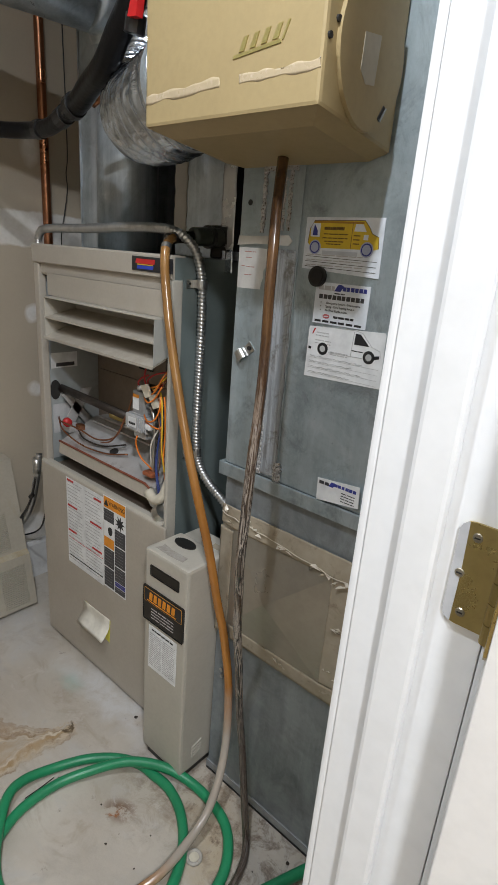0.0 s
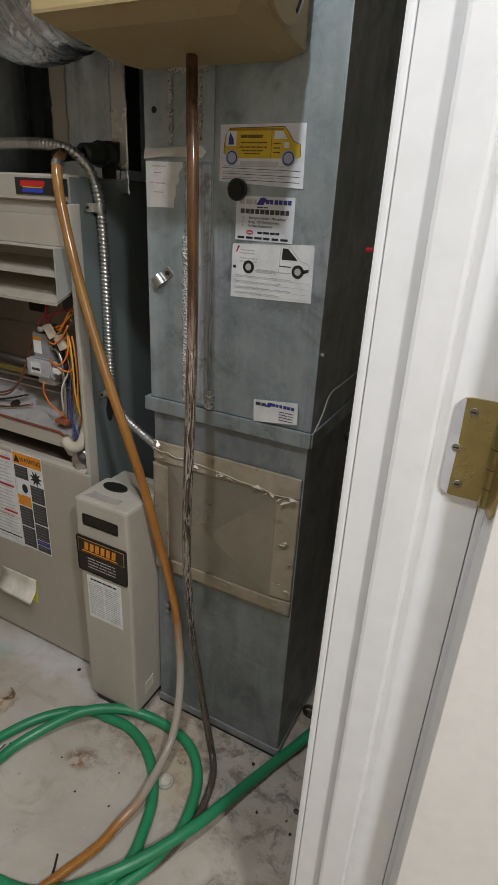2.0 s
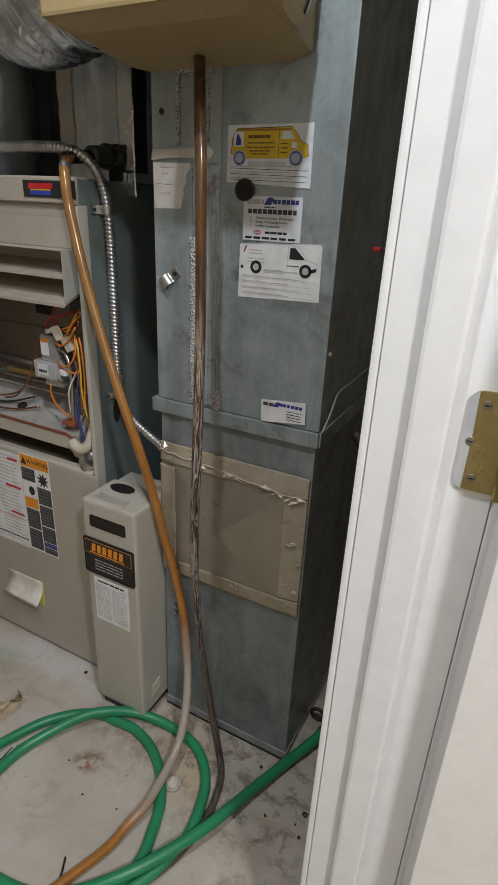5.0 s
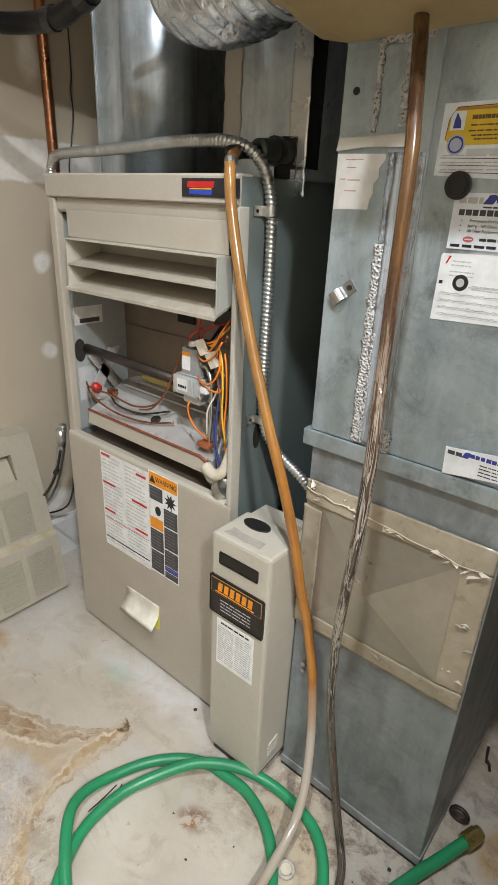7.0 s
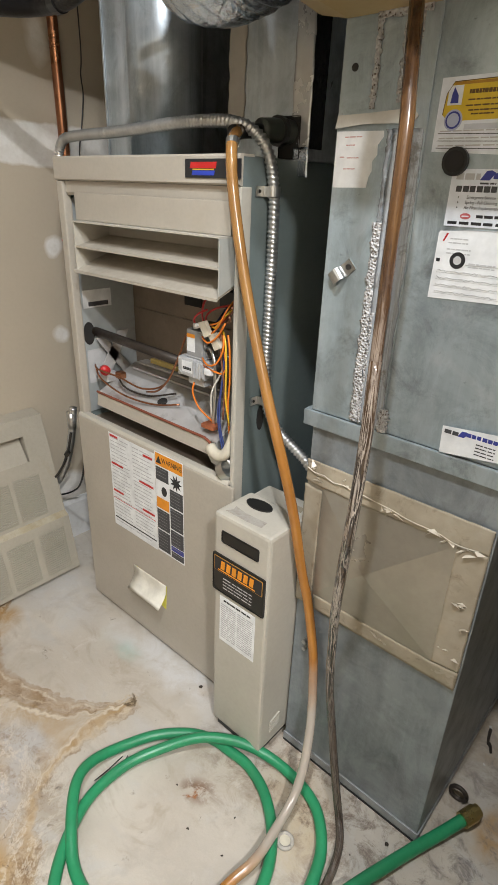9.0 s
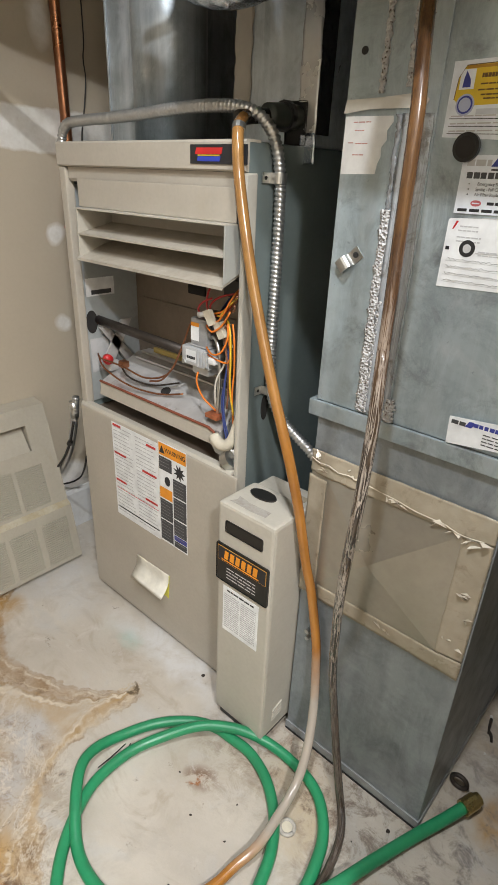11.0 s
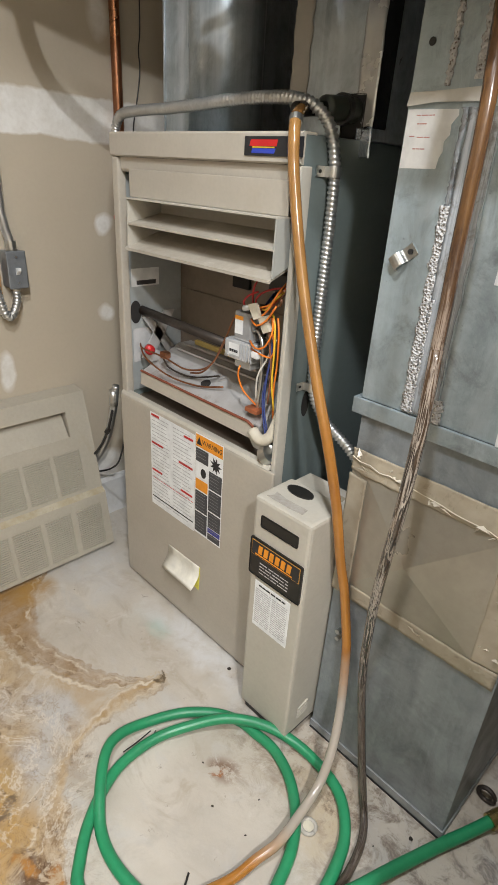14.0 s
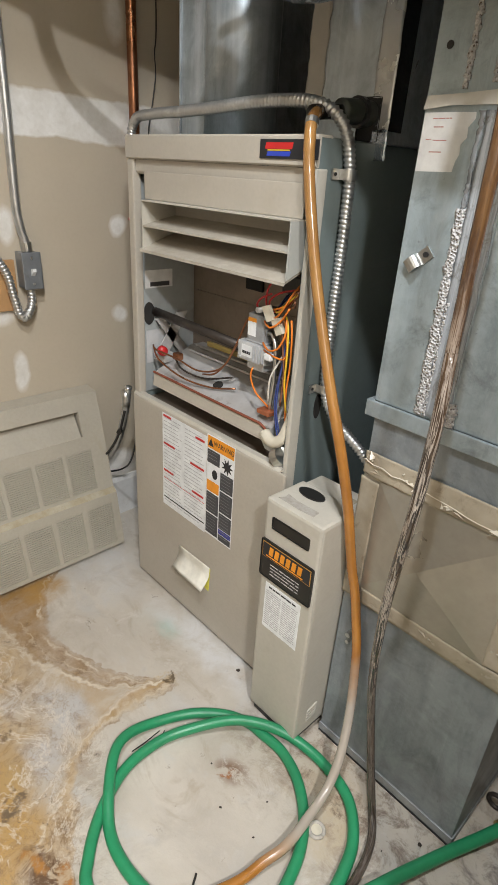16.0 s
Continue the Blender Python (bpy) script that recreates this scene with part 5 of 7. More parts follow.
part("masking_tape", prism([(-0.603, 1.273), (-0.56, 1.277), (-0.485, 1.276), (-0.478, 1.284), (-0.487, 1.293), (-0.55, 1.290), (-0.600, 1.289)], "y", DY - 0.0055, DY - 0.0042), surface("masking_tape", (0.58, 0.565, 0.52), (0.50, 0.485, 0.44), 0.6, 0, 25, 90), tag1)

SY = DY - 0.0002
van = thing("van_magnet", (-0.38, SY, 1.24), "white magnet card printed with a yellow van", "magnet")
part("card", prism([(-0.4555, 1.243), (-0.309, 1.236), (-0.3105, 1.3235), (-0.4545, 1.3225)], "y", SY - 0.0012, SY), MAGNET, van)
py = SY - 0.0012
part("van_body", prism([(-0.448, 1.283), (-0.446, 1.305), (-0.438, 1.317), (-0.345, 1.3185), (-0.336, 1.309), (-0.330, 1.300), (-0.318, 1.295), (-0.316, 1.279), (-0.324, 1.277), (-0.44, 1.276)], "y", py - 0.0004, py), YELLOW, van)
part("van_roof_line", slab(-0.438, -0.346, 1.314, 1.317, py - 0.0004, 0.0003), plain("van_shade", (0.42, 0.22, 0.02), 0.4), van)
part("van_window", prism([(-0.362, 1.303), (-0.360, 1.3135), (-0.347, 1.3135), (-0.340, 1.303)], "y", py - 0.0008, py - 0.0004), MAGNET, van)
part("logo_patch", slab(-0.444, -0.426, 1.293, 1.3135, py - 0.0004, 0.0003), MAGNET, van)
part("logo_flame", prism([(-0.440, 1.295), (-0.430, 1.295), (-0.431, 1.303), (-0.437, 1.312), (-0.439, 1.304)], "y", py - 0.001, py - 0.0007), BLUE, van)
part("text_line", bars(-0.418, -0.380, 1.304, 0.0045, py - 0.0004, 21, 9), plain("brown_ink", (0.13, 0.07, 0.015), 0.5), van)
part("van_outline", tube([(x, py - 0.0005, z) for x, z in ((-0.448, 1.283), (-0.446, 1.305), (-0.438, 1.3175), (-0.345, 1.319), (-0.336, 1.3095), (-0.330, 1.3005), (-0.318, 1.2955), (-0.316, 1.279))], 0.0005, 5, raw=True), bpy.data.materials["brown_ink"], van)
part("van_door_line", tube([(-0.3655, py - 0.0005, 1.2775), (-0.3655, py - 0.0005, 1.316)], 0.0004, 5, raw=True), bpy.data.materials["brown_ink"], van)
part("van_shadow", slab(-0.418, -0.352, 1.2665, 1.2725, py, 0.0003), plain("pale_van_shadow", (0.58, 0.61, 0.68), 0.5), van)
for i, (x0, x1, z) in enumerate(((-0.418, -0.372, 1.297), (-0.42, -0.372, 1.291), (-0.416, -0.378, 1.286), (-0.412, -0.384, 1.282), (-0.362, -0.350, 1.296), (-0.362, -0.350, 1.290), (-0.362, -0.350, 1.284))):
    part("text_line", bars(x0, x1, z, 0.0016, py - 0.0004, 22 + i, 6), bpy.data.materials["brown_ink"], van)
part("door_patch", slab(-0.344, -0.336, 1.291, 1.2985, py - 0.0004, 0.0003), MAGNET, van)
for x in (-0.433, -0.336):
    tyre = part("van_wheel", disc(x, 1.277, 0.0115, py - 0.0004, 0.0004, 22), LBLUE, van)
    part("wheel_ring", disc(x, 1.277, 0.0095, py - 0.0009, 0.0003, 22), BLUE, van)
    part("wheel_disc", disc(x, 1.277, 0.0075, py - 0.0013, 0.0003, 22), LBLUE, van)
for i, z in enumerate((1.2625, 1.2545, 1.2465)):
    part("ruled_line", prism([(-0.450, z), (-0.316, z - 0.003), (-0.316, z - 0.0022), (-0.450, z + 0.0008)], "y", py - 0.0003, py), GREYINK, van)
    part("text_line", bars(-0.448, -0.34, z + 0.0022, 0.0014, py, 30 + i, 6), PALEINK, van)
knob = thing("round_magnet", (-0.417, SY, 1.231), "round black magnet holding the card", "magnet")
part("magnet_rim", disc(-0.420, 1.2315, 0.0165, SY - 0.0012, 0.006, 28), BLACKPL, knob)
part("magnet_face", disc(-0.420, 1.2315, 0.0125, SY - 0.0072, 0.0012, 28), DARK, knob)
card = thing("service_card", (-0.37, SY, 1.16), "white service company magnet with blue heading", "magnet")
part("card", slab(-0.4225, -0.3195, 1.157, 1.2235, SY, 0.001), MAGNET, card)
cy = SY - 0.001
part("heading", bars(-0.416, -0.385, 1.2115, 0.007, cy, 51, 2), PALEINK, card)
part("heading", prism([(-0.386, 1.211), (-0.379, 1.2215), (-0.373, 1.222), (-0.368, 1.2195), (-0.374, 1.211)], "y", cy - 0.0004, cy), BLUE, card)
each_bar("heading", -0.370, -0.324, 1.2125, 0.0065, cy, 52, 6, BLUE, card)
each_bar("number_bar", -0.414, -0.326, 1.1975, 0.0070, cy, 53, 10, GREYINK, card)
part("text_line", bars(-0.385, -0.365, 1.2065, 0.002, cy, 54, 2), GREYINK, card)
for i, words in enumerate(("Emergency Service - Maintenance", "Spring - Fall Cleaning Service", "Air Filter Replacement")):
    text = lettering(words, 0.0052, (-0.366 - 0.006 * i, cy - 0.0003, 1.1915 - i * 0.0060), GREYINK, card, "text_line", 0.0, 0.92)
    part("bullet", disc(-0.409, 1.1915 - i * 0.0060, 0.0009, cy, 0.0004, 8), GREYINK, card)
part("red_oval", disc(-0.396, 1.1695, 0.0068, cy, 0.0004, 16, 0.0036), plain("pale_red_print", (0.55, 0.13, 0.14), 0.45), card)
part("oval_stripe", slab(-0.4005, -0.3915, 1.1688, 1.1702, cy - 0.0004, 0.0003), MAGNET, card)
part("text_line", bars(-0.382, -0.342, 1.168, 0.0035, cy, 60, 3), INK, card)
each_bar("address_bar", -0.418, -0.325, 1.1595, 0.0035, cy, 61, 6, INK, card)

van2 = thing("white_van_card", (-0.355, SY, 1.07), "white card printed with a white van and handwriting", "card")
part("card", prism([(-0.428, 1.064), (-0.2795, 1.069), (-0.281, 1.154), (-0.284, 1.1575), (-0.425, 1.1505), (-0.427, 1.148)], "y", SY - 0.0008, SY), WHITE, van2)
wy = SY - 0.0008
part("van_screen", prism([(-0.336, 1.132), (-0.335, 1.1495), (-0.326, 1.1495), (-0.308, 1.1325)], "y", wy - 0.0004, wy), INK, van2)
part("red_mark", prism([(-0.420, 1.138), (-0.416, 1.148), (-0.413, 1.148), (-0.418, 1.138)], "y", wy - 0.0004, wy), RED, van2)
for i, (x0, x1, z) in enumerate(((-0.410, -0.385, 1.141), (-0.412, -0.385, 1.136), (-0.412, -0.380, 1.128), (-0.412, -0.380, 1.123), (-0.340, -0.318, 1.121), (-0.38, -0.345, 1.108), (-0.38, -0.345, 1.112))):
    part("text_line", bars(x0, x1, z, 0.0016, wy, 80 + i, 4), PALEINK if i != 4 else INK, van2)
for pts in ([(-0.402, 1.1525), (-0.336, 1.1545), (-0.322, 1.1515), (-0.303, 1.1325), (-0.288, 1.128), (-0.286, 1.118)], [(-0.338, 1.152), (-0.340, 1.112), (-0.318, 1.1125)], [(-0.384, 1.111), (-0.320, 1.112)]):
    part("van_outline", tube([(x, wy - 0.0003, z) for x, z in pts], 0.0004, 4, 0.01, raw=True), PALEINK, van2)
for x, z in ((-0.3955, 1.1155), (-0.3065, 1.1155)):
    part("van_wheel", disc(x, z, 0.0105, wy, 0.0004, 22), INK, van2)
    part("wheel_disc", disc(x, z, 0.0055, wy - 0.0005, 0.0003, 16), PALEINK, van2)
part("van_bumper", prism([(-0.298, 1.113), (-0.288, 1.116), (-0.288, 1.121), (-0.298, 1.119)], "y", wy - 0.0004, wy), INK, van2)
part("tail_lamp", slab(-0.4245, -0.4195, 1.112, 1.1165, wy, 0.0004), INK, van2)
for i in range(4):
    z = 1.101 - i * 0.009
    part("ruled_line", slab(-0.422, -0.287, z - 0.0026, z - 0.0022, wy, 0.0003), PALEINK, van2)
    pen = [(-0.420 + 0.0024 * k, wy - 0.0006, z + (0.0007 + 0.0008 * math.sin(k * 0.37 + i)) * math.sin(k * 2.2 + i) + 0.0006 * math.sin(k * 0.9 + 2 * i)) for k in range(44 - 8 * (i % 2))]
    part("handwriting", tube(pen, 0.00022, 4, 0.002, raw=True), FADED, van2)
card2 = thing("business_card", (-0.325, SY, 0.87), "white business card with a blue heading", "card")
part("card", prism([(-0.3675, 0.8475), (-0.2815, 0.8585), (-0.2835, 0.898), (-0.369, 0.8895)], "y", DY - 0.0072, DY - 0.0064), WHITE, card2)
by = DY - 0.0072
part("heading", bars(-0.365, -0.343, 0.880, 0.006, by, 151, 2), GREYINK, card2)
part("heading", prism([(-0.345, 0.880), (-0.340, 0.889), (-0.334, 0.8895), (-0.331, 0.887), (-0.336, 0.880)], "y", by - 0.0004, by), BLUE, card2)
each_bar("heading", -0.333, -0.288, 0.883, 0.0058, by, 152, 6, BLUE, card2)
for i in range(4):
    part("text_line", bars(-0.318, -0.290, 0.875 - i * 0.005, 0.0016, by, 153 + i, 3), GREYINK, card2)

# ---- humidifier on the duct ----
hum = thing("humidifier", (-0.485, 0.79, 1.42), "tan enamelled furnace humidifier hung on the duct", "humidifier")
HX0, HX1, HY, HZ = -0.646, -0.320, 0.70, 1.43
bm = prism([(HY, HZ), (DY - 0.001, 1.408), (DY - 0.001, 1.86), (HY, 1.86)], "x", HX0, HX1)
bmesh.ops.bevel(bm, geom=list(bm.edges), offset=0.005, segments=2, affect="EDGES", profile=0.6)
part("housing", bm, HOOD, hum)
bm = bmesh.new()
a = [bm.verts.new(c) for c in ((HX0 + 0.003, HY + 0.003, HZ - 0.0002), (HX1 - 0.003, HY + 0.003, HZ - 0.0002), (HX1 - 0.003, DY - 0.002, 1.409), (HX0 + 0.003, DY - 0.002, 1.409))]
b = [bm.verts.new(c) for c in ((-0.615, 0.735, 1.417), (-0.350, 0.735, 1.417), (-0.352, DY - 0.002, 1.400), (-0.60, DY - 0.002, 1.400))]
bm.faces.new(a)
bm.faces.new(b)
for i in range(4):
    bm.faces.new((a[i], a[(i + 1) % 4], b[(i + 1) % 4], b[i]))
part("drip_pan", bm, HOOD, hum)
cov = part("drum_cover", prism([(0.80 + 0.077 * math.cos(a * math.pi / 24), 1.507 + 0.087 * math.sin(a * math.pi / 24)) for a in range(48)], "x", HX1 - 0.001, HX1 + 0.006), HOOD, hum, "round side cover")
part("cover_label", prism([(0.772, 1.484), (0.786, 1.471), (0.808, 1.474), (0.812, 1.530), (0.774, 1.524)], "x", HX1 + 0.006, HX1 + 0.0066), surface("yellowed_label", (0.50, 0.46, 0.37), (0.42, 0.38, 0.29), 0.5, 0, 20, 90), cov)
part("cover_slot", prism([(0.826, 1.441), (0.830, 1.4385), (0.842, 1.456), (0.838, 1.4585)], "x", HX1 + 0.0055, HX1 + 0.0072), DARK, cov)
part("slot_edge", prism([(0.8305, 1.4385), (0.832, 1.4378), (0.844, 1.4553), (0.8425, 1.456)], "x", HX1 + 0.0055, HX1 + 0.0085), STEEL, cov)
part("side_screw", rod((HX1, 0.708, 1.502), (HX1 + 0.003, 0.708, 1.502), 0.004, 8), DARK, hum)
part("side_screw", rod((HX1, 0.722, 1.522), (HX1 + 0.003, 0.722, 1.522), 0.004, 8), DARK, hum)
GILT = surface("worn_gilt", (0.52, 0.45, 0.17), (0.42, 0.34, 0.12), 0.35, 0.5, 40, 160, (0.60, 0.55, 0.36), 0.5)
plate_h = part("nameplate", prism([(-0.464, 1.495), (-0.463, 1.499), (-0.386, 1.506), (-0.384, 1.502)], "y", HY - 0.0012, HY), GILT, hum, "worn gilt nameplate strokes")
for i in range(4):
    x = -0.454 + 0.0185 * i
    z = 1.5015 + 0.0017 * i
    part("gilt_stroke", prism([(x, z), (x + 0.009, z + 0.0008), (x + 0.015, z + 0.0165), (x + 0.008, z + 0.0157)], "y", HY - 0.0012, HY), GILT, plate_h)
part("gilt_stroke", prism([(-0.384, 1.505), (-0.381, 1.505), (-0.372, 1.524), (-0.375, 1.524)], "y", HY - 0.0012, HY), GILT, plate_h)
for x0, x1, z0, dz, seed in ((-0.645, -0.487, 1.461, 0.006, 31), (-0.452, -0.321, 1.466, 0.001, 32)):
    bm = wrinkled(x0, x1, z0, z0 + 0.011, HY + 0.0013, 0.0003, seed, 60, 5, 0.005)
    for v in bm.verts:
        v.co.z += dz * (v.co.x - x0) / (x1 - x0)
    part("tape_strip", bm, surface("torn_tape", (0.54, 0.44, 0.30), (0.46, 0.37, 0.23), 0.3, 0, 30, 90, (0.72, 0.62, 0.52), 0.6) if seed == 31 else bpy.data.materials["torn_tape"], hum, "torn strip of tape", True)

# flexible bypass duct from the humidifier to the plenum
rnd = random.Random(12)
ph = [rnd.uniform(0, 6) for _ in range(6)]


def crinkle(d, a):
    return 1.0 + 0.045 * math.sin(d * 2 * math.pi / 0.022 + 0.6 * math.sin(a + ph[0])) + 0.03 * math.sin(3 * a + d * 18 + ph[1]) + 0.02 * math.sin(7 * a - d * 45)


flex = thing("flexible_duct", (-0.8, 0.85, 1.42), "crinkled silver foil flexible duct", "duct")
part("foil_sleeve", tube([(-0.648, 0.80, 1.505), (-0.72, 0.81, 1.492), (-0.80, 0.835, 1.490), (-0.868, 0.875, 1.528), (-0.90, 0.925, 1.61), (-0.905, 0.985, 1.71), (-0.90, 1.043, 1.80)], 0.084, 40, 0.0045, crinkle), FLEXDUCT, flex, "", True)

part("collar", tube([(-0.652, 0.80, 1.5045), (-0.662, 0.8013, 1.503)], 0.091, 40, 0.01, raw=True), GALV_B, flex, "sheet-metal collar")

# ---- flue pipe and plenums on the furnace ----
flue = thing("flue_pipe", (-1.165, 1.052, 1.245), "round galvanised flue pipe rising from the furnace and turning level", "flue pipe")
part("pipe", tube([(-1.165, 1.052, 1.2435), (-1.165, 1.052, 1.69)], 0.079, 44, 0.05, raw=True), GALV_P, flue, "", True)
part("pipe_seam", box(-1.2475, -1.2425, 1.040, 1.050, 1.2435, 1.68, 0.001), GALV_B, flue)
part("pipe_elbow", tube([(-1.165, 1.052, 1.68), (-1.166, 1.045, 1.725), (-1.168, 1.020, 1.770), (-1.160, 0.980, 1.790), (-1.152, 0.925, 1.790)], lambda d: 0.081 + 0.002 * (int(d / 0.04) % 2), 40, 0.008), GALV_P, flue, "", True)
part("collar", tube([(-1.165, 1.052, 1.675), (-1.165, 1.052, 1.69)], 0.0825, 44, 0.01, raw=True), GALV_P, flue, "", True)
part("horizontal_pipe", tube([(-1.150, 0.935, 1.788), (-1.220, 0.70, 1.798), (-1.46, 0.02, 1.842)], 0.080, 40, 0.05, raw=True), GALV_P, flue, "level run of the flue", True)
sup = thing("supply_plenum", (-1.32, 1.27, 1.245), "galvanised sheet-metal supply plenum", "duct")
part("plenum_box", box(-1.375, -1.267, 1.046, 1.50, 1.2432, 1.80, 0.003), GALV_P, sup)
# Brighter strips put the edge highlights of the box into shape and colour.
part("edge_highlight", box(-1.3765, -1.3715, 1.0425, 1.0455, 1.2433, 1.80, 0.0008), GALV_B, sup, "folded edge drawn with its highlight")
part("edge_highlight", box(-1.2705, -1.2655, 1.0425, 1.0455, 1.2433, 1.80, 0.0008), GALV_B, sup, "folded edge drawn with its highlight")
coil = thing("coil_plenum", (-0.87, 1.2, 1.245), "galvanised plenum box with foil-taped corners", "duct")
part("plenum_box", box(-0.965, -0.769, 1.044, 1.50, 1.2435, 2.40, 0.003), GALV_B, coil)
part("corner_tape", wrinkled(-0.808, -0.7672, 1.262, 1.75, 1.044, 0.0015, 41, 8, 60, 0.002), surface("dull_foil_tape", (0.66, 0.65, 0.63), (0.46, 0.44, 0.41), 0.3, 0.5, 9, 50, (0.66, 0.66, 0.66), 0.4, 0.001), coil, "dulled foil tape", True)
part("corner_tape", prism([(1.043, 1.262), (1.085, 1.262), (1.09, 1.75), (1.043, 1.75)], "x", -0.7687, -0.7675), surface("dark_glossy_tape", (0.02, 0.02, 0.022), (0.03, 0.03, 0.032), 0.16, 0, 9, 50, None, 0, 0.002), coil, "dark glossy tape")
part("corner_tape", wrinkled(-0.967, -0.925, 1.30, 1.80, 1.044, 0.002, 42, 8, 60, 0.005), surface("beige_duct_tape", (0.50, 0.455, 0.385), (0.42, 0.38, 0.32), 0.45, 0, 9, 50, None, 0, 0.001), coil, "dull beige tape", True)
part("tape_end", wrinkled(-0.800, -0.7665, 1.215, 1.264, 1.0435, 0.004, 44, 8, 10, 0.004), FOILTAPE, coil, "loose foil tape end", True)
part("cut_out", box(-0.835, -0.787, 1.0415, 1.0436, 1.2445, 1.315, 0.004), DARK, coil, "rough dark hole in the sheet")

drain = thing("condensate_drain", (-0.83, 0.98, 1.27), "dark plastic condensate fitting feeding the vinyl tube", "pipe fitting")
part("fitting", tube([(-0.812, 1.06, 1.290), (-0.812, 1.0, 1.288), (-0.815, 0.965, 1.285)], 0.020, 16, 0.01), surface("dark_green_plastic", (0.03, 0.04, 0.03), (0.05, 0.055, 0.045), 0.4, 0, 20, 90), drain, "", True)
part("fitting_rib", rod((-0.812, 1.015, 1.2885), (-0.812, 1.005, 1.2882), 0.025, 16), BLACKPL, drain)
part("barb", tube([(-0.815, 0.965, 1.285), (-0.822, 0.935, 1.282), (-0.816, 0.895, 1.276)], 0.012, 14, 0.008), BLACKPL, drain, "", True)

amber = thing("vinyl_drain_tube", (-0.58, 0.85, 0.0), "clear vinyl drain tube stained amber, running down to the floor", "tube")
part("tube", tube([(-0.812, 0.905, 1.280), (-0.802, 0.880, 1.264), (-0.792, 0.868, 1.233), (-0.786, 0.866, 1.193), (-0.759, 0.856, 1.110), (-0.731, 0.850, 1.025), (-0.696, 0.842, 0.938), (-0.656, 0.832, 0.850), (-0.617, 0.828, 0.759), (-0.593, 0.842, 0.649), (-0.576, 0.860, 0.522), (-0.562, 0.868, 0.457), (-0.550, 0.872, 0.390), (-0.537, 0.872, 0.323), (-0.527, 0.867, 0.253), (-0.515, 0.855, 0.189), (-0.500, 0.830, 0.138), (-0.485, 0.795, 0.096), (-0.477, 0.755, 0.056), (-0.472, 0.694, 0.036), (-0.468, 0.628, 0.030), (-0.480, 0.579, 0.020), (-0.490, 0.528, 0.0125), (-0.515, 0.46, 0.0125), (-0.55, 0.38, 0.0125), (-0.60, 0.30, 0.0125), (-0.67, 0.20, 0.0125)], 0.0098, 14, 0.012), AMBER, amber, "", True)
part("hose_clamp", tube([(-0.8025, 0.8815, 1.2645), (-0.799, 0.8765, 1.256)], 0.0112, 12, 0.01, raw=True), STEEL, amber)

sludge = thing("humidifier_drain_tube", (-0.44, 0.8, 0.0), "rust-stained humidifier drain tube hanging before the duct", "tube")
part("upper_tube", tube([(-0.4830, 0.8440, 1.4080), (-0.4720, 0.8280, 1.3720), (-0.4590, 0.8090, 1.3200), (-0.4480, 0.7950, 1.2600), (-0.4450, 0.7910, 1.2000), (-0.4468, 0.7950, 1.1205), (-0.4427, 0.7887, 1.0531), (-0.4371, 0.7783, 0.9970), (-0.4349, 0.7745, 0.9807)], 0.0090, 14, 0.012), SLUDGE, sludge, "rusty brown clear tube", True)
part("lower_tube", tube([(-0.4361, 0.7766, 0.9897), (-0.4291, 0.7640, 0.9521), (-0.4224, 0.7520, 0.8971), (-0.4228, 0.7499, 0.8399), (-0.4231, 0.7467, 0.7826), (-0.4285, 0.7516, 0.7248), (-0.4399, 0.7684, 0.6664), (-0.4505, 0.7837, 0.5979), (-0.4603, 0.8002, 0.5287), (-0.4714, 0.8240, 0.4490), (-0.4770, 0.8400, 0.3619), (-0.4732, 0.8463, 0.2841), (-0.4614, 0.8490, 0.2043), (-0.4400, 0.8380, 0.1300), (-0.4150, 0.8220, 0.0650), (-0.3940, 0.8080, 0.0180), (-0.3760, 0.7850, 0.0100), (-0.3620, 0.7550, 0.0095), (-0.3520, 0.7150, 0.0095), (-0.3480, 0.6600, 0.0095), (-0.3620, 0.5800, 0.0095), (-0.4000, 0.5000, 0.0095), (-0.4500, 0.4300, 0.0095), (-0.5000, 0.3600, 0.0095)], lambda d: 0.0093 - min(0.0009, d * 0.0012), 14, 0.012), SLUDGE, sludge, "black, slime-streaked lower length", True)

# ---- armoured conduit over the furnace ----


def armour(d, a):
    return 1.0 + 0.17 * math.sin(d * 2 * math.pi / 0.0082 + a)


cond = thing("armoured_conduit", (-0.8, 0.95, 0.8), "flexible steel armoured conduit looped over the furnace", "conduit")
part("conduit", tube([(-1.388, 0.913, 1.235), (-1.384, 0.913, 1.258), (-1.366, 0.912, 1.277), (-1.335, 0.911, 1.284), (-1.26, 0.91, 1.287), (-1.19, 0.91, 1.288), (-1.08, 0.91, 1.292), (-0.985, 0.91, 1.297), (-0.90, 0.912, 1.298), (-0.842, 0.918, 1.295), (-0.804, 0.930, 1.283), (-0.782, 0.946, 1.253), (-0.7745, 0.958, 1.198), (-0.7745, 0.963, 1.126), (-0.7745, 0.963, 1.008), (-0.7745, 0.962, 0.90), (-0.773, 0.963, 0.82), (-0.765, 0.966, 0.772), (-0.735, 0.968, 0.735), (-0.70, 0.966, 0.716), (-0.66, 0.966, 0.693), (-0.625, 0.97, 0.655), (-0.612, 0.985, 0.60)], 0.0098, 12, 0.0022, armour), CONDUIT, cond, "", True)
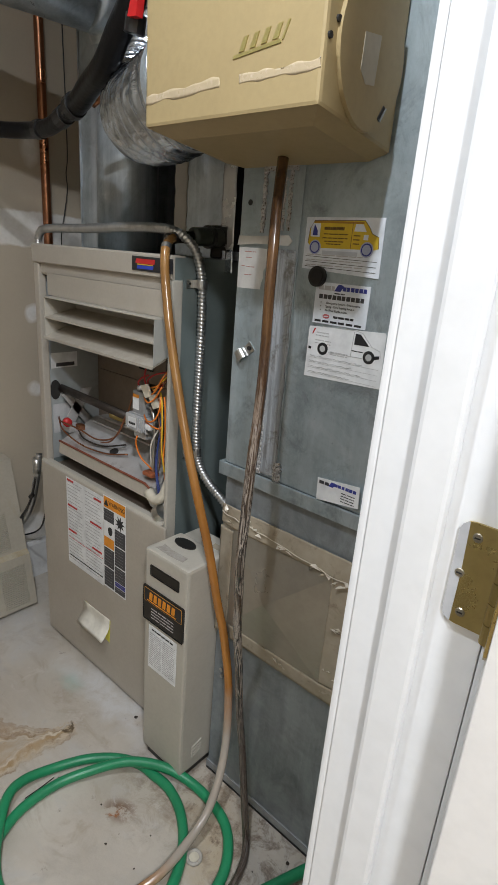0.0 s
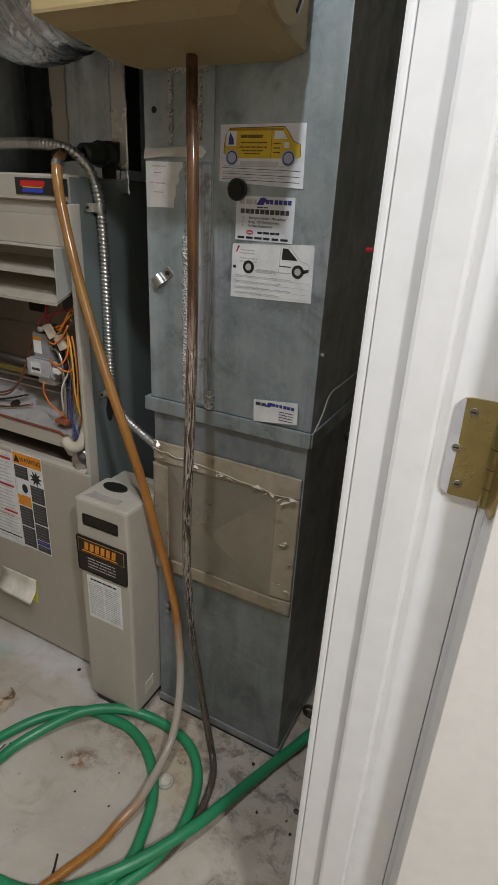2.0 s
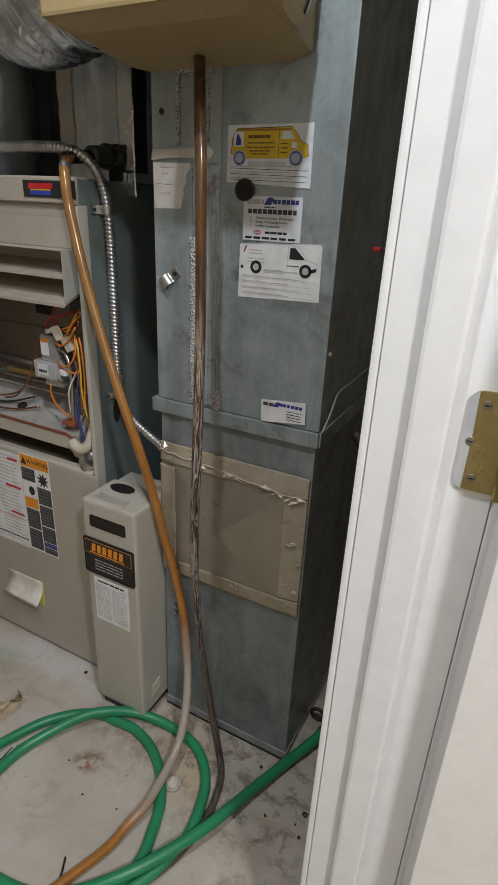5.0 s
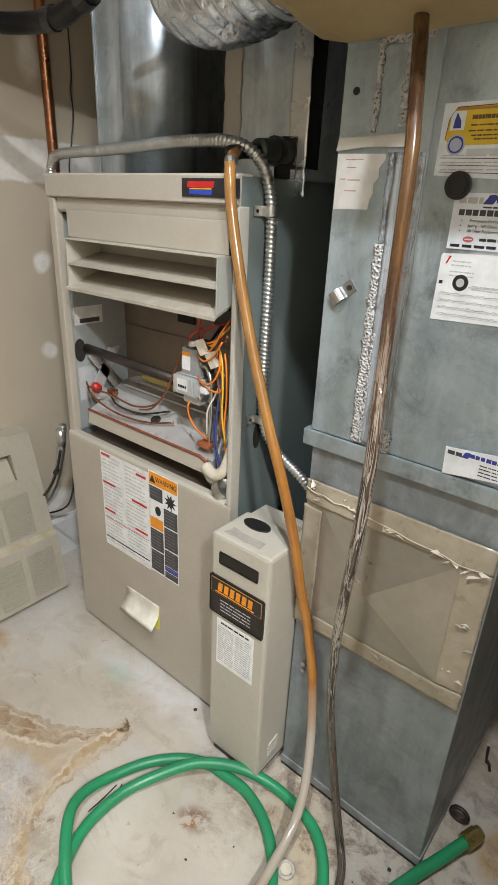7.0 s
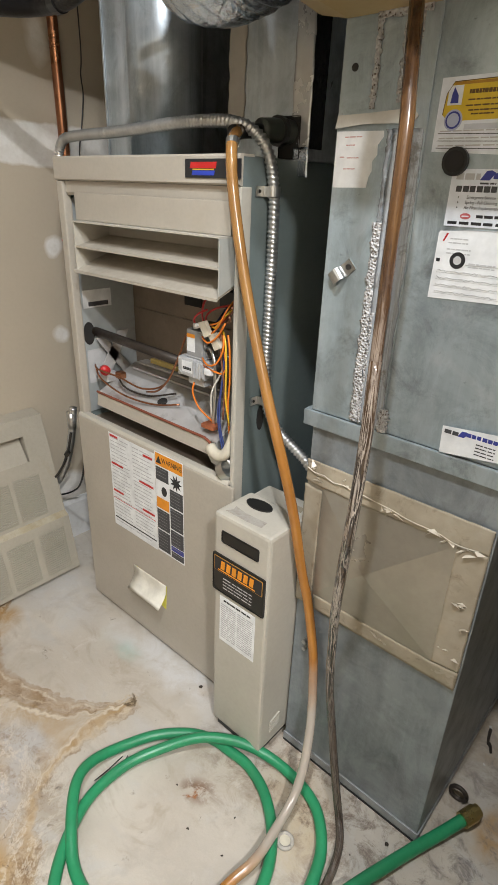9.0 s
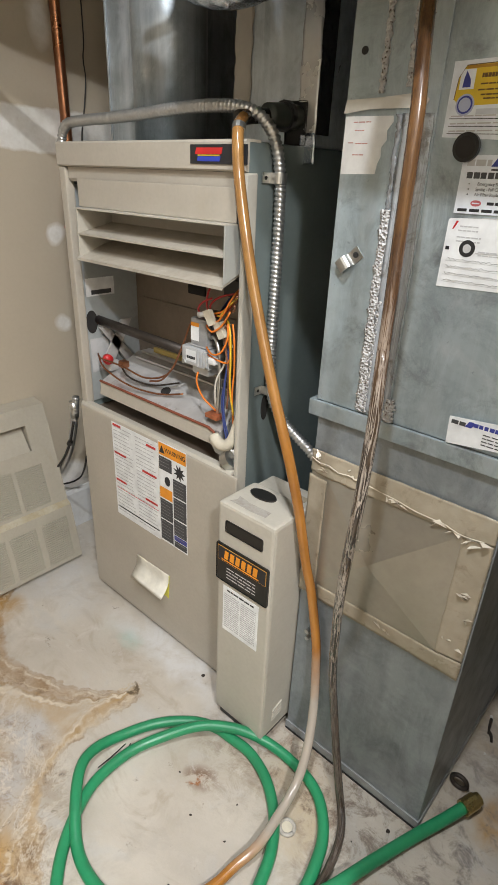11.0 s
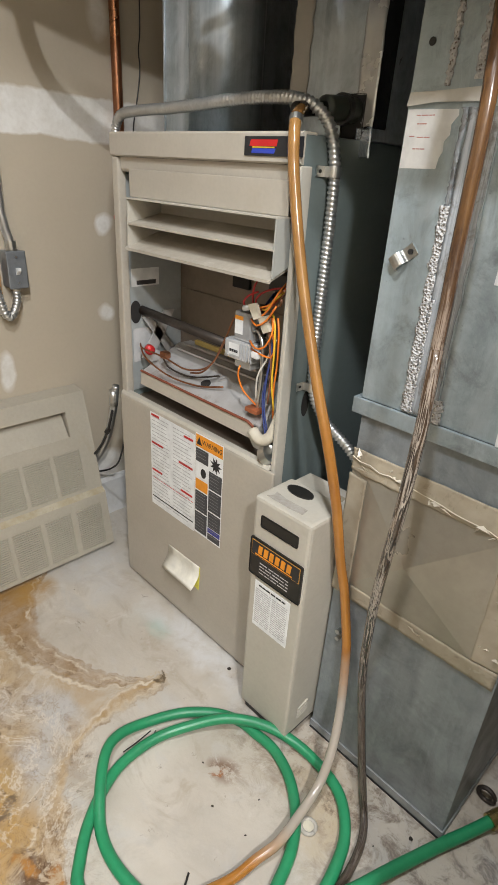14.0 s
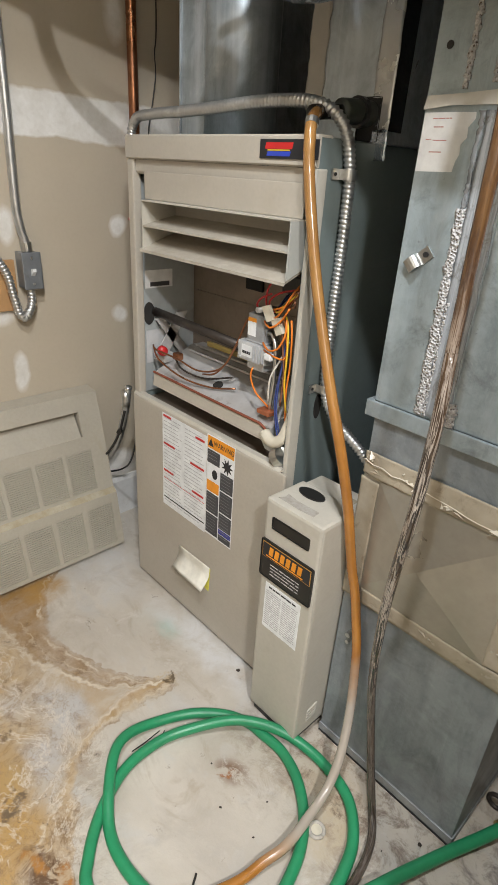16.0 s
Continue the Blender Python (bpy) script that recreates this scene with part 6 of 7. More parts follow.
for z, y in ((1.189, 0.958), (0.797, 0.964)):
    arc = [k * math.pi / 12 for k in range(-6, 7)]
    band = [(-0.7858, y - 0.034), (-0.7842, y - 0.034), (-0.7842, y - 0.0140)]
    band += [(-0.7745 + 0.0134 * math.cos(a), y + 0.0134 * math.sin(a)) for a in arc] + [(-0.7858, y + 0.0134), (-0.7858, y + 0.0120)]
    band += [(-0.7745 + 0.0120 * math.cos(a), y + 0.0120 * math.sin(a)) for a in arc[::-1]] + [(-0.7858, y - 0.0125)]
    part("conduit_clip", prism(band, "z", z - 0.0085, z + 0.0085), STEEL, cond, "zinc one-hole strap")
    part("clip_screw", rod((-0.7843, y - 0.025, z), (-0.7832, y - 0.025, z), 0.0032, 10), DARK, cond)
part("knockout", prism([(0.966 + 0.011 * math.cos(a * math.pi / 9), 0.752 + 0.028 * math.sin(a * math.pi / 9)) for a in range(18)], "x", -0.7878, -0.7868), DARK, furnace, "dark oval knockout")

# ---- pipes, cables and boxes on the west wall ----
cop = thing("copper_pipe", (-1.668, 1.115, 1.2), "vertical copper water pipe on the wall", "pipe")
part("pipe", tube([(-1.668, 1.102, 0.9), (-1.668, 1.100, 1.6), (-1.668, 1.094, 2.43)], 0.0142, 16, 0.1), COPPER, cop, "", True)
line = thing("thin_cable", (-1.68, 1.18, 1.3), "thin dark cable hanging on the wall", "cable")
part("cable", tube([(-1.682, 1.16, 1.20), (-1.682, 1.158, 1.275), (-1.682, 1.172, 1.34), (-1.682, 1.186, 1.42), (-1.682, 1.183, 1.47), (-1.682, 1.19, 1.55), (-1.682, 1.185, 1.9)], 0.0018, 7), BLACKPL, line, "", True)
black = thing("insulated_line", (-1.1, 0.85, 1.5), "refrigerant line in black foam insulation", "pipe")
part("foam_sleeve", tube([(-1.53, 0.745, 2.42), (-1.53, 0.745, 2.0), (-1.512, 0.748, 1.70), (-1.491, 0.757, 1.603), (-1.464, 0.760, 1.546), (-1.416, 0.774, 1.512), (-1.345, 0.808, 1.501), (-1.283, 0.842, 1.501), (-1.20, 0.842, 1.498), (-1.130, 0.835, 1.506), (-1.066, 0.825, 1.518), (-1.02, 0.817, 1.527)], 0.0185, 18, 0.02), BLACK, black, "", True)
part("foam_sleeve", tube([(-1.045, 0.821, 1.522), (-1.005, 0.815, 1.530), (-0.950, 0.800, 1.544), (-0.862, 0.775, 1.560), (-0.800, 0.762, 1.598), (-0.755, 0.755, 1.63), (-0.725, 0.75, 1.69), (-0.71, 0.755, 1.80)], 0.0225, 18, 0.02), BLACK, black, "", True)
for p, q in (((-1.112, 0.8325, 1.5087), (-1.082, 0.8278, 1.5148)), ((-1.232, 0.842, 1.4987), (-1.212, 0.842, 1.4983))):
    part("tape_wrap", tube([p, q], 0.0212, 18, 0.01, raw=True), BLACKPL, black)
part("tape_wrap", tube([(-1.046, 0.8212, 1.5218), (-1.028, 0.8185, 1.5255)], 0.0255, 18, 0.01, raw=True), BLACKPL, black)
suction = thing("copper_line_set", (-0.95, 0.93, 1.6), "short bare copper line with a black valve cap", "pipe")
part("copper_run", tube([(-1.03, 0.86, 1.535), (-0.98, 0.875, 1.565), (-0.975, 0.90, 1.62), (-0.98, 0.93, 1.70), (-0.985, 0.94, 1.90)], 0.008, 12), COPPER, suction, "", True)
part("valve_cap", rod((-0.735, 0.745, 1.580), (-0.729, 0.745, 1.605), 0.017, 16), BLACKPL, suction, "", False)
part("red_tag", prism([(-0.722, 1.595), (-0.700, 1.592), (-0.690, 1.64), (-0.702, 1.648)], "y", 0.722, 0.735), RED, suction, "red tag")

sw = thing("switch_box", (-1.665, 0.76, 0.9), "grey metal surface switch box with toggle", "electrical box")
ZINC = surface("dull_zinc_box", (0.30, 0.32, 0.34), (0.24, 0.255, 0.27), 0.4, 0.6, 14, 90, (0.12, 0.11, 0.10), 0.4)
part("box_body", box(X_W, X_W + 0.046, 0.724, 0.773, 0.862, 0.956, 0.003), ZINC, sw)
part("cover_plate", box(X_W + 0.046, X_W + 0.050, 0.722, 0.775, 0.860, 0.958, 0.003), ZINC, sw)
part("toggle", prism([(X_W + 0.050, 0.896), (X_W + 0.062, 0.908), (X_W + 0.062, 0.916), (X_W + 0.050, 0.914)], "y", 0.7435, 0.7535), WHITE, sw)
for z in (0.875, 0.943):
    part("screw", rod((X_W + 0.050, 0.7485, z), (X_W + 0.052, 0.7485, z), 0.0035, 10), STEEL, sw)
emt = thing("steel_conduit", (-1.67, 0.73, 1.0), "straight steel conduit rising from the switch box", "conduit")
part("conduit", tube([(-1.664, 0.748, 0.958), (-1.664, 0.746, 0.985), (-1.668, 0.735, 1.05), (-1.672, 0.738, 1.20), (-1.672, 0.742, 1.40), (-1.672, 0.748, 2.43)], 0.0115, 14, 0.03), CONDUIT, emt, "", True)
part("coupling", tube([(-1.664, 0.748, 0.958), (-1.664, 0.747, 0.982)], 0.015, 14, 0.01, raw=True), STEEL, emt)
loop = thing("armoured_cable", (-1.65, 0.7, 0.85), "armoured cable looping into the switch box", "conduit")
part("cable", tube([(-1.660, 0.745, 0.861), (-1.658, 0.743, 0.820), (-1.654, 0.722, 0.785), (-1.654, 0.705, 0.795), (-1.656, 0.695, 0.84), (-1.658, 0.685, 0.90), (-1.662, 0.66, 0.945), (-1.668, 0.62, 0.965), (-1.675, 0.55, 0.97)], 0.0112, 12, 0.0026, lambda d, a: 1 + 0.13 * math.sin(d * 2 * math.pi / 0.010 + a)), CONDUIT, loop, "", True)
board = thing("plywood_board", (-1.68, 0.58, 0.9), "orange-brown plywood backing board on the wall", "board")
part("board", box(X_W, X_W + 0.014, 0.46, 0.715, 0.800, 0.935, 0.002), WOOD, board)

cabs = thing("cable_bundle", (-1.55, 0.95, 0.3), "grey flexible conduit and dark cables by the furnace foot", "cable")
part("flex_conduit", tube([(-1.45, 0.915, 0.60), (-1.46, 0.912, 0.54), (-1.50, 0.92, 0.46), (-1.545, 0.925, 0.38), (-1.60, 0.92, 0.30), (-1.655, 0.90, 0.235), (-1.68, 0.88, 0.21)], 0.0105, 12, 0.003, lambda d, a: 1 + 0.1 * math.sin(d * 2 * math.pi / 0.010 + a)), CONDUIT, cabs, "", True)
part("cable", tube([(-1.396, 0.915, 1.05), (-1.398, 0.918, 0.75), (-1.412, 0.918, 0.5), (-1.47, 0.93, 0.35), (-1.55, 0.94, 0.27), (-1.66, 0.93, 0.21)], 0.003, 8, 0.02), BLACKPL, cabs, "", True)
part("cable", tube([(-1.46, 0.905, 0.52), (-1.50, 0.905, 0.43), (-1.56, 0.905, 0.35), (-1.62, 0.90, 0.29), (-1.67, 0.885, 0.23)], 0.004, 8, 0.02), BLACKPL, cabs, "", True)
part("connector", rod((-1.455, 0.908, 0.585), (-1.462, 0.912, 0.535), 0.013, 12), STEEL, cabs, "", True)
part("clamp_bolt", rod((-1.50, 0.91, 0.44), (-1.488, 0.898, 0.44), 0.008, 10), BLACKPL, cabs)
nut = thing("wire_nut", (-1.40, 0.915, 0.95), "red twist-on wire connector hanging on a cable", "wire nut")
part("cap", rod((-1.400, 0.912, 1.062), (-1.386, 0.906, 1.066), 0.0065, 10, None, 0.0045), RED, nut, "", True)
part("tail", tube([(-1.400, 0.912, 1.062), (-1.404, 0.914, 1.045), (-1.398, 0.914, 1.03)], 0.0025, 6), WIRES["red"], nut, "", True)

# ---- louvred cover leaning on the west wall ----
GY1, GY0 = 0.905, 0.30
grille = thing("louvred_cover", (-1.55, 0.6, 0), "beige louvred metal cover leaning against the wall, rust at its fold", "register cover")
GRILLE = surface("dusty_beige_enamel", (0.425, 0.39, 0.32), (0.385, 0.35, 0.285), 0.45, 0, 7, 110, (0.36, 0.30, 0.20), 0.35, 0.0004)
RUSTY = surface("rusty_beige_enamel", (0.46, 0.42, 0.33), (0.36, 0.30, 0.19), 0.5, 0, 18, 90, (0.24, 0.17, 0.08), 0.6, 0.0006)


def slope(u, s):
    """A point on the panel: u along the wall, s metres up the slope of the upper field."""
    return Vector((-1.578 - 0.238 * s, u, 0.196 + 0.971 * s))


def leaning(u0, u1, s0, s1, d0, d1, fold=False):
    bm = bmesh.new()
    if fold:
        o, up, out = Vector((-1.524, 0, 0.004)), Vector((-0.195, 0, 0.981)), Vector((0.981, 0, 0.195))
    else:
        o, up, out = Vector((-1.578, 0, 0.196)), Vector((-0.238, 0, 0.971)), Vector((0.971, 0, 0.238))
    vs = [bm.verts.new(o + Vector((0, u, 0)) + up * s + out * d) for d in (d0, d1) for u, s in ((u0, s0), (u1, s0), (u1, s1), (u0, s1))]
    for f in ((0, 1, 2, 3), (7, 6, 5, 4), (0, 4, 5, 1), (1, 5, 6, 2), (2, 6, 7, 3), (3, 7, 4, 0)):
        bm.faces.new([vs[i] for i in f])
    return bm


def field(fold, s_lo, s_hi, cols, slats, edge):
    """Rails, mullions and fine slats of one louvred band."""
    top = 0.185 if fold else 0.45
    part("rail", leaning(GY0, GY1, 0.0, s_lo, 0.0, 0.004, fold), GRILLE, grille)
    for k, (u0, u1) in enumerate(cols):
        left = cols[k - 1][1] if k else u1
        bm = bmesh.new()
        n = slats
        for i in range(n):
            s = s_lo + (s_hi - s_lo) * (i + 0.15) / n
            tmp = leaning(u0 - 0.001, u1 + 0.001, s, s + (s_hi - s_lo) / n * 0.74, -0.0006, 0.0028, fold)
            me = bpy.data.meshes.new("tmp")
            tmp.to_mesh(me)
            tmp.free()
            bm.from_mesh(me)
            bpy.data.meshes.remove(me)
        part("louvre_slats", bm, GRILLE, grille)


cols_up = [(0.765, 0.852), (0.666, 0.753), (0.569, 0.655), (0.472, 0.557), (0.375, 0.459)]
cols_lo = [(0.794, 0.882), (0.6885, 0.776), (0.585, 0.675), (0.483, 0.573), (0.382, 0.470)]
for fold, s_lo, s_hi, cols, slats, top in ((False, 0.015, 0.149, cols_up, 20, 0.40), (True, 0.012, 0.157, cols_lo, 20, 0.186)):
    field(fold, s_lo, s_hi, cols, slats, 0)
    us = sorted([GY0] + [v for c in cols for v in c] + [GY1])
    for i in range(0, len(us) - 1, 2):
        part("mullion", leaning(us[i], us[i + 1], s_lo, s_hi, 0.0, 0.004, fold), GRILLE, grille)
    if fold:
        part("rail", leaning(GY0, GY1, s_hi, 0.186, 0.0, 0.004, True), GRILLE, grille)
    else:
        part("rail", leaning(GY0, GY1, s_hi, 0.193, 0.0, 0.004), GRILLE, grille)
        part("rail", leaning(0.834, GY1, 0.193, 0.275, 0.0, 0.004), GRILLE, grille)
        part("rail", leaning(GY0, GY1, 0.275, 0.330, 0.0, 0.004), GRILLE, grille)
# finger pull: a pocket pressed in behind the slot
bm = bmesh.new()
lo_in, hi_in = slope(0, 0.193) + Vector((0.003, 0, 0.0007)), slope(0, 0.282) + Vector((-0.026, 0, -0.006))
vs = [bm.verts.new(p + Vector((d, u, 0))) for d in (0.0, -0.002) for p, u in ((lo_in, GY0 + 0.02), (lo_in, 0.829), (hi_in, 0.829), (hi_in, GY0 + 0.02))]
for f in ((0, 1, 2, 3), (7, 6, 5, 4), (0, 4, 5, 1), (1, 5, 6, 2), (2, 6, 7, 3), (3, 7, 4, 0)):
    bm.faces.new([vs[i] for i in f])
part("finger_pull", bm, GRILLE, grille, "pressed-in finger pull")
part("pull_cheek", leaning(0.8335, 0.8345, 0.194, 0.276, -0.028, -0.0002), GRILLE, grille)
part("top_return", prism([(-1.6565, 0.5160), (-1.6525, 0.5170), (-1.706, 0.523), (-1.706, 0.519)], "y", GY0, GY1), GRILLE, grille)
part("fold_ledge", prism([(-1.5602, 0.1865), (-1.5565, 0.1872), (-1.574, 0.200), (-1.578, 0.196)], "y", GY0, GY1), RUSTY, grille, "rust-marked fold")
part("end_flange", prism([(-1.524, 0.004), (-1.520, 0.004), (-1.5568, 0.188), (-1.574, 0.199), (-1.64, 0.47), (-1.66, 0.47), (-1.60, 0.18), (-1.565, 0.1), (-1.555, 0.004)], "y", GY1, GY1 + 0.0016), GRILLE, grille)
part("bottom_flange", prism([(-1.564, -0.013), (-1.560, -0.013), (-1.560, 0.0004), (-1.5205, 0.0006), (-1.5205, 0.0038), (-1.564, 0.0038)], "y", GY0, GY1), GRILLE, grille)
grille.location += Vector((0.018, 0, 0.013))

# ---- garden hose on the floor ----
garden = thing("garden_hose", (-0.6, 0.6, 0), "coiled green garden hose lying on the floor", "hose")
HR = 0.0118
run = [(-0.198, 0.985, 0.030), (-0.225, 0.925, 0.022), (-0.255, 0.858, 0.018), (-0.293, 0.757, 0.024), (-0.326, 0.660, 0.034), (-0.364, 0.584, 0.036), (-0.404, 0.520, 0.036), (-0.448, 0.469, 0.030), (-0.500, 0.427, 0.018), (-0.56, 0.397, 0.0125), (-0.646, 0.383, 0.0125),
       (-0.72, 0.393, 0.0125), (-0.785, 0.43, 0.03), (-0.842, 0.478, 0.036), (-0.864, 0.525, 0.028), (-0.858, 0.59, 0.015), (-0.822, 0.672, 0.0125), (-0.768, 0.731, 0.0125), (-0.715, 0.759, 0.0125), (-0.668, 0.765, 0.0125), (-0.612, 0.768, 0.0125), (-0.548, 0.748, 0.0125), (-0.49, 0.705, 0.0125), (-0.450, 0.650, 0.0125), (-0.428, 0.587, 0.0125), (-0.418, 0.54, 0.0125), (-0.425, 0.49, 0.0125), (-0.45, 0.43, 0.0125), (-0.50, 0.36, 0.0125),
       (-0.58, 0.315, 0.0125), (-0.665, 0.315, 0.0125), (-0.70, 0.335, 0.0125), (-0.747, 0.378, 0.0125), (-0.788, 0.436, 0.0125), (-0.812, 0.50, 0.0125), (-0.810, 0.585, 0.014), (-0.778, 0.660, 0.022), (-0.735, 0.722, 0.034), (-0.69, 0.762, 0.036), (-0.640, 0.792, 0.032), (-0.590, 0.813, 0.018), (-0.533, 0.818, 0.0125), (-0.470, 0.808, 0.0125), (-0.425, 0.782, 0.0125), (-0.388, 0.735, 0.0125), (-0.370, 0.680, 0.0125), (-0.362, 0.63, 0.0125), (-0.368, 0.585, 0.0125), (-0.383, 0.538, 0.0125), (-0.405, 0.490, 0.0125), (-0.435, 0.42, 0.0125), (-0.45, 0.33, 0.0125), (-0.44, 0.22, 0.0125), (-0.40, 0.12, 0.0125)]
part("hose", tube(run, HR, 16, 0.012), HOSE, garden, "", True)
part("brass_coupling", tube([(-0.203, 0.973, 0.029), (-0.190, 1.004, 0.032)], 0.0165, 12, 0.01, raw=True), BRASS, garden, "tarnished brass coupling")
part("thread", tube([(-0.190, 1.004, 0.032), (-0.186, 1.013, 0.032)], 0.0135, 14, 0.01, raw=True), BRASS, garden)

# ---- valve and pipe behind the duct ----
riser = thing("water_riser", (-0.155, 1.04, 0.6), "brown copper riser with a brass ball valve and red lever", "pipe")
part("pipe", rod((-0.155, 1.04, 1.14), (-0.155, 1.04, 2.43), 0.013, 16), COPPER, riser, "", True)
part("pipe", rod((-0.155, 1.04, 0.78), (-0.155, 1.04, 1.09), 0.013, 16), COPPER, riser, "", True)
part("valve_body", rod((-0.155, 1.04, 1.085), (-0.155, 1.04, 1.145), 0.021, 12), BRASS, riser)
# Red spot by the duct drawn as a nub; its dark arm is added.
part("lever", box(-0.222, -0.150, 1.008, 1.022, 1.1465, 1.1525, 0.002), PIPE, riser, "added dark arm behind the red nub")
part("red_nub", box(-0.236, -0.2225, 1.008, 1.022, 1.146, 1.153, 0.002), RED, riser, "small red nub")
part("branch", tube([(-0.240, 1.06, 0.79), (-0.205, 1.055, 0.757), (-0.165, 1.045, 0.735), (-0.155, 1.04, 0.73)], 0.011, 12, 0.01), PIPE, riser, "dark branch pipe", True)
part("pipe", rod((-0.155, 1.04, 0.70), (-0.155, 1.04, 0.779), 0.016, 14), PIPE, riser, "dark fitting", True)
part("stem", rod((-0.155, 1.015, 1.115), (-0.155, 1.015, 1.150), 0.006, 10), STEEL, riser)

# ---- small debris on the floor ----


def lump(name, x, y, r, seed, material, label, category, flat=0.5, n=2):
    bm = bmesh.new()
    bmesh.ops.create_icosphere(bm, subdivisions=n, radius=r)
    o = Vector((seed * 3.1, seed * 1.7, 0))
    for v in bm.verts:
        v.co *= 1 + 0.45 * noise.noise(v.co * (1.6 / r) + o)
        v.co.z = v.co.z * flat
    low = min(v.co.z for v in bm.verts)
    for v in bm.verts:
        v.co += Vector((x, y, -low))
    return tagged(part(name, bm, material), label, category, "floor debris")


def shard(name, x, y, size, seed, material, label, category):
    """An angular broken piece lying on the floor."""
    rnd = random.Random(seed)
    bm = bmesh.new()
    for _ in range(16):
        bm.verts.new([rnd.uniform(-1, 1) * k * (0.6 + 0.4 * rnd.random()) for k in size])
    made = bmesh.ops.convex_hull(bm, input=bm.verts)
    loose = list({v for v in made["geom_interior"] + made["geom_unused"] if isinstance(v, bmesh.types.BMVert)})
    bmesh.ops.delete(bm, geom=loose, context="VERTS")
    turn = Matrix.Rotation(rnd.uniform(0, 6.28), 4, "Z")
    low = min(v.co.z for v in bm.verts)
    for v in bm.verts:
        v.co = turn @ (v.co + Vector((0, 0, -low))) + Vector((x, y, 0))
    return tagged(part(name, bm, material), label, category, "floor debris")


PLASTER = surface("broken_plaster", (0.62, 0.60, 0.56), (0.46, 0.43, 0.385), 0.85, 0, 30, 120, (0.20, 0.165, 0.13), 0.5, 0.002)
shard("plaster_chunk", -0.172, 1.375, (0.062, 0.040, 0.030), 1, PLASTER, "broken white chunk of plaster on the floor", "debris")
shard("plaster_chunk", -0.140, 1.285, (0.030, 0.026, 0.024), 12, PLASTER, "crumbled grey-white plaster lump on the floor", "debris")
shard("plaster_chunk", -0.128, 1.43, (0.045, 0.035, 0.03), 17, PLASTER, "broken white chunk of plaster on the floor", "debris")
for i, (x, y, r) in enumerate(((-0.232, 1.345, 0.014), (-0.205, 1.31, 0.009), (-0.185, 1.275, 0.008), (-0.162, 1.245, 0.012), (-0.216, 1.15, 0.006), (-0.178, 1.195, 0.007), (-0.120, 1.225, 0.010), (-0.240, 1.26, 0.007))):
    shard("plaster_flake", x, y, (r, r * 0.8, r * 0.3), 30 + i, PLASTER, "small whitish flake of plaster on the floor", "debris")
for i, pts in enumerate((((-0.238, 1.25), (-0.234, 1.225), (-0.229, 1.205)), ((-0.229, 1.21), (-0.222, 1.203), (-0.216, 1.188)), ((-0.105, 1.235), (-0.098, 1.205), (-0.102, 1.175)), ((-0.150, 1.09), (-0.135, 1.075), (-0.122, 1.078)))):
    sliver = thing("dark_sliver", (*pts[0], 0), "dark rusty sliver of metal on the floor", "debris", "floor debris")
    part("sliver", tube([(x, y, 0.005) for x, y in pts], lambda d: 0.0042 - 0.03 * d, 6), PIPE, sliver)
shard("wood_scrap", -0.097, 1.26, (0.020, 0.045, 0.010), 51, WOOD, "orange-brown scrap of wood on the floor", "debris")
lump("dark_clod", -0.125, 0.745, 0.016, 3, PIPE, "dark crumb of dirt by the door casing", "debris", 0.7)
lump("dark_clod", -0.168, 0.79, 0.006, 4, PIPE, "small dark crumb of dirt", "debris", 0.6)
lump("dark_clod", -0.30, 0.842, 0.004, 5, PIPE, "small dark crumb of dirt", "debris", 0.6)
lump("dark_clod", -0.85, 0.85, 0.005, 6, PIPE, "small dark crumb of dirt", "debris", 0.5)
plug = thing("floor_plug", (-0.455, 0.706, 0), "small round whitish plug set in the floor", "plug")
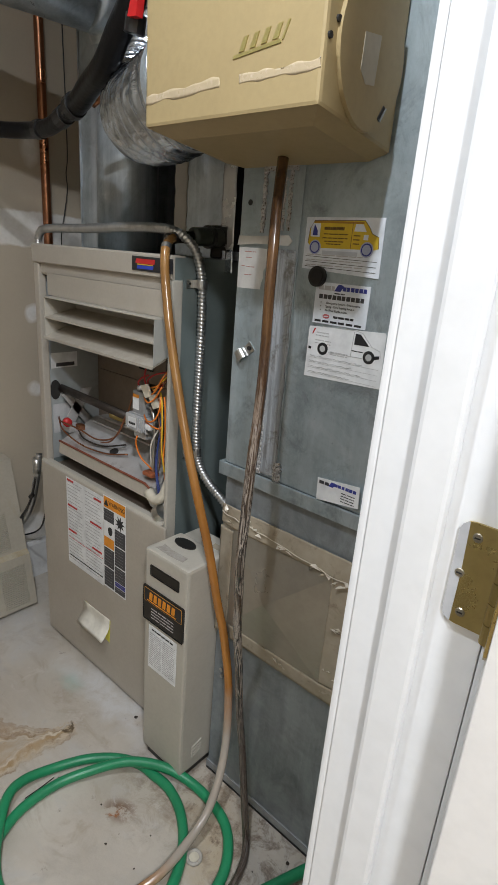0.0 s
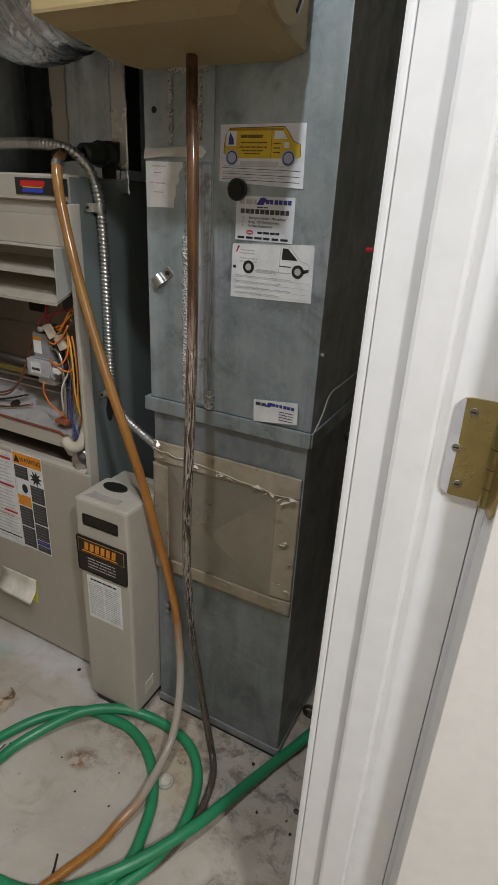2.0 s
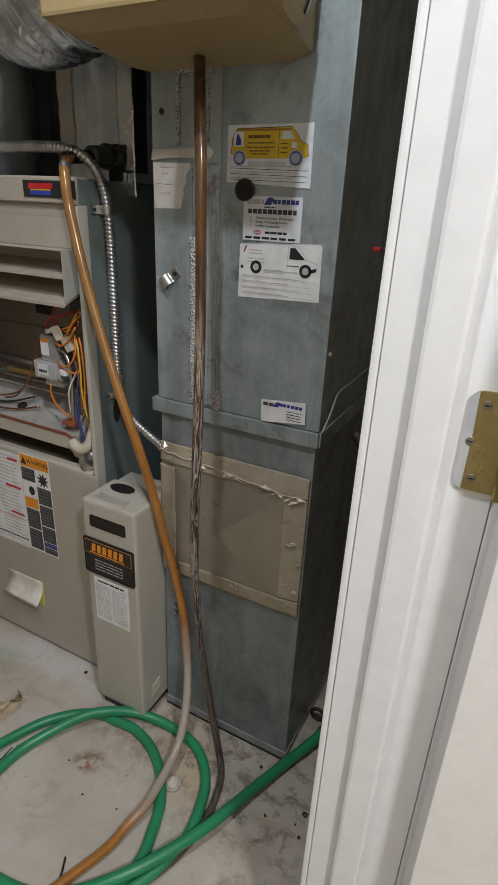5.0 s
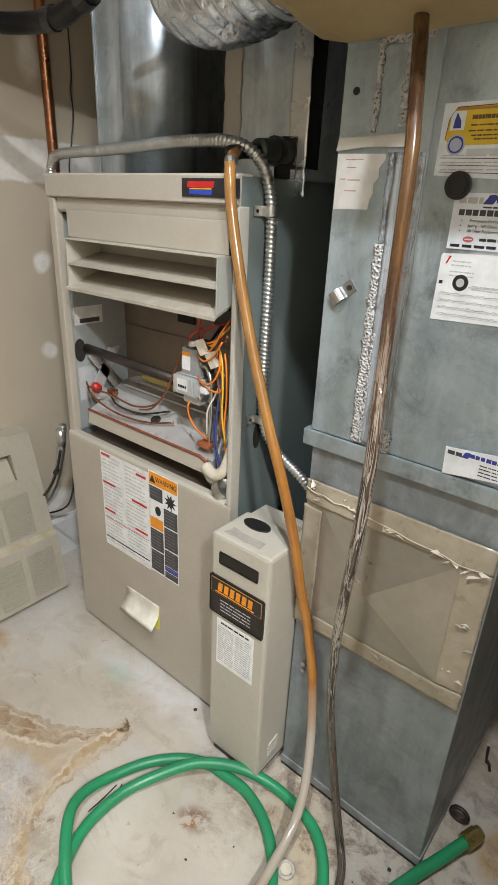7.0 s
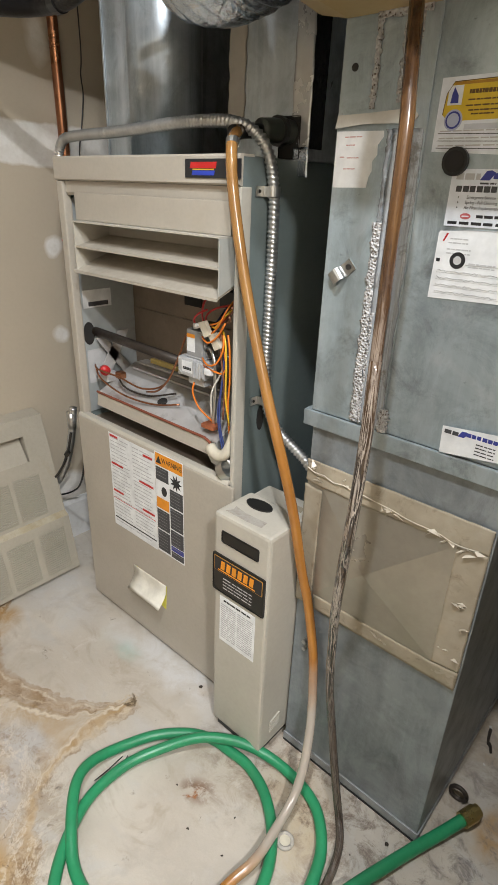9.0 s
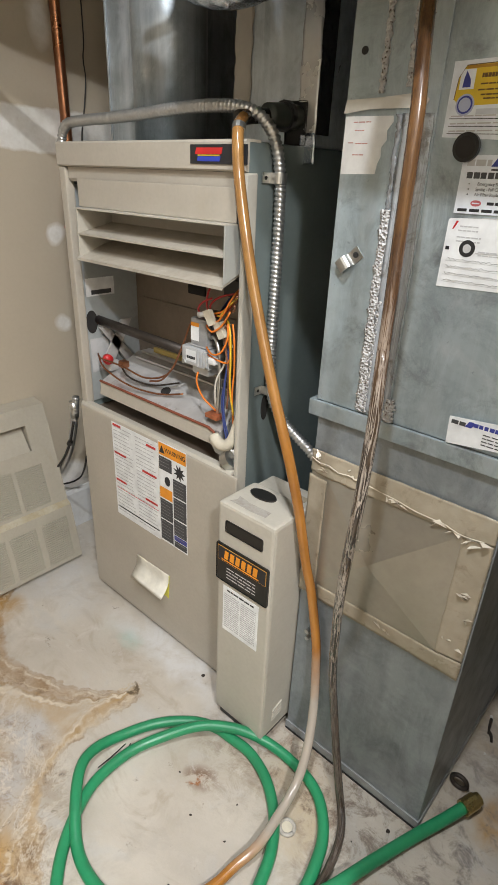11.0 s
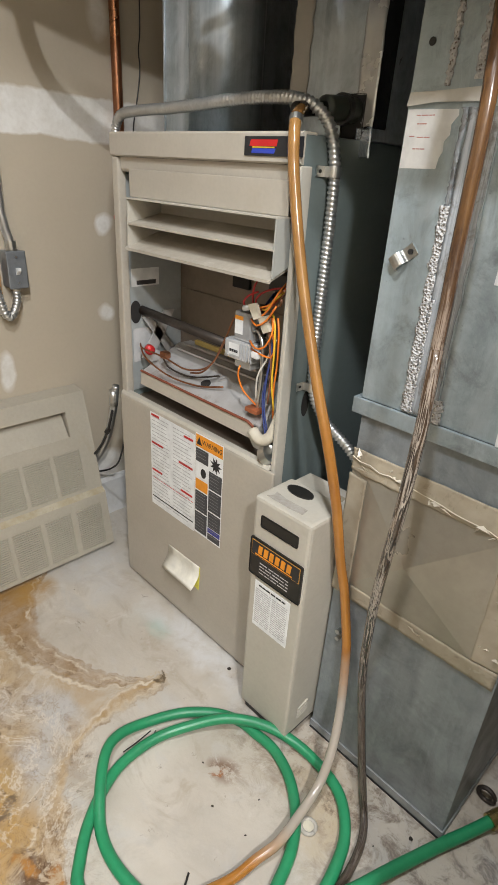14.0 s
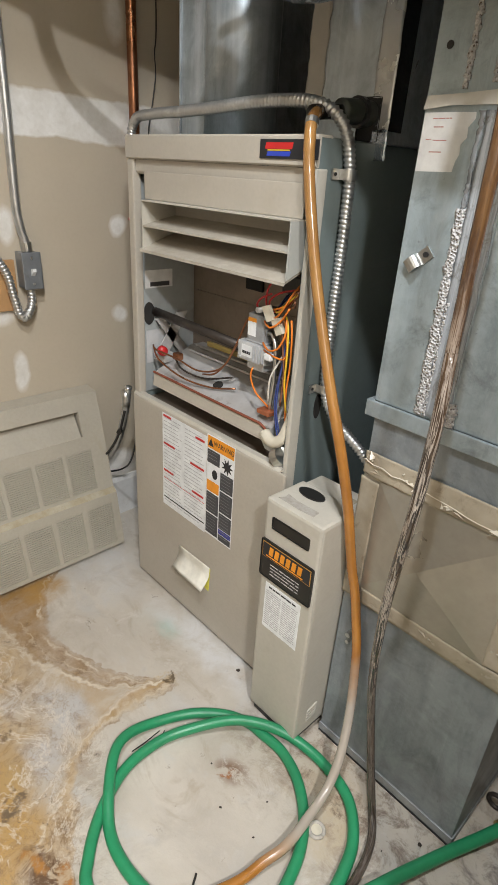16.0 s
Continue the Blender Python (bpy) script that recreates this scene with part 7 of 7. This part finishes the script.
part("rim", tube([(-0.455 + 0.015 * math.cos(k * math.pi / 8), 0.706 + 0.015 * math.sin(k * math.pi / 8), 0.004) for k in range(17)], 0.0042, 8, raw=True), RAG, plug, "", True)
part("cap", rod((-0.455, 0.706, 0.0), (-0.455, 0.706, 0.005), 0.013, 16), PVC, plug)
for (xa, ya), (xb, yb), r in (((-0.534, 0.438), (-0.555, 0.478), 0.0022), ((-0.838, 0.517), (-0.840, 0.593), 0.0012), ((-0.818, 0.569), (-0.833, 0.602), 0.0012)):
    stick = thing("wood_sliver", (xa, ya, 0), "thin dark sliver lying on the floor", "debris", "floor debris")
    part("sliver", tube([(xa, ya, 0.003), ((xa + xb) / 2 + 0.002, (ya + yb) / 2, 0.004), (xb, yb, 0.003)], r, 6), BLACKPL, stick)
for i, (x, y, r) in enumerate(((-0.617, 0.590, 0.004), (-0.53, 0.601, 0.0035), (-0.56, 0.671, 0.003), (-0.244, 0.747, 0.005), (-0.179, 0.762, 0.004), (-0.162, 0.741, 0.005), (-0.832, 0.461, 0.004), (-0.70, 0.635, 0.003), (-0.345, 0.775, 0.003), (-0.30, 0.71, 0.003))):
    shard("floor_chip", x, y, (r, r * 0.7, r * 0.5), 70 + i, PIPE, "small dark chip of dirt on the floor", "debris")
clamp = thing("hose_clamp", (-0.225, 1.02, 0.0), "dark loose pipe fitting lying by the duct", "pipe fitting")
part("ring", tube([(-0.232 + 0.017 * math.cos(k * math.pi / 8), 1.03, 0.02 + 0.017 * math.sin(k * math.pi / 8)) for k in range(17)], 0.005, 8, raw=True), PIPE, clamp, "", True)
hook = thing("metal_bracket", (-0.20, 1.48, 0.0), "bent grey metal bracket lying behind the duct", "bracket")
part("bracket", prism([(-0.212, 1.425), (-0.190, 1.415), (-0.188, 1.419), (-0.2055, 1.427), (-0.196, 1.447), (-0.200, 1.449)], "z", 0.0, 0.115), GALV_B, hook)
part("bracket_foot", box(-0.212, -0.178, 1.42, 1.455, 0.0, 0.003, 0.001), GALV_B, hook)
